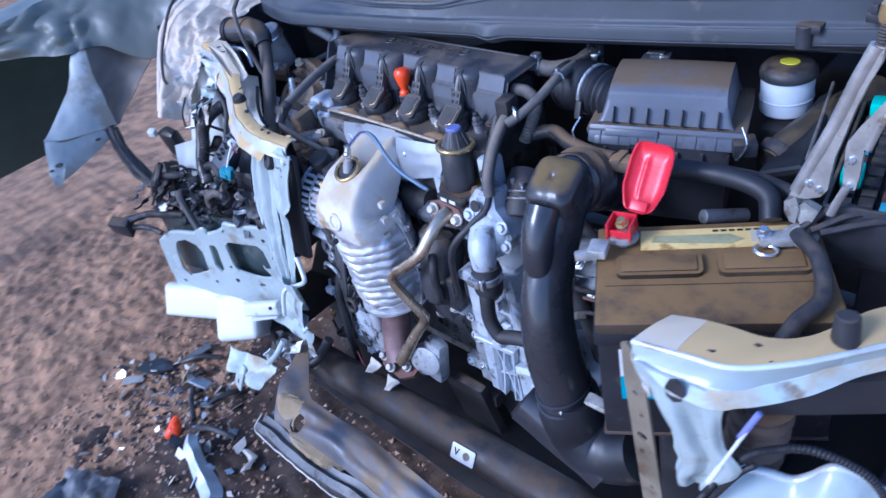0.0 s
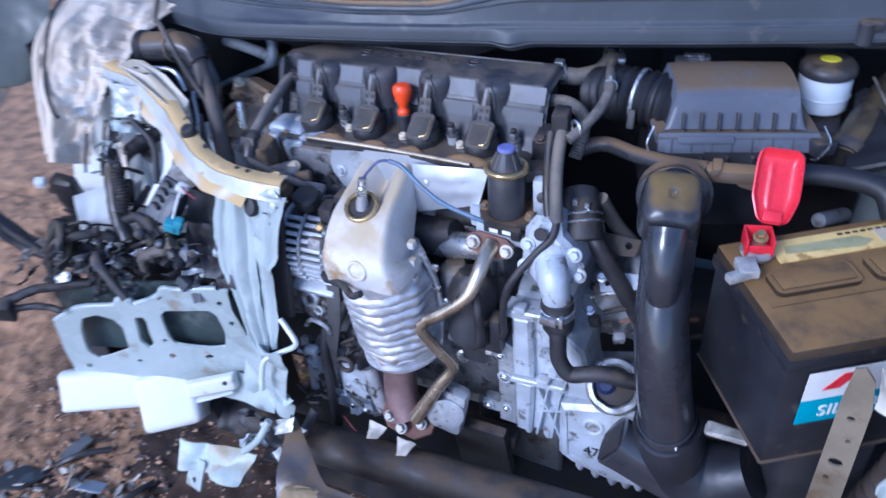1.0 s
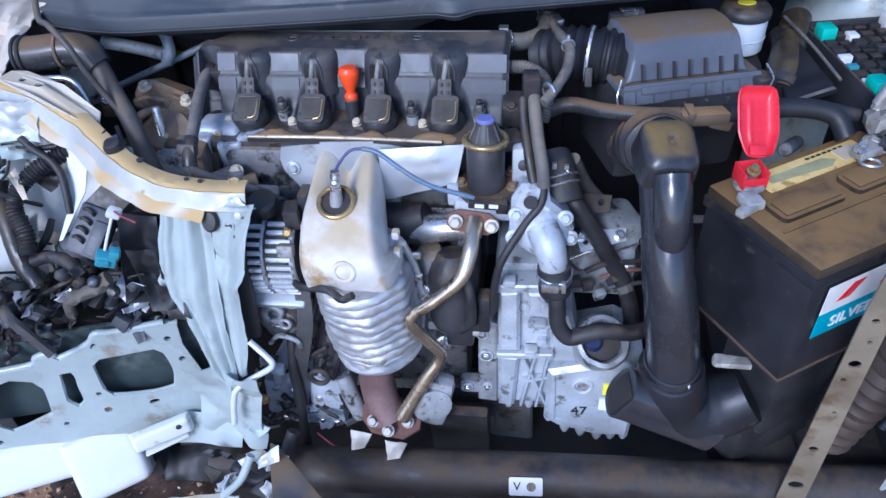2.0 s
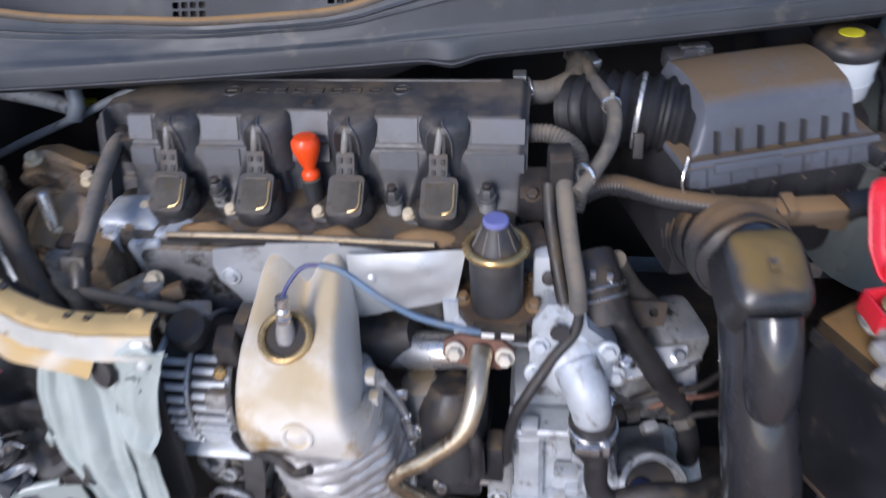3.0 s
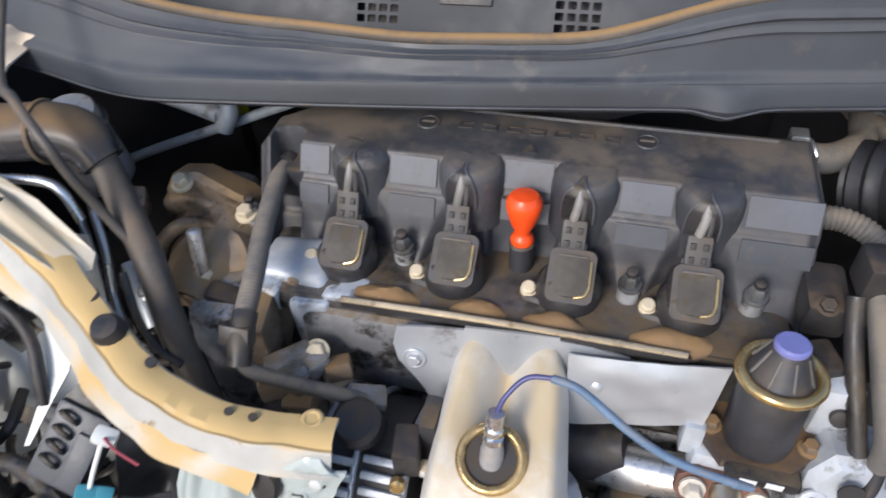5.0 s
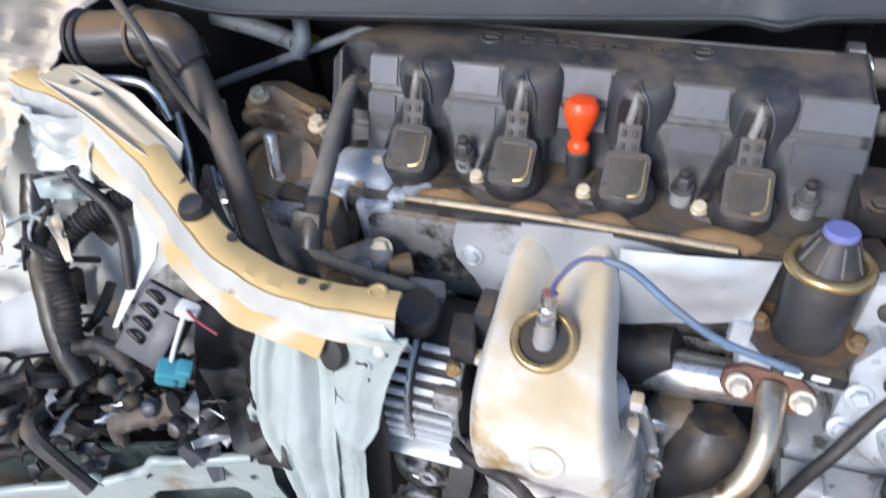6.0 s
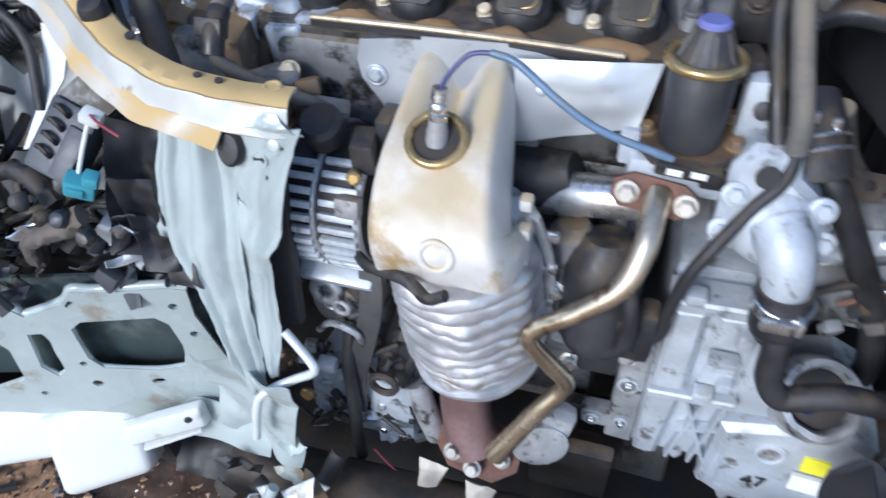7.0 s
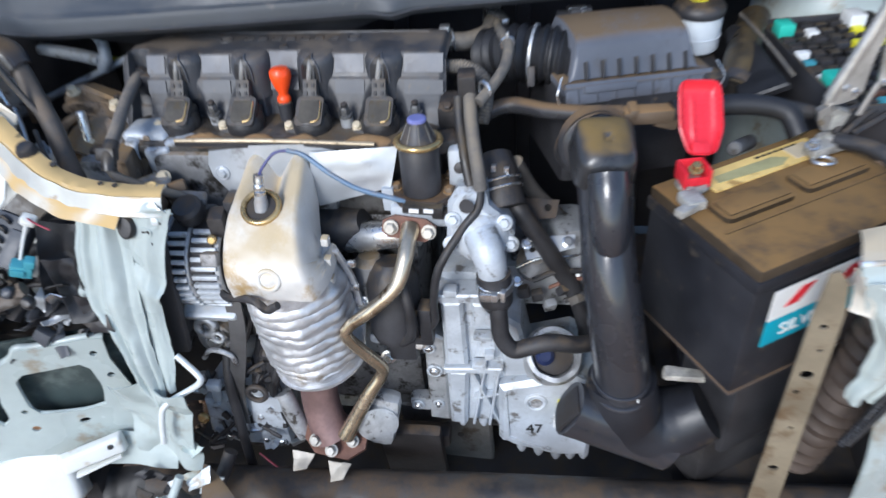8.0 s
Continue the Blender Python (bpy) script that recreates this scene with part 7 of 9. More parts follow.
def negative_clamp():
    t = thing("earth_clamp", bat(0.222, 0.128, 0.0), "worn battery earth clamp with black cable", "clamp")
    c = bat(0.222, 0.128, 0.010)
    Build().ring(c, (0, 0, 1), 0.014, 0.005, 22, 8).box(c + V(-0.018, -0.02, 0.002), (0.035, 0.018, 0.012), 0.003, (0, 0, 30)).build("clamp", "lead", t)
    Build().bolt(c + V(-0.03, -0.026, 0.008), (0, -0.2, 1), 0.006, 0.010).ring(c + V(-0.02, -0.042, 0.0), (0, 0.2, 1), 0.012, 0.002, 20, 6).build("bolt", "steel", t)
    Build().tube([tuple(c + V(0.0, -0.01, 0.008)), tuple(c + V(0.035, -0.045, 0.014)), tuple(c + V(0.058, -0.09, 0.004)), tuple(c + V(0.050, -0.135, 0.0)), tuple(c + V(0.045, -0.165, -0.03)), tuple(c + V(0.06, -0.18, -0.10))], 0.009, 12).build("cable", "rubber", t)
    for k in range(3):
        Build().tube([tuple(c + V(0.01 * k, 0.0, 0.01)), tuple(c + V(0.03 + 0.02 * k, 0.03, 0.03 - 0.004 * k)), tuple(c + V(0.09 + 0.02 * k, 0.05 + 0.02 * k, 0.0)), tuple(c + V(0.14 + 0.02 * k, 0.06 + 0.03 * k, -0.05))], 0.004, 8).build("wire", "rubber", t)


negative_clamp()


def pliers():
    t = thing("locking_pliers", (0.742, 0.0, 0.85), "worn steel locking pliers gripping the battery clamp", "pliers")
    m = frame_of((0.751, 0.0, 0.904), (1, 0, 0), (0, 0.06, 1))
    n = m.to_3x3() @ V(0, 0, 1)

    def bar(pts, r, flat, name, mat, parent, label=""):
        Build().tube([tuple(m @ V(x, y, z)) for x, y, z in pts], r, 16, 6, flat=flat, rough=0.08).build(name, mat, parent, label)
    body = Build().plate([(-0.019, -0.019), (-0.015, -0.008), (-0.009, 0.013), (-0.001, 0.035), (0.011, 0.075), (0.022, 0.121), (0.031, 0.143), (0.040, 0.161), (0.048, 0.161), (0.0465, 0.141), (0.039, 0.119), (0.0315, 0.091), (0.0265, 0.063), (0.021, 0.038), (0.0195, 0.015), (0.019, -0.002), (0.013, -0.012), (0.0, -0.018), (-0.010, -0.020)], (), m @ pose(0, 0, 0.004), 0.008)
    hd = body.build("handle", "tool", t, "long worn plated handle", 30)
    bar([(-0.0130, -0.0129, 0), (0.0005, 0.0277, 0), (0.0150, 0.0712, 0), (0.0295, 0.124, 0), (0.0405, 0.157, 0)], 0.0072, 1.0, "rounded_back", "tool", hd)
    Build().plate([(-0.0225, -0.027), (-0.011, -0.018), (-0.006, -0.032), (-0.008, -0.052), (-0.014, -0.051), (-0.021, -0.040)], (), m @ pose(0, 0, 0.006), 0.012).build("jaw", "tool", t, "", 30)
    Build().plate([(-0.012, -0.034), (-0.002, -0.024), (0.013, -0.031), (0.009, -0.0475), (-0.004, -0.0526)], (), m @ pose(0, 0, 0.003), 0.010).crumple(0.002, 80, 1).build("tooth", "lead", t, "", 30)
    bar([(0.024, -0.034, -0.002), (0.030, -0.012, -0.002), (0.036, 0.006, -0.002)], 0.0050, 0.7, "link", "tool", t)
    lv = Build().plate([(0.0325, 0.0085), (0.0293, 0.044), (0.030, 0.057), (0.039, 0.076), (0.053, 0.100), (0.067, 0.124), (0.081, 0.144), (0.085, 0.135), (0.063, 0.096), (0.051, 0.070), (0.046, 0.052), (0.0464, 0.022), (0.0446, 0.005), (0.0365, 0.003)], (), m @ pose(0, 0, 0.0035), 0.006).build("lever", "tool", t, "", 30)
    bar([(0.048, 0.052, 0.0), (0.056, 0.082, 0), (0.070, 0.112, 0), (0.084, 0.140, 0)], 0.0045, 1.0, "rounded_back", "tool", lv)
    Build().tube([tuple(m @ V(0.0435, 0.158, 0)), tuple(m @ V(0.045, 0.180, 0))], 0.0060, 14, 4, 0.0006, 0.003).build("adjuster_screw", "iron", hd)
    Build().lathe(m @ V(0.045, 0.179, 0), m.to_3x3() @ V(0.08, 1, 0), [(0.008, 0), (0.0095, 0.004), (0.0095, 0.016), (0.007, 0.019)], 16).build("adjuster_knob", "gold", hd)
    for x, y in ((0.0, 0.0013), (0.0105, -0.0036), (0.0367, 0.0381), (0.0381, 0.0082)):
        Build().lathe(m @ V(x, y, 0.004), n, [(0.0042, 0), (0.0042, 0.002), (0.0026, 0.0045)], 14).build("rivet", "steel", t)


pliers()


# ---- intake ----
def air_box():
    t = thing("air_filter_box", (0.54, 0.13, 0.75), "ribbed grey plastic air filter box with dusty lid", "filter box")
    e1 = V(0.943, 0.333, -0.05)
    o = V(0.443, 0.033, 0.884)
    m = frame_of(o, e1, (-0.333, 0.943, 0))
    L, W = 0.190, 0.150

    def lid(u, v):
        # front slope, rounded shoulder, top, and a fall at the back
        if v < 0.30:
            t_ = v / 0.30
            y, z = 0.020 + 0.016 * t_, 0.002 + 0.036 * t_
        elif v < 0.45:
            t_ = (v - 0.3) / 0.15
            y, z = 0.036 + 0.018 * t_, 0.038 + 0.009 * (1 - (1 - t_) ** 2)
        elif v < 0.85:
            t_ = (v - 0.45) / 0.4
            y, z = 0.054 + 0.066 * t_, 0.047 + 0.004 * math.sin(math.pi * t_)
        else:
            t_ = (v - 0.85) / 0.15
            y, z = 0.120 + 0.014 * t_, 0.047 - 0.038 * t_ ** 1.5
        inset = 0.006 + 0.005 * smooth(z, 0.0, 0.045)
        x = inset + (L - 2 * inset) * u + 0.004
        e = min(u, 1 - u)
        z += 0.003 * math.sin(math.pi * u) * smooth(v, 0.3, 0.5) * smooth(0.9 - v, 0, 0.1)
        return m @ V(x, y, z * (0.06 + 0.94 * smooth(e, 0.0, 0.045) ** 0.7))
    lid_ob = Build().sheet(lid, 40, 40, 0.003).build("lid", "lid", t, "grey lid with brown dust on top", 50)
    for k in range(7):
        Build().box((0.032 + 0.0225 * k, 0.0225, 0.012), (0.0024, 0.012, 0.022), 0.0008, (-24, 0, 0), m=m).build("rib", "black", lid_ob)
    Build().box((L / 2 + 0.006, 0.075, -0.006), (L + 0.016, 0.14, 0.010), 0.003, m=m).box((L / 2 + 0.006, 0.008, -0.010), (L + 0.010, 0.010, 0.026), 0.003, (-25, 0, 0), m=m).box((0.060, 0.0035, -0.004), (0.07, 0.004, 0.010), 0.0015, (-25, 0, 0), m=m).box((0.035, 0.0015, -0.016), (0.05, 0.004, 0.012), 0.0015, (-25, 0, 0), m=m).build("flange_rim", "lid", t)
    for k in range(8):
        Build().box((0.018 + 0.025 * k, 0.0035, -0.012), (0.0025, 0.006, 0.018), 0.0008, (-25, 0, 0), m=m).build("flange_rib", "facet_low", t)
    Build().box((L / 2, 0.075, -0.075), (L - 0.005, W, 0.13), 0.012, m=m).build("lower_box", "black", t)
    for k in range(6):
        Build().box((0.025 + 0.032 * k, 0.0, -0.040), (0.004, 0.012, 0.03), 0.001, m=m).build("lower_rib", "black", t)
    for x in (-0.008, L + 0.008):
        Build().tube([tuple(m @ V(x, 0.0, 0.018)), tuple(m @ V(x + (0.008 if x > 0 else -0.008), -0.012, 0.0)), tuple(m @ V(x, -0.010, -0.022)), tuple(m @ V(x * 0.98, 0.0, -0.03))], 0.0013, 8).build("wire_clip", "steel", t)
    Build().box((L + 0.012, 0.006, -0.012), (0.030, 0.03, 0.02), 0.004, (0, 0, 15), m=m).build("lug", "black", t)
    # flow sensor behind the lid and the neck with its clamp
    Build().box((0.453, 0.205, 0.906), (0.046, 0.026, 0.020), 0.004, (0, 0, 12)).box((0.462, 0.200, 0.918), (0.030, 0.016, 0.010), 0.002, (0, 0, 12)).build("flow_sensor", "facet_low", t)
    Build().box((0.470, 0.192, 0.919), (0.014, 0.004, 0.006), 0.001, (0, 0, 12)).box((0.456, 0.196, 0.925), (0.026, 0.010, 0.003), 0.001, (0, 0, 12)).build("sensor_latch", "steel", t)
    Build().box((0.458, 0.175, 0.890), (0.05, 0.05, 0.03), 0.006, (0, 0, 12)).build("sensor_neck", "black", t)
    Build().tube([(0.452, 0.112, 0.890), (0.425, 0.117, 0.892), (0.398, 0.122, 0.893), (0.365, 0.132, 0.888), (0.335, 0.148, 0.876)], 0.036, 26, 8, 0.003, 0.013).build("neck_hose", "black_rubber", t)
    Build().lathe((0.4005, 0.1215, 0.893), (1, -0.19, -0.03), [(0.0380, -0.0026), (0.0388, -0.002), (0.0388, 0.002), (0.0380, 0.0026)], 30).build("neck_clamp", "alu_mid", t)
    Build().box((0.398, 0.080, 0.880), (0.010, 0.010, 0.026), 0.002, (-20, 0, 0)).build("clamp_screw", "iron", t)


air_box()


def reservoir():
    t = thing("brake_reservoir", (0.632, 0.222, 0.84), "milky brake fluid reservoir with black cap", "reservoir")
    Build().lathe((0.627, 0.240, 0.845), (0, 0, 1), [(0.030, 0), (0.034, 0.004), (0.034, 0.050), (0.031, 0.056)], 34).build("tank", "tank", t)
    Build().ring((0.627, 0.240, 0.868), (0, 0, 1), 0.0342, 0.0012, 34, 6).build("seam", "tank", t)
    Build().lathe((0.627, 0.240, 0.898), (0, 0, 1), [(0.036, 0), (0.0365, 0.004), (0.036, 0.010), (0.031, 0.016), (0.028, 0.017)], 34).build("cap", "black", t)
    Build().plate(disc(0, 0, 0.010, 20, 1.3), (), pose(0.627, 0.242, 0.9162), 0.001).build("cap_label", "yellow", t, "yellow cap label")
    Build().box((0.634, 0.235, 0.80), (0.05, 0.09, 0.08), 0.012).cyl((0.634, 0.235, 0.80), (0.634, 0.55, 0.80), 0.03).build("master_cylinder", "dark", t)


reservoir()


def intake_duct():
    t = thing("intake_duct", (0.50, -0.15, 0.45), "glossy black moulded intake duct with oily dust on its knee", "duct")
    Build().tube([(0.466, 0.085, 0.765, 0.035), (0.472, 0.045, 0.795, 0.038), (0.477, 0.005, 0.826, 0.040), (0.479, -0.045, 0.856, 0.0415), (0.480, -0.060, 0.861, 0.038), (0.481, -0.072, 0.863, 0.030)], n=30, per=10, wave=0.0032, pitch=0.0145).build("bellows", "pipe_dust", t, "black ribbed bellows")
    b = Build().tube([(0.477, -0.035, 0.850, 0.039), (0.481, -0.062, 0.860, 0.041), (0.485, -0.090, 0.850, 0.039), (0.488, -0.109, 0.823, 0.0375), (0.491, -0.130, 0.792, 0.0370), (0.495, -0.153, 0.755, 0.0385), (0.503, -0.170, 0.712, 0.0395), (0.511, -0.178, 0.665, 0.0405), (0.519, -0.178, 0.62, 0.0410), (0.522, -0.175, 0.585, 0.0410)], n=36, per=10)
    axis_z, axis_x = [0.585, 0.62, 0.665, 0.712, 0.755, 0.792, 0.823, 0.850], [0.522, 0.519, 0.511, 0.503, 0.495, 0.491, 0.488, 0.485]

    def narrowed(b):
        # oval in section, narrower across the car
        b.v = [(cx + (x - cx) * 0.82, y, z) for x, y, z in b.v for cx in (float(np.interp(z, axis_z, axis_x)),)]
        return b
    narrowed(b).build("pipe", "duct", t)
    # squared knee cap with a bright front edge, and the nose under it
    m = frame_of((0.4835, -0.095, 0.8830), (1, 0.16, -0.05), (-0.1, 0.86, 0.38)) @ Matrix.Scale(0.93, 4)

    def cap(u, v):
        a = 2 * math.pi * u
        ca, sa = math.cos(a), math.sin(a)
        k = (abs(ca) ** 4.5 + abs(sa) ** 4.5) ** (-1 / 4.5)
        top = min(1.0, v / 0.45)
        side = max(0.0, (v - 0.45) / 0.55)
        r = top ** 0.8 * (1 + 0.10 * side)
        x, y = 0.0315 * k * ca * r, 0.0345 * k * sa * r
        dome = 0.010 * (1 - top ** 3.2)
        return m @ V(x, y - 0.004 * side, 0.006 + dome - 0.034 * side ** 1.3 + 0.0012 * noise.noise(V(x, y, 0) * 70))
    Build().sheet(cap, 48, 22, 0.003).build("knee", "knee", t, "knee capped with brown dust", 60)
    Build().tube([(0.4860, -0.126, 0.868, 0.0215), (0.488, -0.142, 0.848, 0.0215), (0.4905, -0.155, 0.818, 0.021), (0.493, -0.158, 0.788, 0.017), (0.495, -0.155, 0.768, 0.010)], n=20, per=8).build("front_bulge", "duct", t)
    narrowed(Build().ring((0.520, -0.1768, 0.606), (0.05, 0.03, -1), 0.0425, 0.0022, 36, 8)).build("collar", "duct", t)
    narrowed(Build().ring((0.5215, -0.1752, 0.585), (0.05, 0.03, -1), 0.0430, 0.003, 36, 8)).build("collar", "duct", t)
    Build().box((0.538, -0.210, 0.592), (0.004, 0.004, 0.012), 0.001).build("pale_tick", "paper", t)
    # resonator boot below
    Build().tube([(0.522, -0.172, 0.592, 0.043), (0.525, -0.174, 0.560, 0.047), (0.535, -0.172, 0.522, 0.050), (0.565, -0.170, 0.502, 0.050), (0.60, -0.168, 0.508, 0.046), (0.635, -0.165, 0.53, 0.040)], n=28, per=8).build("boot", "bat", t, "dull black rubber boot")

    Build().sweep([(0.458, -0.194, 0.552), (0.50, -0.192, 0.530), (0.55, -0.190, 0.503), (0.590, -0.188, 0.480)], [(a_ * 0.9, b_) for a_, b_ in rounded(-0.034, -0.036, 0.034, 0.036, 0.030, 8)], 8).crumple(0.002, 18, 4).build("scoop", "duct", t)
    Build().box((0.4570, -0.194, 0.5525), (0.004, 0.044, 0.050), 0.0015, (0, 30, 0)).build("scoop_mouth", "dark", t)
    # far inlet trunk
    Build().tube([(0.660, 0.118, 0.838, 0.022), (0.672, 0.150, 0.850, 0.024), (0.692, 0.215, 0.858, 0.025), (0.72, 0.30, 0.86, 0.025)], n=24, flat=0.9).build("inlet_trunk", "oily", t, "oily brown inlet trunk")
    Build().tube([(0.661, 0.120, 0.839, 0.025), (0.666, 0.133, 0.844, 0.027)], n=24).build("trunk_cuff", "black", t)
    Build().slab([(0.0, 0.0), (0.062, -0.010), (0.052, 0.150), (0.040, 0.172), (0.026, 0.165)], frame_of((0.660, 0.078, 0.845), (0.88, 0.05, 0.48), (0.06, 0.98, 0.16)), 0.010, 0.003).build("side_panel", "black_rubber", t, "black wedge-shaped guard")
    Build().tube([(0.719, 0.075, 0.882), (0.703, 0.155, 0.890), (0.684, 0.242, 0.894)], 0.0022, 8).build("guard_edge", "grey_hose", t)


intake_duct()


def harness():
    t = thing("engine_harness", (0.45, 0.02, 0.85), "black corrugated engine harness with dusty brown joint", "wiring")
    Build().tube([(0.335, 0.030, 0.850), (0.372, 0.046, 0.857), (0.42, 0.022, 0.862), (0.47, 0.002, 0.869), (0.51, -0.004, 0.873)], 0.0105, 16, 8, 0.0002, 0.004).build("conduit", "pipe_dust", t)
    Build().box((0.538, -0.004, 0.872), (0.064, 0.024, 0.018), 0.006, (0, 0, 8)).box((0.520, -0.006, 0.878), (0.012, 0.028, 0.014), 0.004, (0, 0, 8)).box((0.560, 0.0, 0.866), (0.030, 0.020, 0.022), 0.005, (0, 10, 8)).crumple(0.002, 50, 3).build("joint", "mudcover", t)
    Build().tube([(0.565, 0.0, 0.874), (0.61, 0.015, 0.872), (0.66, 0.02, 0.872), (0.70, 0.015, 0.865), (0.715, -0.005, 0.845)], 0.0125, 18, 8).build("conduit", "black_rubber", t)
    Build().tube([(0.57, 0.0, 0.866), (0.62, 0.035, 0.862), (0.68, 0.045, 0.86), (0.74, 0.04, 0.85)], 0.009, 12).build("cable", "rubber", t)
    # grey cylinder added for a highlight on a dark part
    Build().cyl((0.640, -0.02, 0.835), (0.672, 0.03, 0.815), 0.009).build("sleeve", "iron_pale", t)
    # dusty clamp block and post hoses beside the rocker cover
    h = thing("breather_hose", (0.33, 0.0, 0.84), "dusty grey breather hoses with wire clips", "hose")
    Build().box((0.322, 0.012, 0.905), (0.022, 0.030, 0.030), 0.004, (0, 0, 5)).build("clip_block", "iron", h)
    Build().tube([(0.326, 0.006, 0.895), (0.328, -0.016, 0.884), (0.333, -0.045, 0.862), (0.340, -0.070, 0.835), (0.343, -0.076, 0.81)], 0.0085, 14).build("grey_hose", "grey_hose", h)
    Build().tube([(0.343, -0.074, 0.815), (0.340, -0.086, 0.79), (0.322, -0.100, 0.768), (0.300, -0.122, 0.740), (0.288, -0.128, 0.71), (0.281, -0.126, 0.66), (0.280, -0.125, 0.630), (0.262, -0.124, 0.610)], 0.0055, 12).build("thin_lower_hose", "rubber", h)
    Build().tube([(0.312, 0.0, 0.893), (0.315, -0.02, 0.87), (0.322, -0.05, 0.84), (0.33, -0.07, 0.81)], 0.0065, 12).build("inner_hose", "coil", h)
    Build().tube([(0.345, 0.212, 0.906), (0.352, 0.150, 0.916), (0.3655, 0.090, 0.926), (0.3705, 0.060, 0.927), (0.366, 0.030, 0.916), (0.350, 0.004, 0.900), (0.338, -0.012, 0.892)], 0.0070, 14).build("thin_hose", "grey_hose", h)
    Build().ring((0.344, 0.002, 0.9015), (0.7, 0.8, 0), 0.0095, 0.0025, 18, 6).build("wire_clip", "steel", h)
    Build().ring((0.3680, 0.078, 0.9265), (0.1, -0.9, 0), 0.0080, 0.0018, 18, 6).box((0.368, 0.078, 0.936), (0.004, 0.006, 0.010), 0.001).build("wire_clip", "steel", h)
    Build().tube([(0.285, 0.135, 0.905), (0.31, 0.142, 0.902), (0.335, 0.165, 0.903), (0.341, 0.198, 0.906)], 0.0125, 16).build("elbow_hose", "grey_hose", h)
    Build().box((0.280, 0.140, 0.918), (0.014, 0.014, 0.014), 0.002).box((0.285, 0.13, 0.909), (0.02, 0.02, 0.008), 0.002).ring((0.290, 0.137, 0.905), (1, 0.3, 0), 0.014, 0.0015, 18, 6).build("spring_clip", "steel", h)
    Build().box((0.343, 0.208, 0.906), (0.026, 0.034, 0.026), 0.006, (10, 10, 30), seg=3).box((0.340, 0.222, 0.915), (0.022, 0.02, 0.022), 0.005, (40, 0, 10), seg=3).box((0.352, 0.190, 0.910), (0.014, 0.024, 0.016), 0.004, (0, 20, 20), seg=3).crumple(0.006, 70, 3).build("foil_wrap", "steel", h, "crumpled silver foil wrap")
    Build().tube([(0.288, 0.072, 0.898), (0.315, 0.070, 0.898), (0.338, 0.058, 0.888), (0.343, 0.035, 0.868), (0.338, 0.02, 0.845)], 0.0090, 14, 8, 0.0006, 0.004).build("side_hose", "grey_hose", h)
    Build().box((0.30, 0.02, 0.865), (0.03, 0.05, 0.03), 0.006).bolt((0.298, 0.0, 0.878), (0, -0.3, 1), 0.006, 0.006).box((0.295, -0.025, 0.845), (0.034, 0.03, 0.018), 0.004, (0, 0, 20)).build("sensor_block", "iron", h)


harness()


def fuse_box():
    t = thing("fuse_box", (0.86, 0.12, 0.75), "open black fuse box with coloured relays", "fuse box")
    m = frame_of((0.764, 0.012, 0.868), (0.985, 0.17, 0), (-0.17, 0.985, 0))
    L, W = 0.16, 0.26
    b = Build().box((L / 2, W / 2, -0.05), (L - 0.01, W - 0.01, 0.06), 0.004, m=m)
    for x, y, sx, sy in ((0, W / 2, 0.004, W), (L, W / 2, 0.004, W), (L / 2, 0, L, 0.004), (L / 2, W, L, 0.004)):
        b.box((x, y, -0.03), (sx, sy, 0.07), 0.001, m=m)
    tray = b.build("tray", "black", t)
    rnd = random.Random(9)
    cols = ["coil", "coil", "dark", "coil", "coil", "black", "dark", "coil", "coil", "dark", "coil", "rust", "paper", "dark", "yellow", "coil", "teal", "coil"]
    for i in range(7):
        for j in range(11):
            if (i, j) in ((0, 9), (0, 2), (5, 10)):
                continue
            Build().box((0.016 + 0.0215 * i, 0.018 + 0.0225 * j, -0.010 + 0.004 * rnd.random()), (0.014 + 0.004 * rnd.random(), 0.010 + 0.008 * rnd.random(), 0.020), 0.0015, m=m).build("fuse", rnd.choice(cols), tray)
    for x, y in ((0.020, 0.225), (0.016, 0.065)):
        Build().box((x, y, 0.004), (0.022, 0.026, 0.022), 0.003, m=m).build("relay", "green_cap", tray, "green relay")
    Build().box((0.125, 0.24, 0.004), (0.024, 0.03, 0.022), 0.003, m=m).build("relay", "paper", tray)
    Build().box((L / 2, W / 2, -0.16), (0.08, 0.10, 0.17), 0.01, m=m).build("stand", "dark", t)


fuse_box()

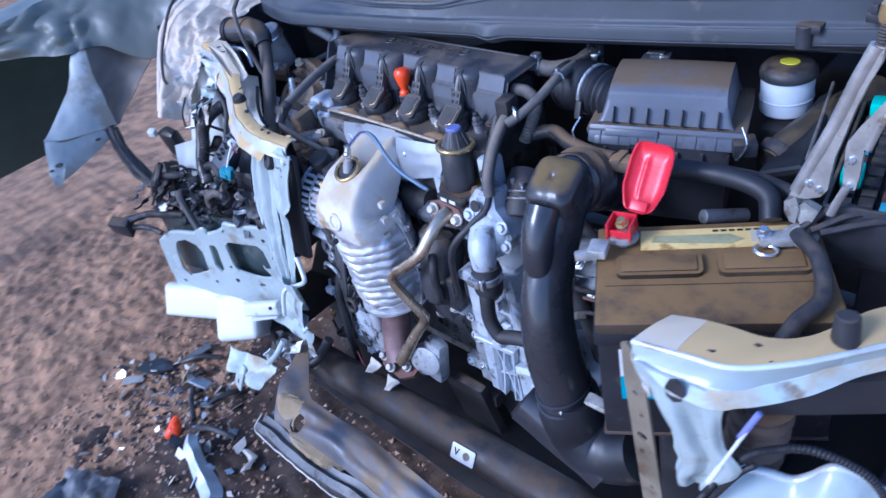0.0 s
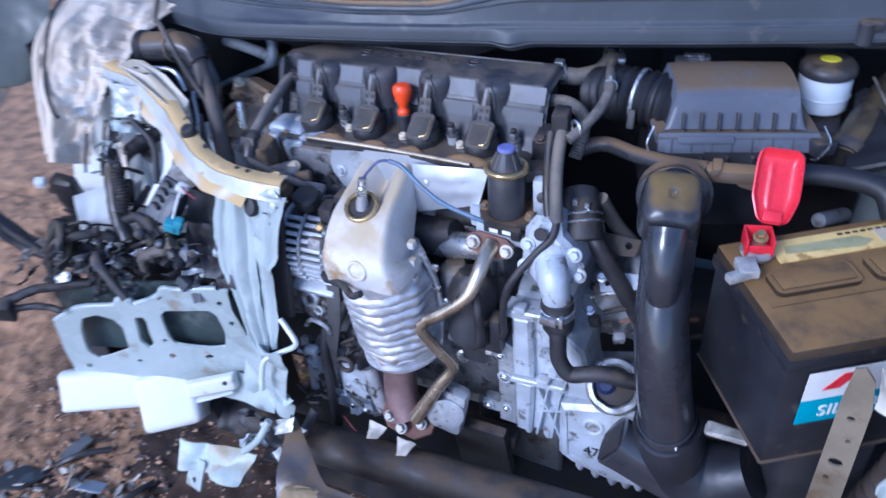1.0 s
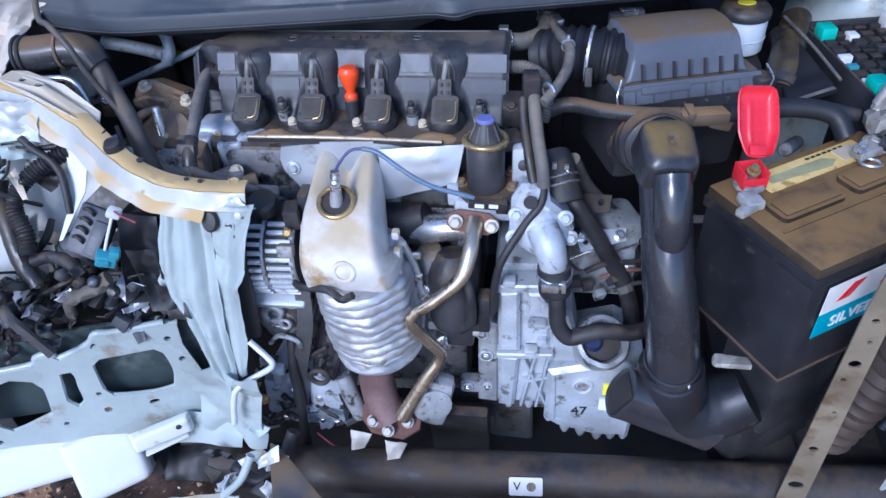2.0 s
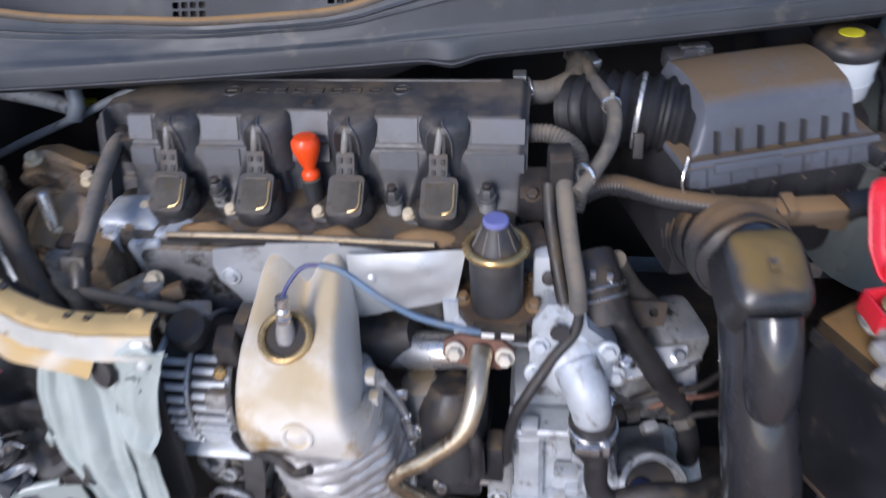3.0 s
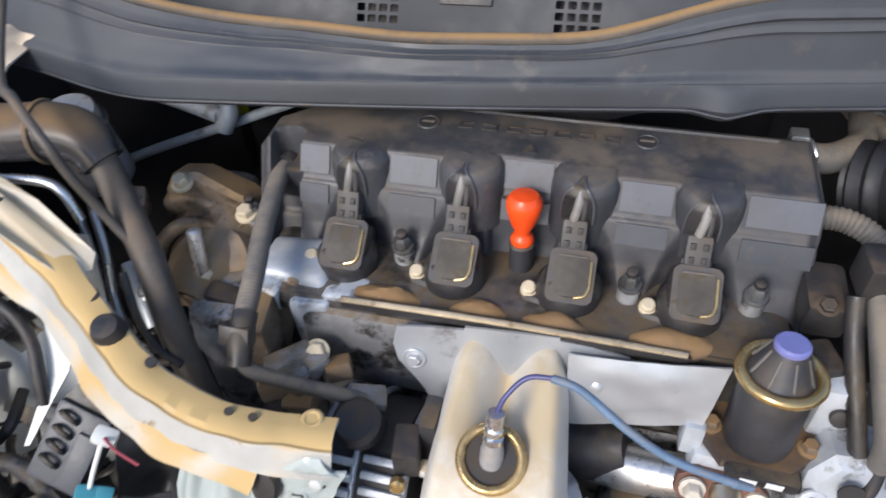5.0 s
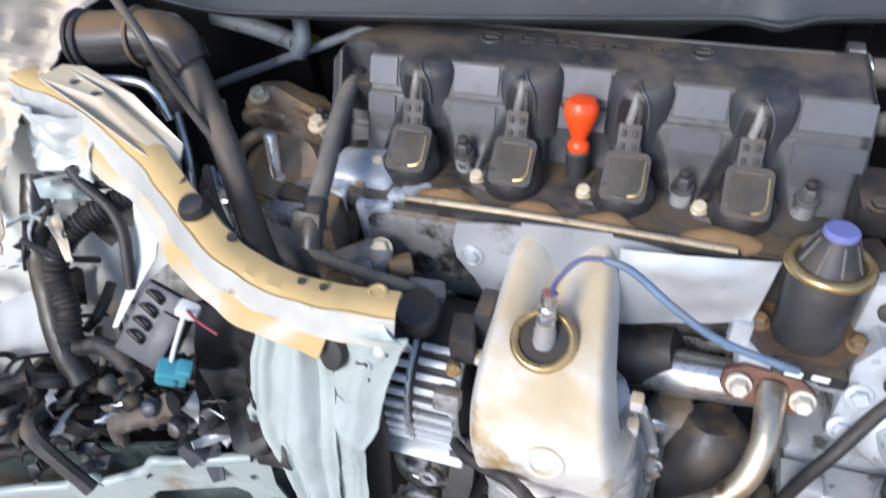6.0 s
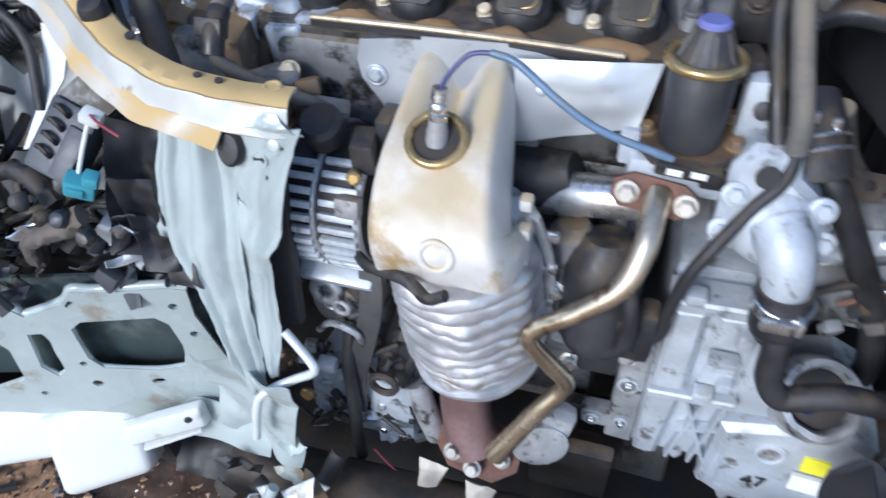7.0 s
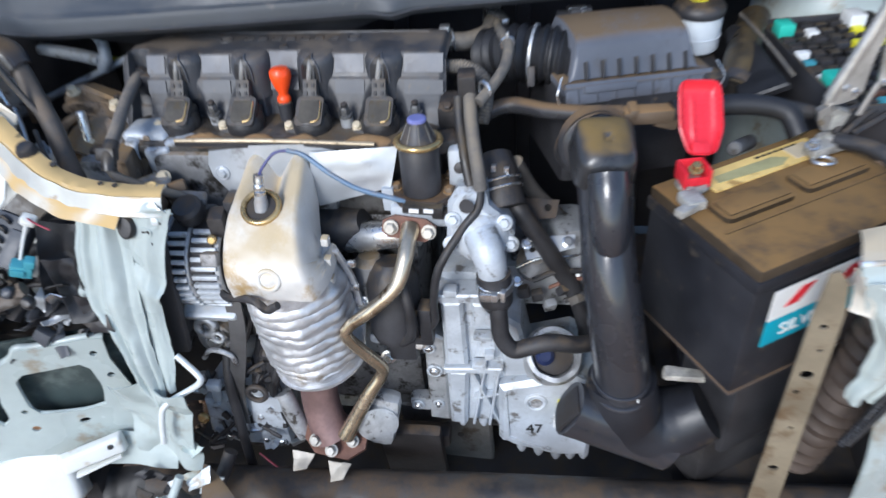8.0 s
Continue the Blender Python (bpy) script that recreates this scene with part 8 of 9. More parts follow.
# ---- left bay: hoses, loom, lamp remains ----
def air_pipe():
    t = thing("charge_pipe", (-0.25, 0.03, 0.90), "black moulded pipe with open ribbed end", "pipe")
    Build().tube([(-0.342, -0.022, 0.959, 0.0225), (-0.312, -0.018, 0.960, 0.0225), (-0.274, -0.012, 0.962, 0.0220), (-0.252, -0.012, 0.957, 0.0205), (-0.238, -0.018, 0.942, 0.0170)], n=28).build("pipe", "pipe_dust", t)
    for x in (-0.339, -0.331):
        Build().ring((x, -0.0215, 0.959), (-1, -0.1, 0), 0.0230, 0.0026, 28, 8).build("ribbed_end", "rubber", t)
    # open pipe end shaded by a near-black disc
    Build().lathe((-0.3415, -0.0220, 0.959), (-1, -0.1, 0), [(0.020, 0), (0.020, 0.002)], 24).build("bore_shade", "dark", t)
    Build().ring((-0.283, -0.0135, 0.9617), (1, 0.1, 0.05), 0.0233, 0.002, 28, 6).build("band", "mudcover", t)
    Build().tube([(-0.312, -0.046, 0.938), (-0.276, -0.044, 0.938), (-0.262, -0.045, 0.930), (-0.252, -0.050, 0.908)], 0.004, 10).build("bracket_rod", "steel", t)
    h = thing("heater_hose", (-0.2, -0.03, 0.82), "thick black rubber hose running down beside the engine", "hose")
    Build().tube([(-0.243, -0.016, 0.948), (-0.236, -0.020, 0.936), (-0.222, -0.034, 0.914), (-0.196, -0.060, 0.885), (-0.172, -0.090, 0.850), (-0.155, -0.108, 0.815), (-0.15, -0.11, 0.75)], 0.0120, 20).build("hose", "old_rubber", h)
    # unreadable print along the hose
    for k in range(9):
        a_ = V(-0.206, -0.050, 0.8885) * (1 - k / 8) + V(-0.176, -0.084, 0.856) * (k / 8)
        Build().box(a_ + V(-0.004, -0.0075, 0.0085), (0.0048, 0.0008, 0.0022), 0.0002, (-45, 40, 20)).build("print_bar", "grey_hose", h)
    w = thing("antenna_cable", (-0.2, -0.1, 0.85), "thin black cable hanging across the bay", "cable")
    Build().tube([(-0.340, 0.09, 1.07), (-0.300, -0.010, 1.012), (-0.273, -0.035, 1.005), (-0.246, -0.052, 0.986), (-0.235, -0.055, 0.957), (-0.219, -0.055, 0.917), (-0.2, -0.06, 0.884), (-0.193, -0.075, 0.86), (-0.158, -0.1, 0.832), (-0.19, -0.11, 0.82)], 0.0040, 10).build("cable", "old_rubber", w)
    Build().tube([(-0.205, -0.08, 0.89), (-0.19, -0.10, 0.865), (-0.175, -0.11, 0.845), (-0.155, -0.115, 0.835)], 0.003, 8).build("cable", "black", w)
    # bent steel pipes behind
    p = thing("brake_line", (-0.25, 0.2, 0.85), "bent bare steel brake lines", "pipe")
    Build().tube([(-0.36, 0.17, 0.93), (-0.29, 0.165, 0.93), (-0.235, 0.15, 0.915), (-0.222, 0.135, 0.89), (-0.23, 0.13, 0.87)], 0.009, 12).tube([(-0.34, 0.16, 0.89), (-0.28, 0.15, 0.885), (-0.235, 0.14, 0.88)], 0.010, 12).box((-0.225, 0.135, 0.885), (0.016, 0.016, 0.02), 0.004).build("pipe", "alu", p)
    Build().tube([(-0.148, 0.158, 0.898), (-0.163, 0.154, 0.893), (-0.239, 0.146, 0.862), (-0.324, 0.135, 0.829), (-0.43, 0.121, 0.782)], 0.0052, 12).build("rod", "alu", p)
    Build().box((-0.237, 0.176, 0.862), (0.018, 0.008, 0.013), 0.003).build("tag", "yellow", p, "yellow plastic tag")
    Build().tube([(-0.24, 0.24, 0.93), (-0.20, 0.235, 0.925), (-0.15, 0.22, 0.925)], 0.006, 10).build("upper_line", "steel", p)
    Build().box((-0.13, 0.19, 0.915), (0.06, 0.04, 0.02), 0.007).build("connector", "grey_hose", p)
    Build().box((-0.30, 0.25, 0.84), (0.05, 0.05, 0.22), 0.01).build("carrier", "dark", p)


air_pipe()


def engine_mount():
    t = thing("engine_mount", (-0.2, 0.0, 0.70), "dusty arched engine mount with bright bolts", "mount")
    def arch(u, v):
        a = math.pi * (0.05 + 0.9 * u)
        return (-0.185 + 0.046 * math.cos(a), 0.045 - 0.10 * v, 0.79 + 0.085 * math.sin(a) - 0.03 * v)
    Build().sheet(arch, 24, 10, 0.006).crumple(0.002, 30, 2).build("arch", "gilded", t, "greasy brown arch, golden light put into its colour")
    Build().slab([(-0.235, -0.010), (-0.150, -0.002), (-0.146, 0.020), (-0.165, 0.032), (-0.205, 0.046), (-0.230, 0.044), (-0.240, 0.028)], frame_of((0, 0.022, 0.848), (1, 0, 0), (0, 0.35, 1)), 0.030, 0.005).crumple(0.003, 40, 3).build("bracket_plate", "gilded", t, "greasy brown bracket")
    Build().lathe((-0.184, 0.010, 0.800), (0.08, -0.55, 0.83), [(0.036, 0), (0.040, 0.012), (0.040, 0.040), (0.034, 0.050), (0.018, 0.054)], 30).crumple(0.002, 50, 2).build("cushion_can", "gilded", t, "greasy cushion housing, golden light put into its colour")
    Build().box((-0.160, -0.045, 0.805), (0.03, 0.02, 0.08), 0.006, (0, 12, 0)).build("rubber_block", "iron", t)
    Build().cyl((-0.176, -0.034, 0.842), (-0.180, -0.020, 0.884), 0.0062).build("stud", "steel", t)
    Build().lathe((-0.1755, -0.033, 0.838), (-0.1, 0.25, 1), [(0.010, 0), (0.010, 0.008), (0.007, 0.011)], 6).build("nut", "cream", t)
    # greasy bearer above the arch, ribbed plate beside the head, and bright pipes below
    Build().sweep([(-0.238, 0.045, 0.862), (-0.215, 0.046, 0.868), (-0.185, 0.042, 0.862), (-0.158, 0.030, 0.850)], rounded(-0.022, -0.022, 0.022, 0.006, 0.008), 6).crumple(0.003, 40, 6).build("bearer", "gilded", t)
    Build().ring((-0.196, -0.012, 0.835), (0.15, -0.75, 0.6), 0.034, 0.0065, 32, 10).build("rim", "gilded", t)
    Build().lathe((-0.1955, -0.006, 0.829), (0.15, -0.75, 0.6), [(0.031, -0.006), (0.029, 0.002), (0.012, 0.004), (0.009, 0.010)], 28).build("cushion", "mudcover", t, "perished rubber cushion")
    Build().box((-0.110, -0.034, 0.812), (0.022, 0.010, 0.085), 0.004, (-20, 8, -15)).box((-0.122, -0.036, 0.808), (0.006, 0.018, 0.080), 0.003, (-20, 8, -15)).build("ribbed_plate", "gilded", t)
    Build().tube([(-0.285, -0.005, 0.880), (-0.268, -0.030, 0.850), (-0.262, -0.050, 0.812), (-0.236, -0.076, 0.800), (-0.212, -0.090, 0.806)], 0.0042, 10).build("bright_pipe", "steel", t)
    Build().tube([(-0.300, -0.010, 0.862), (-0.282, -0.032, 0.836), (-0.270, -0.056, 0.790), (-0.240, -0.080, 0.775), (-0.214, -0.094, 0.790)], 0.0036, 10).build("bright_pipe", "steel", t)
    Build().tube([(-0.250, -0.030, 0.842), (-0.236, -0.046, 0.820), (-0.222, -0.062, 0.800)], 0.0060, 12).build("bright_pipe", "alu", t)
    Build().cyl((-0.318, 0.055, 0.86), (-0.312, 0.040, 0.940), 0.028, 0.024, 26).build("damper_can", "alu_mid", t, "dull silver damper can")
    Build().ring((-0.313, 0.043, 0.925), (0.07, -0.18, 1), 0.0255, 0.003, 28, 8).build("can_band", "steel", t)
    Build().box((-0.262, 0.012, 0.868), (0.030, 0.022, 0.034), 0.005, (20, 10, 25)).build("bracket", "gilded", t)
    Build().box((-0.250, -0.018, 0.800), (0.040, 0.026, 0.050), 0.006, (10, 0, 20)).build("clamp_block", "alu_dark", t)
    for p in ((-0.246, -0.030, 0.828), (-0.258, 0.0, 0.884), (-0.228, -0.045, 0.826)):
        Build().bolt(p, (0.1, -0.6, 0.8), 0.0062, 0.008).build("bolt", "steel", t)
    rnd = random.Random(21)
    for k in range(9):
        p = V(-0.275 + 0.115 * rnd.random(), -0.05 + 0.05 * rnd.random(), 0.735 + 0.05 * rnd.random())
        Build().box(p, (rnd.uniform(0.012, 0.03), rnd.uniform(0.008, 0.02), rnd.uniform(0.008, 0.02)), 0.003, (rnd.uniform(-40, 40), rnd.uniform(-40, 40), rnd.uniform(0, 90))).build("lug", ("gilded", "iron", "alu_mid")[k % 3], t)
    for p in ((-0.216, 0.030, 0.884), (-0.155, 0.02, 0.868)):
        Build().bolt(p, (0, -0.2, 1), 0.007, 0.010).build("bolt", "cream", t)
    Build().box((-0.205, 0.06, 0.83), (0.06, 0.06, 0.06), 0.015).box((-0.2, 0.03, 0.70), (0.07, 0.08, 0.16), 0.015).build("foot", "alu_dark", t)
    Build().box((-0.36, 0.02, 0.62), (0.24, 0.06, 0.05), 0.012).build("carrier_arm", "iron", t)
    h = thing("breather_pipe", (-0.11, -0.05, 0.80), "dusty grey hose from the rocker cover", "hose")
    Build().tube([(-0.132, 0.060, 0.893), (-0.131, 0.045, 0.893), (-0.121, -0.010, 0.889), (-0.110, -0.055, 0.884), (-0.103, -0.092, 0.878)], 0.0080, 16, 8, 0.0002, 0.0030).build("hose", "hose_pale", h)
    Build().tube([(-0.1035, -0.088, 0.8785), (-0.101, -0.106, 0.870), (-0.100, -0.118, 0.856)], 0.0092, 16).box((-0.104, -0.104, 0.872), (0.024, 0.014, 0.016), 0.003, (-30, 0, 0)).build("cuff", "coil", h)
    Build().lathe((-0.132, 0.064, 0.893), (0, 1, 0.1), [(0.012, -0.004), (0.012, 0.004), (0.009, 0.01)], 18).build("nipple", "black", h)
    Build().tube([(-0.100, -0.114, 0.862), (-0.094, -0.116, 0.848), (-0.070, -0.108, 0.828), (-0.040, -0.100, 0.812), (-0.020, -0.094, 0.800)], 0.0060, 12).build("lower_hose", "grey_hose", h)


engine_mount()


def fuse_carrier():
    t = thing("relay_holder", (-0.24, -0.17, 0.75), "black relay holder hanging in the torn wiring", "relay holder")
    m = frame_of((-0.2275, -0.180, 0.7965), (0.040, -0.004, -0.016), (0.017, 0.045, 0.046))
    Build().box((0, 0, -0.012), (0.044, 0.066, 0.026), 0.004, m=m).box((0.012, -0.006, 0.001), (0.018, 0.046, 0.006), 0.002, m=m).build("body", "relay_grey", t)
    Build().plate([(-0.020, 0.030), (0.020, 0.024), (0.030, 0.052), (0.014, 0.082), (-0.006, 0.070)], (), m @ pose(0, 0, -0.004), 0.006).crumple(0.003, 40, 2).build("back_plate", "coil", t, "", 30)
    for k in range(4):
        Build().tube([tuple(m @ V(-0.016, 0.024 - 0.0125 * k, 0.001)), tuple(m @ V(-0.012, 0.026 - 0.0125 * k, 0.006)), tuple(m @ V(-0.004, 0.024 - 0.0125 * k, 0.006)), tuple(m @ V(-0.002, 0.021 - 0.0125 * k, 0.001))], 0.0022, 8, 5).build("latch", "coil", t)
    Build().box((-0.184, -0.178, 0.826), (0.017, 0.014, 0.014), 0.004, (20, 30, 10)).crumple(0.002, 60, 1).build("clip", "white", t)
    Build().tube([(-0.187, -0.182, 0.822), (-0.196, -0.192, 0.80), (-0.203, -0.199, 0.782)], 0.0020, 8).build("wire", "white", t)
    Build().tube([(-0.180, -0.182, 0.832), (-0.168, -0.188, 0.830), (-0.150, -0.192, 0.824)], 0.0012, 8).build("wire", "dull_red", t)
    c = thing("wiring_plug", (-0.198, -0.205, 0.765), "teal plastic wiring plug", "connector")
    Build().box((-0.203, -0.203, 0.772), (0.025, 0.016, 0.020), 0.003, (10, 25, 20)).box((-0.188, -0.203, 0.782), (0.012, 0.012, 0.012), 0.002, (10, 25, 20)).build("plug", "teal", c)
    Build().box((-0.203, -0.212, 0.772), (0.014, 0.004, 0.010), 0.001, (10, 25, 20)).build("latch", "teal", c)
    return t


fuse_carrier()


def torn_loom():
    t = thing("torn_wiring", (-0.30, -0.2, 0.64), "tangle of torn black wiring behind the lamp panel", "wiring")
    rnd = random.Random(21)
    for k in range(30):
        x = -0.46 + 0.29 * rnd.random()
        a = V(x, -0.190 + 0.30 * (x + 0.15) + 0.11 * rnd.random(), 0.660 + 0.07 * rnd.random())
        b_ = a + V(rnd.uniform(-0.10, 0.10), rnd.uniform(-0.05, 0.05), rnd.uniform(-0.06, 0.06))
        mid = (a + b_) / 2 + V(rnd.uniform(-0.03, 0.03), rnd.uniform(-0.03, 0.03), rnd.uniform(-0.01, 0.04))
        Build().tube([tuple(a), tuple(mid), tuple(b_)], rnd.choice((0.002, 0.003, 0.004, 0.007)), 8, 6, rough=0.2).build("cable", rnd.choice(("rubber", "coil", "rubber", "plug", "black_rubber")), t)
    for k in range(40):
        x = -0.45 + 0.30 * rnd.random()
        p = V(x, -0.200 + 0.30 * (x + 0.15) + 0.10 * rnd.random(), 0.645 + 0.075 * rnd.random())
        bx = Build().box(p, (rnd.uniform(0.010, 0.032), rnd.uniform(0.008, 0.02), rnd.uniform(0.008, 0.025)), 0.003, (rnd.uniform(-60, 60), rnd.uniform(-60, 60), rnd.uniform(0, 180)))
        bx.crumple(0.004, 60, k).build("plug", rnd.choice(("black_rubber", "coil", "coil", "black", "relay_grey", "dark")), t)
    for k in range(10):
        x = -0.44 + 0.28 * rnd.random()
        p = V(x, -0.200 + 0.30 * (x + 0.15) + 0.06 * rnd.random(), 0.67 + 0.06 * rnd.random())
        crumpled(p, p + V(0.02, 0.01, 0.01), p + V(0.0, -0.01, 0.018), p + V(0.022, -0.006, 0.022), 4, 4, 0.006, 60, k).build("shard", rnd.choice(("chip_pale", "steel", "chip_dark")), t)
    for k in range(150):
        x = -0.47 + 0.33 * rnd.random()
        p = V(x, -0.205 + 0.30 * (x + 0.15) + 0.095 * rnd.random(), 0.640 + 0.075 * rnd.random())
        e1 = V(rnd.uniform(-1, 1), rnd.uniform(-1, 1), rnd.uniform(-0.7, 0.7)).normalized() * rnd.uniform(0.006, 0.022)
        e2 = e1.orthogonal().normalized() * rnd.uniform(0.004, 0.012)
        crumpled(p - e1 - e2, p + e1 - e2 * 0.4, p - e1 * 0.6 + e2, p + e1 + e2 * 0.7, 5, 5, 0.010, 50, k).build("burnt_piece", rnd.choice(("coil", "black_rubber", "relay_grey", "dark", "coil", "relay_grey", "bat", "chip_dark", "black_rubber", "flange")), t)
    # large black lamp remains to the right, hanging below the bar
    crumpled((-0.198, -0.152, 0.808), (-0.150, -0.148, 0.798), (-0.194, -0.216, 0.704), (-0.138, -0.200, 0.700), 26, 26, 0.010, 22, 3, 0.002, 0.022).build("lamp_shell", "black_rubber", t, "broken black lamp shell")
    crumpled((-0.176, -0.196, 0.785), (-0.146, -0.184, 0.775), (-0.160, -0.215, 0.696), (-0.132, -0.206, 0.694), 18, 22, 0.008, 30, 6, 0.002, 0.012).build("lamp_shell_flap", "black_rubber", t)
    crumpled((-0.150, -0.205, 0.735), (-0.126, -0.200, 0.720), (-0.142, -0.214, 0.680), (-0.112, -0.208, 0.676), 12, 14, 0.008, 35, 8, 0.002).build("lamp_shell_flap", "black", t)
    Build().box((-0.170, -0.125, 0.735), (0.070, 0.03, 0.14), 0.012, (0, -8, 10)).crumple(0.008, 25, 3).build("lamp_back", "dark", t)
    # dark box added to shade the hollow behind the lamp panel
    Build().box((-0.30, -0.12, 0.60), (0.34, 0.12, 0.06), 0.02).crumple(0.012, 20, 8).build("lamp_gap_shade", "dark", t)
    # ribbed conduits over the pale wheel house
    Build().tube([(-0.322, -0.190, 0.760), (-0.328, -0.172, 0.781), (-0.342, -0.154, 0.806), (-0.337, -0.135, 0.827), (-0.318, -0.116, 0.842), (-0.298, -0.103, 0.851), (-0.278, -0.092, 0.858)], 0.0105, 16, 8, 0.0012, 0.005).build("conduit", "rubber", t)
    Build().tube([(-0.330, -0.100, 0.882), (-0.313, -0.108, 0.871), (-0.291, -0.114, 0.858), (-0.277, -0.124, 0.842), (-0.270, -0.139, 0.822), (-0.268, -0.150, 0.80)], 0.0052, 10).build("cable", "rubber", t)
    Build().tube([(-0.380, -0.095, 0.862), (-0.378, -0.113, 0.840), (-0.370, -0.139, 0.807), (-0.357, -0.161, 0.779), (-0.340, -0.187, 0.743), (-0.322, -0.200, 0.715)], 0.0135, 16, rough=0.1).build("strap", "oily", t)
    Build().tube([(-0.360, -0.102, 0.870), (-0.340, -0.104, 0.868), (-0.318, -0.100, 0.865), (-0.290, -0.092, 0.866)], 0.0040, 10).build("cable", "rubber", t)
    Build().tube([(-0.325, -0.185, 0.745), (-0.300, -0.183, 0.752), (-0.275, -0.188, 0.750), (-0.250, -0.200, 0.735)], 0.0085, 12, rough=0.25).build("cable", "rubber", t)
    Build().tube([(-0.262, -0.235, 0.700), (-0.258, -0.236, 0.722), (-0.238, -0.232, 0.735), (-0.215, -0.226, 0.742), (-0.198, -0.220, 0.755)], 0.0065, 12, rough=0.3, flat=1.6).build("torn_ring", "old_rubber", t, "torn brown rubber ring")
    for k in range(4):
        p = V(-0.262 + 0.024 * k, -0.215 - 0.005 * k, 0.752 - 0.010 * (k % 2))
        Build().lathe(p, (0.2 * k - 0.3, -0.8, 0.5), [(0.008, 0), (0.009, 0.004), (0.007, 0.010), (0.004, 0.012)], 12).crumple(0.002, 90, k).build("bulb_holder", ("plug", "coil", "relay_grey", "coil")[k], t)
    # loom that hangs outwards
    h = thing("hanging_loom", (-0.45, -0.25, 0.62), "burst black loom hanging out over the ground", "wiring")
    for k in range(5):
        d = V(0.006 * k - 0.012, 0.005 * (k % 3), 0.006 * (k % 2))
        Build().tube([tuple(V(-0.59, -0.245, 0.80) + d), tuple(V(-0.565, -0.252, 0.755) + d), tuple(V(-0.52, -0.25, 0.70) + d * 1.5), tuple(V(-0.46, -0.235, 0.665) + d), tuple(V(-0.40, -0.22, 0.65) + d)], 0.009 - 0.001 * k, 10, 6, rough=0.35).build("cable", "rubber", h)
    Build().box((-0.500, -0.345, 0.640), (0.045, 0.025, 0.040), 0.006, (20, 10, 30)).crumple(0.004, 40, 1).build("plug", "black", h)
    Build().tube([(-0.49, -0.335, 0.65), (-0.46, -0.30, 0.655), (-0.42, -0.27, 0.65), (-0.38, -0.24, 0.645)], 0.008, 10, 6, rough=0.3).build("cable", "rubber", h)
    Build().tube([(-0.48, -0.33, 0.635), (-0.45, -0.31, 0.63), (-0.42, -0.30, 0.62)], 0.006, 10, 6, rough=0.3).build("cable", "black", h)


torn_loom()


def washer_bottle():
    t = thing("washer_bottle", (-0.31, -0.27, 0.38), "cracked white plastic washer bottle under the lamp panel", "bottle")
    m = frame_of((-0.333, -0.325, 0.373), (0.88, 0.47, 0.0), (-0.15, 0.6, 0.78))
    Build().box((-0.052, 0.078, -0.026), (0.185, 0.076, 0.060), 0.016, (0, 0, -3), m=m, seg=5).crumple(0.006, 24, 2).build("tank", "white", t, "", 50)
    Build().box((0.048, 0.054, -0.026), (0.108, 0.104, 0.074), 0.015, (0, 0, 5), m=m, seg=5).crumple(0.007, 28, 5).build("sump", "white", t, "", 50)
    ml = frame_of((-0.207, -0.252, 0.466), (0.056, 0.032, 0.004), (0.0, 0.25, 1.0))
    Build().box((0, 0, 0), (0.092, 0.030, 0.016), 0.005, m=ml, seg=3, taper=0.9).crumple(0.003, 40, 1).build("lug", "white", t, "", 50)
    Build().box((0.0, -0.022, 0.0), (0.066, 0.006, 0.014), 0.0025, (0, 0, 4), m=ml).crumple(0.003, 40, 2).build("seam", "white", t)
    # hole in the lug, shade painted by a dark disc
    Build().cyl(ml @ V(0.026, 0.004, 0.006), ml @ V(0.026, 0.004, 0.0106), 0.004).build("lug_hole_shade", "dark", t)
    Build().tube([(-0.30, -0.26, 0.40), (-0.29, -0.24, 0.37), (-0.27, -0.20, 0.33)], 0.012, 12).build("filler_stub", "mint_dirty", t)


washer_bottle()


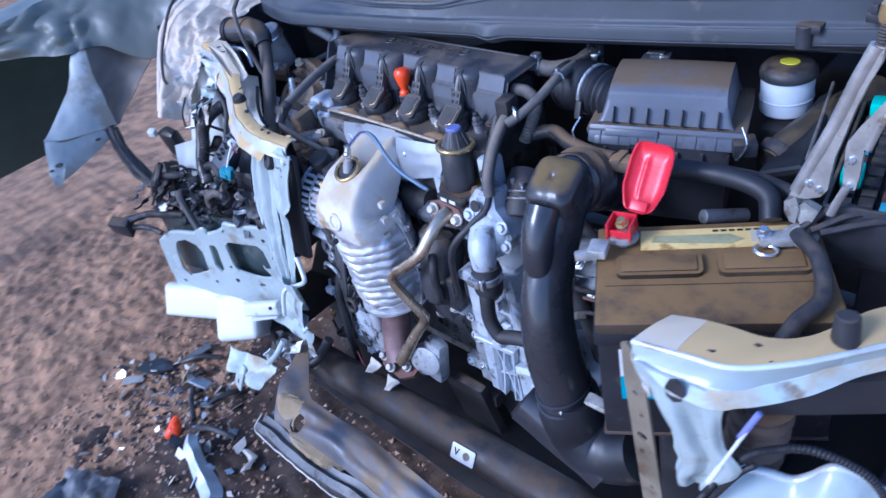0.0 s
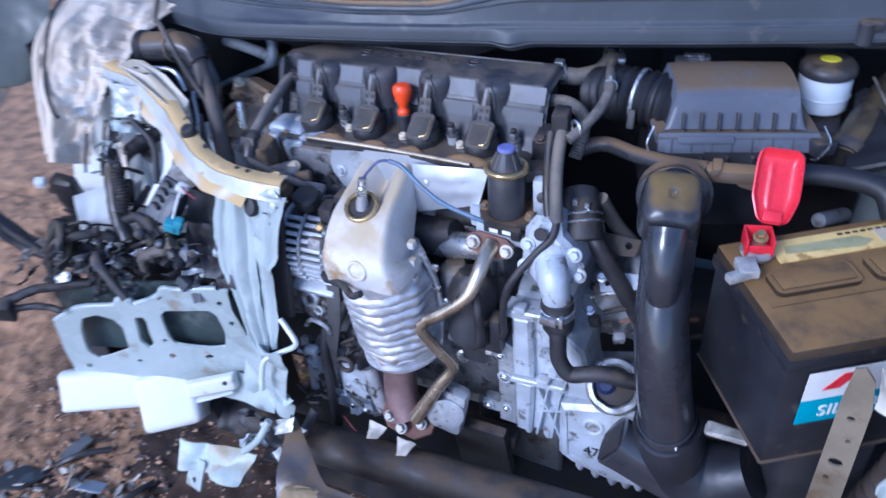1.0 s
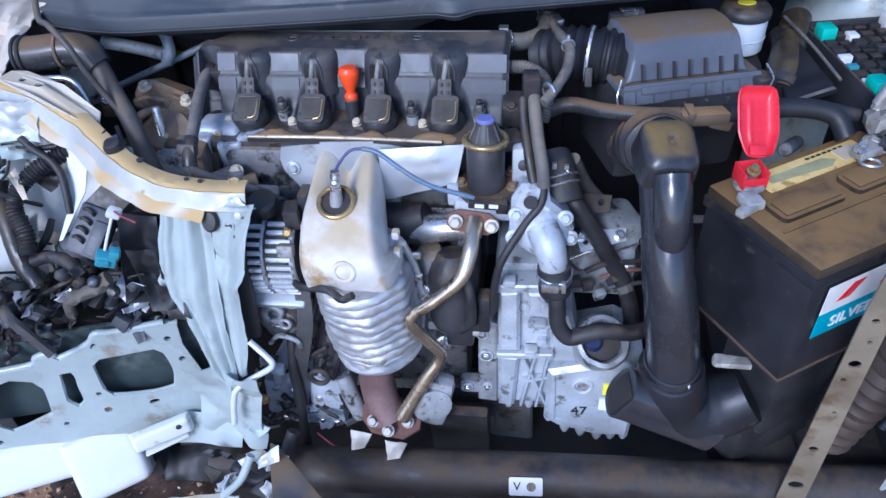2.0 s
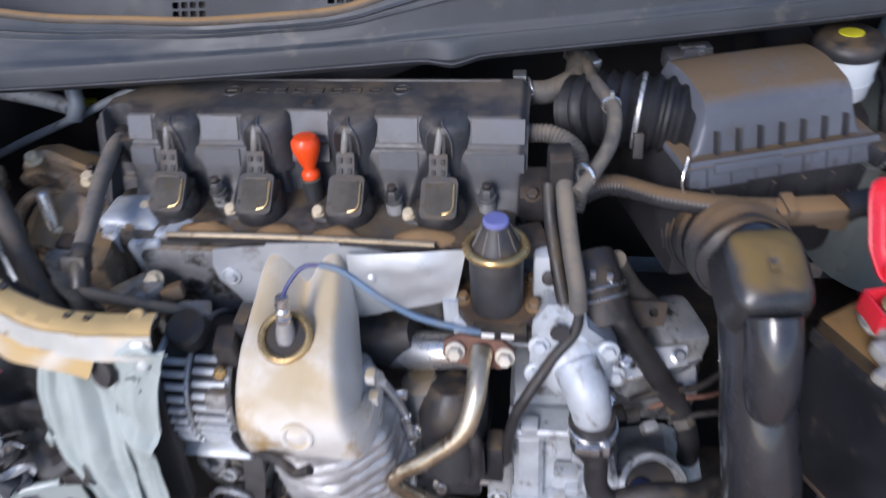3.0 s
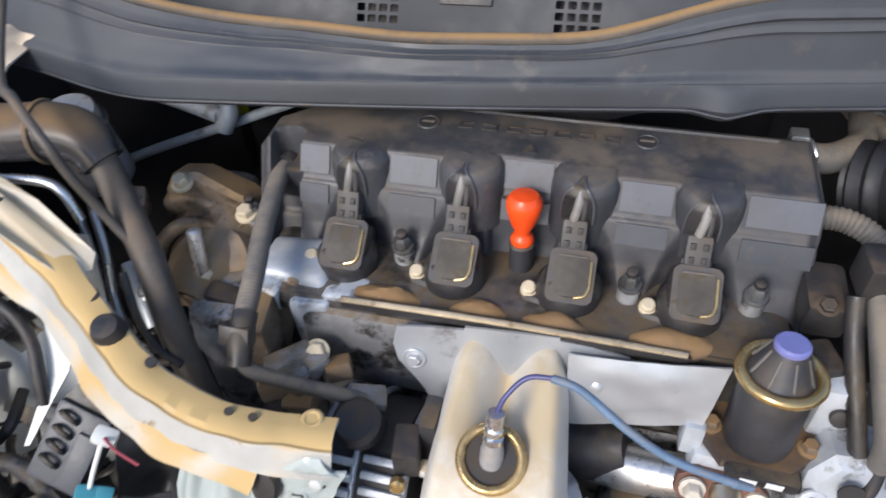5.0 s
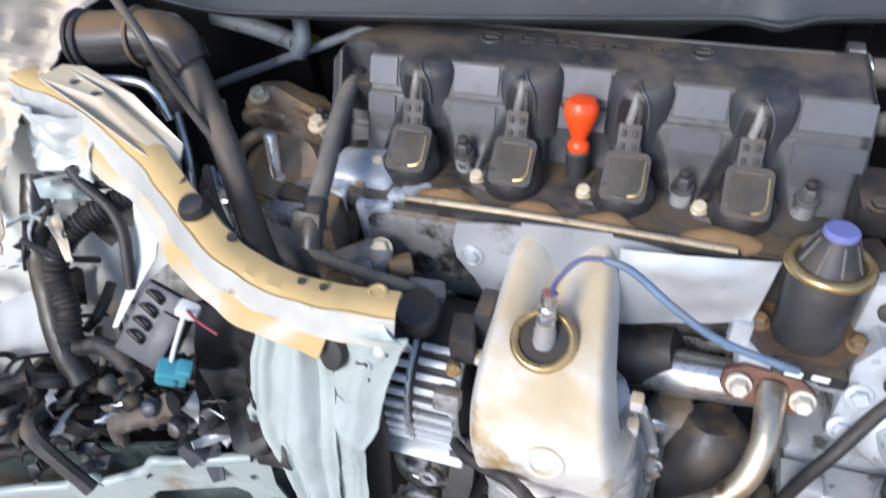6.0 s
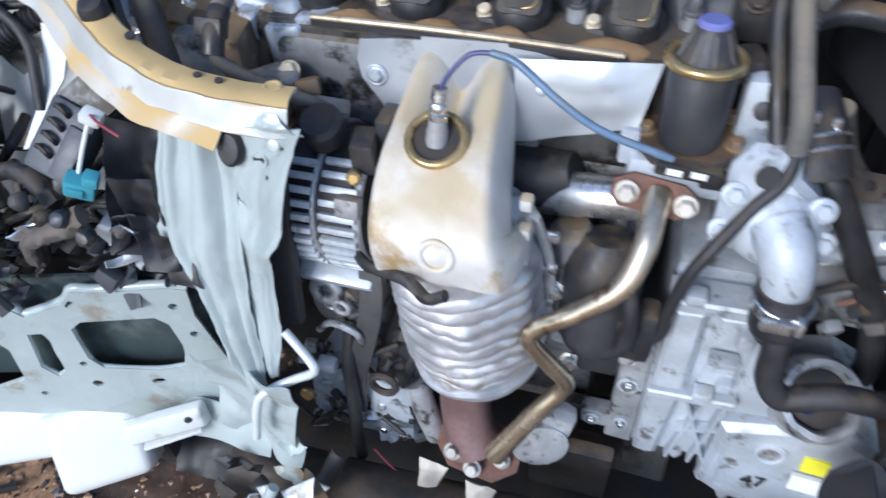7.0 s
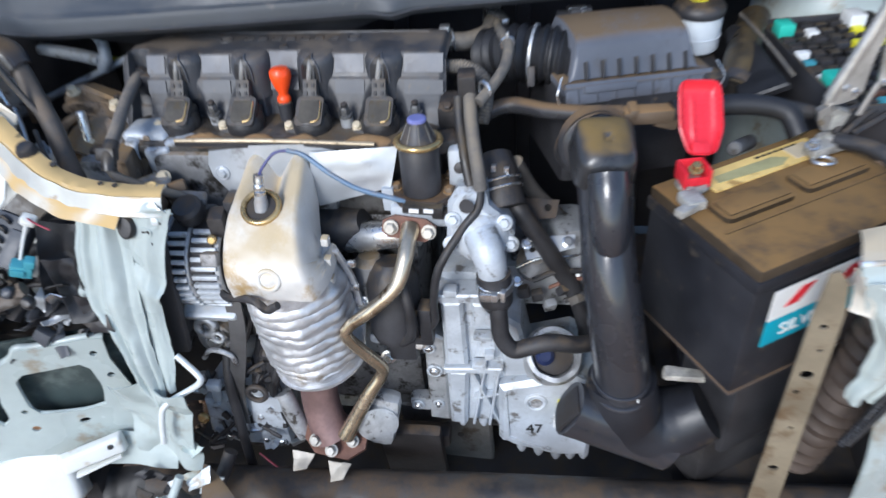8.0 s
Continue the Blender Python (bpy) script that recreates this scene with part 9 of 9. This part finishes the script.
def hanging_bracket():
    t = thing("bumper_bracket", (-0.15, -0.34, 0.36), "bent bright bumper bracket", "bracket")
    crumpled((-0.215, -0.335, 0.425), (-0.07, -0.320, 0.430), (-0.205, -0.365, 0.385), (-0.085, -0.36, 0.395), 22, 14, 0.014, 24, 3, 0.0025).build("sheet", "mint_dirty", t)
    m = frame_of((-0.185, -0.36, 0.385), (0.9, -0.2, 0.1), (0.1, 0.5, 0.8))
    Build().plate([(-0.02, -0.035), (0.018, -0.035), (0.022, 0.02), (-0.018, 0.02)], [disc(0.0, -0.020, 0.005, 10)], m, 0.003).build("tab", "mint", t, "", 30)
    Build().tube([(-0.09, -0.33, 0.44), (-0.06, -0.32, 0.47), (-0.045, -0.30, 0.50)], 0.006, 10).build("rod", "mint", t)
    rnd = random.Random(5)
    for k in range(12):
        p = V(-0.12 + 0.10 * rnd.random(), -0.25 - 0.07 * rnd.random(), 0.415 + 0.08 * rnd.random())
        e1 = V(rnd.uniform(-1, 1), rnd.uniform(-0.6, 0.4), rnd.uniform(-0.9, 0.9)).normalized() * rnd.uniform(0.012, 0.030)
        e2 = e1.orthogonal().normalized() * rnd.uniform(0.006, 0.014)
        crumpled(p - e1 - e2, p + e1 - e2 * 0.4, p - e1 * 0.6 + e2, p + e1 + e2 * 0.7, 7, 7, 0.009, 50, k, 0.002).build("bent_tab", ("flange", "bright_sheet", "dark", "mint_dirty")[k % 4], t)
    Build().tube([(-0.10, -0.27, 0.42), (-0.06, -0.285, 0.41), (-0.03, -0.26, 0.42), (-0.01, -0.23, 0.46)], 0.010, 12).build("hose", "rubber", t)
    crumpled((-0.26, -0.20, 0.345), (-0.12, -0.19, 0.35), (-0.25, -0.25, 0.325), (-0.11, -0.24, 0.32), 14, 10, 0.012, 20, 13).build("torn_liner", "black_rubber", t)
    # torn sheets under the down pipe
    for c, k in (((0.080, -0.205, 0.412), 1), ((0.135, -0.212, 0.402), 3)):
        c = V(*c)
        crumpled(c + V(-0.016, 0.01, 0.010), c + V(0.018, 0.008, 0.006), c + V(-0.010, -0.014, -0.008), c + V(0.010, -0.015, 0.002), 8, 8, 0.008, 40, k, 0.002).build("foil_scrap", ("mudcover", "chip_pale")[k % 2], t)


hanging_bracket()


# ---- torn fender outside ----
def fender():
    t = thing("torn_fender", (-0.75, -0.1, GROUND), "sage green front fender bent outwards", "fender")

    def ruled(left, right, fold):
        a, b_ = spline(left, 12), spline(right, 12)

        def at(u, v):
            i, j = round(v * (len(a) - 1)), round(v * (len(b_) - 1))
            p = Vector(a[i]) * (1 - u) + Vector(b_[j]) * u
            return p + fold(u, v) + 0.004 * noise.noise_vector(p * 18) + 0.0015 * noise.noise_vector(p * 60)
        return at
    A, B, C = (-0.597, -0.227, 0.803), (-0.614, -0.368, 0.835), (-0.686, -0.219, 0.944)
    crease = [A, (-0.628, -0.214, 0.866), (-0.652, -0.206, 0.908), (-0.672, -0.190, 0.950)]
    face = ruled([B, (-0.645, -0.300, 0.872), (-0.668, -0.248, 0.910), C], crease, lambda u, v: V(0.010, -0.008, -0.002) * math.sin(math.pi * u) * (1 - 0.6 * v))
    # face and hem carry their lit tone in the colour
    Build().sheet(face, 24, 36, 0.0018).build("face", "fender_lit", t, "dusty lower face, painted pale as lit", 60)
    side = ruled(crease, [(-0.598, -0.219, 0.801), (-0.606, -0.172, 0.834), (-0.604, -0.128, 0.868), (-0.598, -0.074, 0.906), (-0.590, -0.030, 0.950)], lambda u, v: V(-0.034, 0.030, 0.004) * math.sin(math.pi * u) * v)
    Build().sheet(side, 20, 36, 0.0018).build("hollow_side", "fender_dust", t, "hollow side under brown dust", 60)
    # upper wing: runs from the far crumple to the bay
    low = [(-0.98, -0.55, 0.95), (-0.80, -0.323, 0.962), (-0.690, -0.216, 0.944), (-0.664, -0.159, 0.945), (-0.602, -0.098, 0.896), (-0.555, -0.03, 0.90)]
    top = [(-0.98, -0.52, 1.01), (-0.80, -0.29, 1.03), (-0.79, -0.172, 1.042), (-0.72, -0.08, 1.04), (-0.65, 0.0, 1.03), (-0.565, 0.03, 1.02)]
    wing = ruled(low, top, lambda u, v: V(0.6, -0.6, 0.3) * (0.022 * math.sin(math.pi * u) * smooth(v, 0.45, 0.7) + 0.050 * abs(noise.noise(V(v * 9, u * 2.5, 3))) * (1 - smooth(v, 0.45, 0.6))))
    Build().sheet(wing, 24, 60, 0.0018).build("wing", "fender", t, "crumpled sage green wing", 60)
    # filler sheet added from the wing to a far edge of unknown origin
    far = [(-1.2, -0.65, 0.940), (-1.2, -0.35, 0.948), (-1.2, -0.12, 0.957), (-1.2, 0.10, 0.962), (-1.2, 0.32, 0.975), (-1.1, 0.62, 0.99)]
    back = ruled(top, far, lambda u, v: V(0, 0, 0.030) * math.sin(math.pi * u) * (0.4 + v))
    Build().sheet(back, 20, 60, 0.0018).build("far_filler", "fender", t, "sage green sheet added up to a far edge", 60)
    Build().tube(far, 0.014, 12).build("far_edge", "cream", t, "pale far edge of an unknown object")

    hem = ruled([B, (-0.600, -0.330, 0.818), A], [(-0.586, -0.398, 0.775), (-0.570, -0.380, 0.758), (-0.588, -0.300, 0.772), (-0.594, -0.236, 0.786)], lambda u, v: V(0.004, -0.004, 0) * math.sin(math.pi * u))
    h = Build().sheet(hem, 14, 30, 0.002).build("hem", "fender_lit", t, "flanged hem with holes, painted pale as lit", 60)
    Build().tube([B, (-0.604, -0.328, 0.821), A], 0.0032, 8, 8).build("fold", "fender_lit", h)
    crumpled((-0.600, -0.385, 0.800), (-0.578, -0.360, 0.785), (-0.568, -0.405, 0.758), (-0.564, -0.390, 0.756), 8, 10, 0.003, 40, 2).build("tab", "fender_lit", h)
    # hem holes drawn by dark discs in place of shade
    for u, v, r in ((0.55, 0.30, 0.007), (0.75, 0.12, 0.004), (0.45, 0.80, 0.005), (0.85, 0.22, 0.003)):
        Build().lathe(hem(u, v), (0.75, -0.55, 0.25), [(r, -0.003), (r, 0.004)], 12, squash=0.6).build("hole_shade_disc", "dark", h)
    Build().box((-1.245, -0.24, 0.765), (0.03, 0.42, 0.39), 0.01, (0, 8, 0)).build("green_panel", "darkgreen", t, "dark green panel behind")
    Build().tube([(-0.575, 0.0, 0.97), (-0.53, 0.06, 0.985), (-0.46, 0.14, 0.99)], 0.012, 12).build("stay", "dark", t)


fender()

# ---- litter on the ground ----
def on_ground(x, y, up=0.0):
    return V(x, y, ground_height(x, y) + up)


def shard(name, mat, label, category, x, y, size, seed, tilt=0.3, group=""):
    rnd = random.Random(seed)
    k = rnd.randint(4, 6)
    out = [(size * rnd.uniform(0.55, 1.0) * math.cos(2 * math.pi * i / k + 0.4) * 1.3, size * rnd.uniform(0.45, 0.9) * math.sin(2 * math.pi * i / k + 0.4)) for i in range(k)]
    p = on_ground(x, y, 0.006 + 0.25 * size * abs(tilt))
    m = Matrix.Translation(p) @ Euler((rnd.uniform(-tilt, tilt), rnd.uniform(-tilt, tilt), rnd.uniform(0, 6.3))).to_matrix().to_4x4()
    ob = Build().plate(out, (), m, max(0.002, size * 0.08)).build(name, mat, None, label, 30)
    return tagged(ob, category=category, group=group)


def litter():
    def lens(u, v):
        a, r = 2 * math.pi * u, v ** 0.7
        k = 1 + 0.16 * math.cos(3 * a + 0.6) + 0.10 * noise.noise(V(math.cos(a) * 2, math.sin(a) * 2, 3))
        return Matrix.Translation(on_ground(-0.508, -0.478, 0.020)) @ Euler((0.55, 0.25, 0.5)).to_matrix().to_4x4() @ V(0.017 * k * r * math.cos(a), 0.027 * k * r * math.sin(a), 0.010 * (1 - r * r))
    tagged(Build().sheet(lens, 28, 8, 0.0022).build("lens_shard", "orange", None, "broken orange indicator lens lying on dirt", 40), category="shard")
    shard("plastic_shard", "cream", "torn cream plastic shard on the ground", "shard", -0.650, -0.360, 0.030, 2, 0.9)
    shard("plastic_shard", "chip_pale", "pale broken plastic piece on dirt", "shard", -0.772, -0.455, 0.036, 3, 0.5)
    shard("lens_shard", "steel", "shiny reflector shard on dirt", "shard", -0.745, -0.505, 0.022, 4, 0.7)
    shard("lens_shard", "steel", "shiny reflector shard on dirt", "shard", -0.815, -0.470, 0.018, 5, 0.9)
    shard("plastic_shard", "chip_dark", "dark broken plastic plate on dirt", "shard", -0.765, -0.400, 0.055, 7, 0.4)
    shard("plastic_shard", "iron_pale", "grey broken plastic plate on dirt", "shard", -0.700, -0.290, 0.045, 17, 0.5)
    shard("plastic_shard", "flange", "grey broken reflector piece on dirt", "shard", -0.590, -0.345, 0.036, 18, 0.6)
    shard("lens_shard", "cream", "small yellowed lens shard", "shard", -0.370, -0.562, 0.017, 9, 0.9)
    rnd = random.Random(23)
    for k in range(46):
        x, y = (rnd.gauss(-0.66, 0.09), rnd.gauss(-0.385, 0.05)) if k < 30 else (rnd.gauss(-0.36, 0.08), rnd.gauss(-0.47, 0.06))
        mat = rnd.choice(("flange", "iron_pale", "chip_pale", "steel", "bright_sheet", "lead"))
        shard("plastic_shard", mat, "broken lamp fragment on dirt", "shard", x, y, rnd.uniform(0.008, 0.022), 100 + k, 0.9, "broken lamp fragments")

    def long_piece(name, mat, label, category, a, b_, width, fold, seed, rise=0.02):
        p, q = on_ground(*a, rise), on_ground(*b_, 0.008)
        side = (q - p).cross(V(0, 0, 1)).normalized()

        def at(u, v):
            c = p + (q - p) * u
            return c + side * (width * (0.55 + 0.45 * u) * (v - 0.5) + 0.012 * math.sin(4 * u + seed)) + V(0, 0, fold * (1 - abs(2 * v - 1)) + 0.010 * math.sin(5 * u + seed)) + 0.004 * noise.noise_vector(c * 30 + V(seed, v, 0))
        tagged(Build().sheet(at, 24, 8, 0.002).build(name, mat, None, label, 30), category=category)
    long_piece("trim_strip", "flange", "bent shiny trim strip on dirt", "trim", (-0.405, -0.462), (-0.245, -0.545), 0.055, 0.016, 1)
    long_piece("plastic_shard", "chip_pale", "long pale broken strip on dirt", "shard", (-0.292, -0.405), (-0.235, -0.432), 0.022, 0.004, 3)
    c = on_ground(-0.52, -0.73, 0.025)
    ob = crumpled(c + V(-0.085, 0.025, 0.0), c + V(0.075, 0.09, 0.006), c + V(-0.02, -0.09, 0.004), c + V(0.13, -0.02, 0.0), 22, 18, 0.022, 18, 4, 0.003).build("lamp_bezel", "iron_pale", None, "broken grey lamp bezel on dirt", 40)
    tagged(ob, category="bezel")
    for k, (x, y, r) in enumerate(((-0.66, -0.30, 40), (-0.55, -0.40, -30), (-0.50, -0.34, 70), (-0.40, -0.42, 20))):
        p = on_ground(x, y, 0.012)
        d = V(math.cos(radians(r)), math.sin(radians(r)), 0) * 0.06
        ob = Build().tube([tuple(p - d), tuple(p + V(0, 0, 0.012)), tuple(p + d)], 0.007, 8, 5, rough=0.3).build("stick", "chip_dark", None, "dark twig of broken trim on dirt")
        tagged(ob, category="stick", group="twigs of broken trim")
    # soil soaked with oil, spread below the wreck to paint its shade too
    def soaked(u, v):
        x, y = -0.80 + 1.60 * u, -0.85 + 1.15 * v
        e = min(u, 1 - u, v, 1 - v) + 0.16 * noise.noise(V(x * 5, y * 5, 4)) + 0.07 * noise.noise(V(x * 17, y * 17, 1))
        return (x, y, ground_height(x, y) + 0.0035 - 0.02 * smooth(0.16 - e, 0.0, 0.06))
    tagged(Build().sheet(soaked, 120, 90, 0.001).build("oil_shade_patch", "oil_shade_soil", None, "oil-soaked soil, its dark colour also painting shade under the wreck", 180), category="ground", kind="structure")
    rnd = random.Random(77)
    mats = {"chip_pale": Build(), "chip_dark": Build(), "clod": Build(), "steel": Build()}
    for k in range(15000):
        near = rnd.random() < 0.10
        x, y = (rnd.gauss(-0.52, 0.16), rnd.gauss(-0.42, 0.14)) if near else (rnd.uniform(-1.7, 0.3), rnd.uniform(-1.1, 0.5))
        if near:
            kind = rnd.choices(("chip_pale", "chip_dark", "clod", "steel"), (2, 4, 6, 0.5))[0]
        else:
            kind = "clod"
        s = rnd.uniform(0.002, 0.009) if kind != "clod" else 0.0020 + (0.0085 if x > -0.9 else 0.004) * rnd.random() ** 3
        p = on_ground(x, y, s * 0.2)
        m = Matrix.Translation(p) @ Euler((rnd.uniform(-0.6, 0.6), rnd.uniform(-0.6, 0.6), rnd.uniform(0, 6.3))).to_matrix().to_4x4()
        if kind == "clod":
            vs = [(s * rnd.uniform(0.6, 1.1) * a, s * rnd.uniform(0.6, 1.1) * b_, s * 0.6 * c) for a, b_, c in ((1, 0, 0), (0, 1, 0), (-1, 0, 0), (0, -1, 0), (0, 0, 1), (0, 0, -1))]
            mats[kind].add(vs, [(0, 1, 4), (1, 2, 4), (2, 3, 4), (3, 0, 4), (1, 0, 5), (2, 1, 5), (3, 2, 5), (0, 3, 5)], m)
        else:
            a, b_ = s * rnd.uniform(0.7, 1.6), s * rnd.uniform(0.3, 0.9)
            h = 0.0012
            vs = [(-a, -b_, 0), (a, -b_ * 0.6, 0), (a * 0.7, b_, 0), (-a * 0.8, b_ * 0.7, 0)]
            vs += [(x_, y_, -h) for x_, y_, _ in vs]
            mats[kind].add(vs, [(0, 1, 2, 3), (7, 6, 5, 4), (0, 4, 5, 1), (1, 5, 6, 2), (2, 6, 7, 3), (3, 7, 4, 0)], m)
    for kind, label in (("chip_pale", "scattered pale plastic chips on dirt"), ("chip_dark", "scattered dark plastic chips on dirt"), ("clod", "loose crumbs of brown earth"), ("steel", "glinting broken lens chips on dirt")):
        ob = mats[kind].build("clods" if kind == "clod" else "chips", kind, None, label, 20)
        tagged(ob, category="earth" if kind == "clod" else "litter", kind="stuff")


litter()
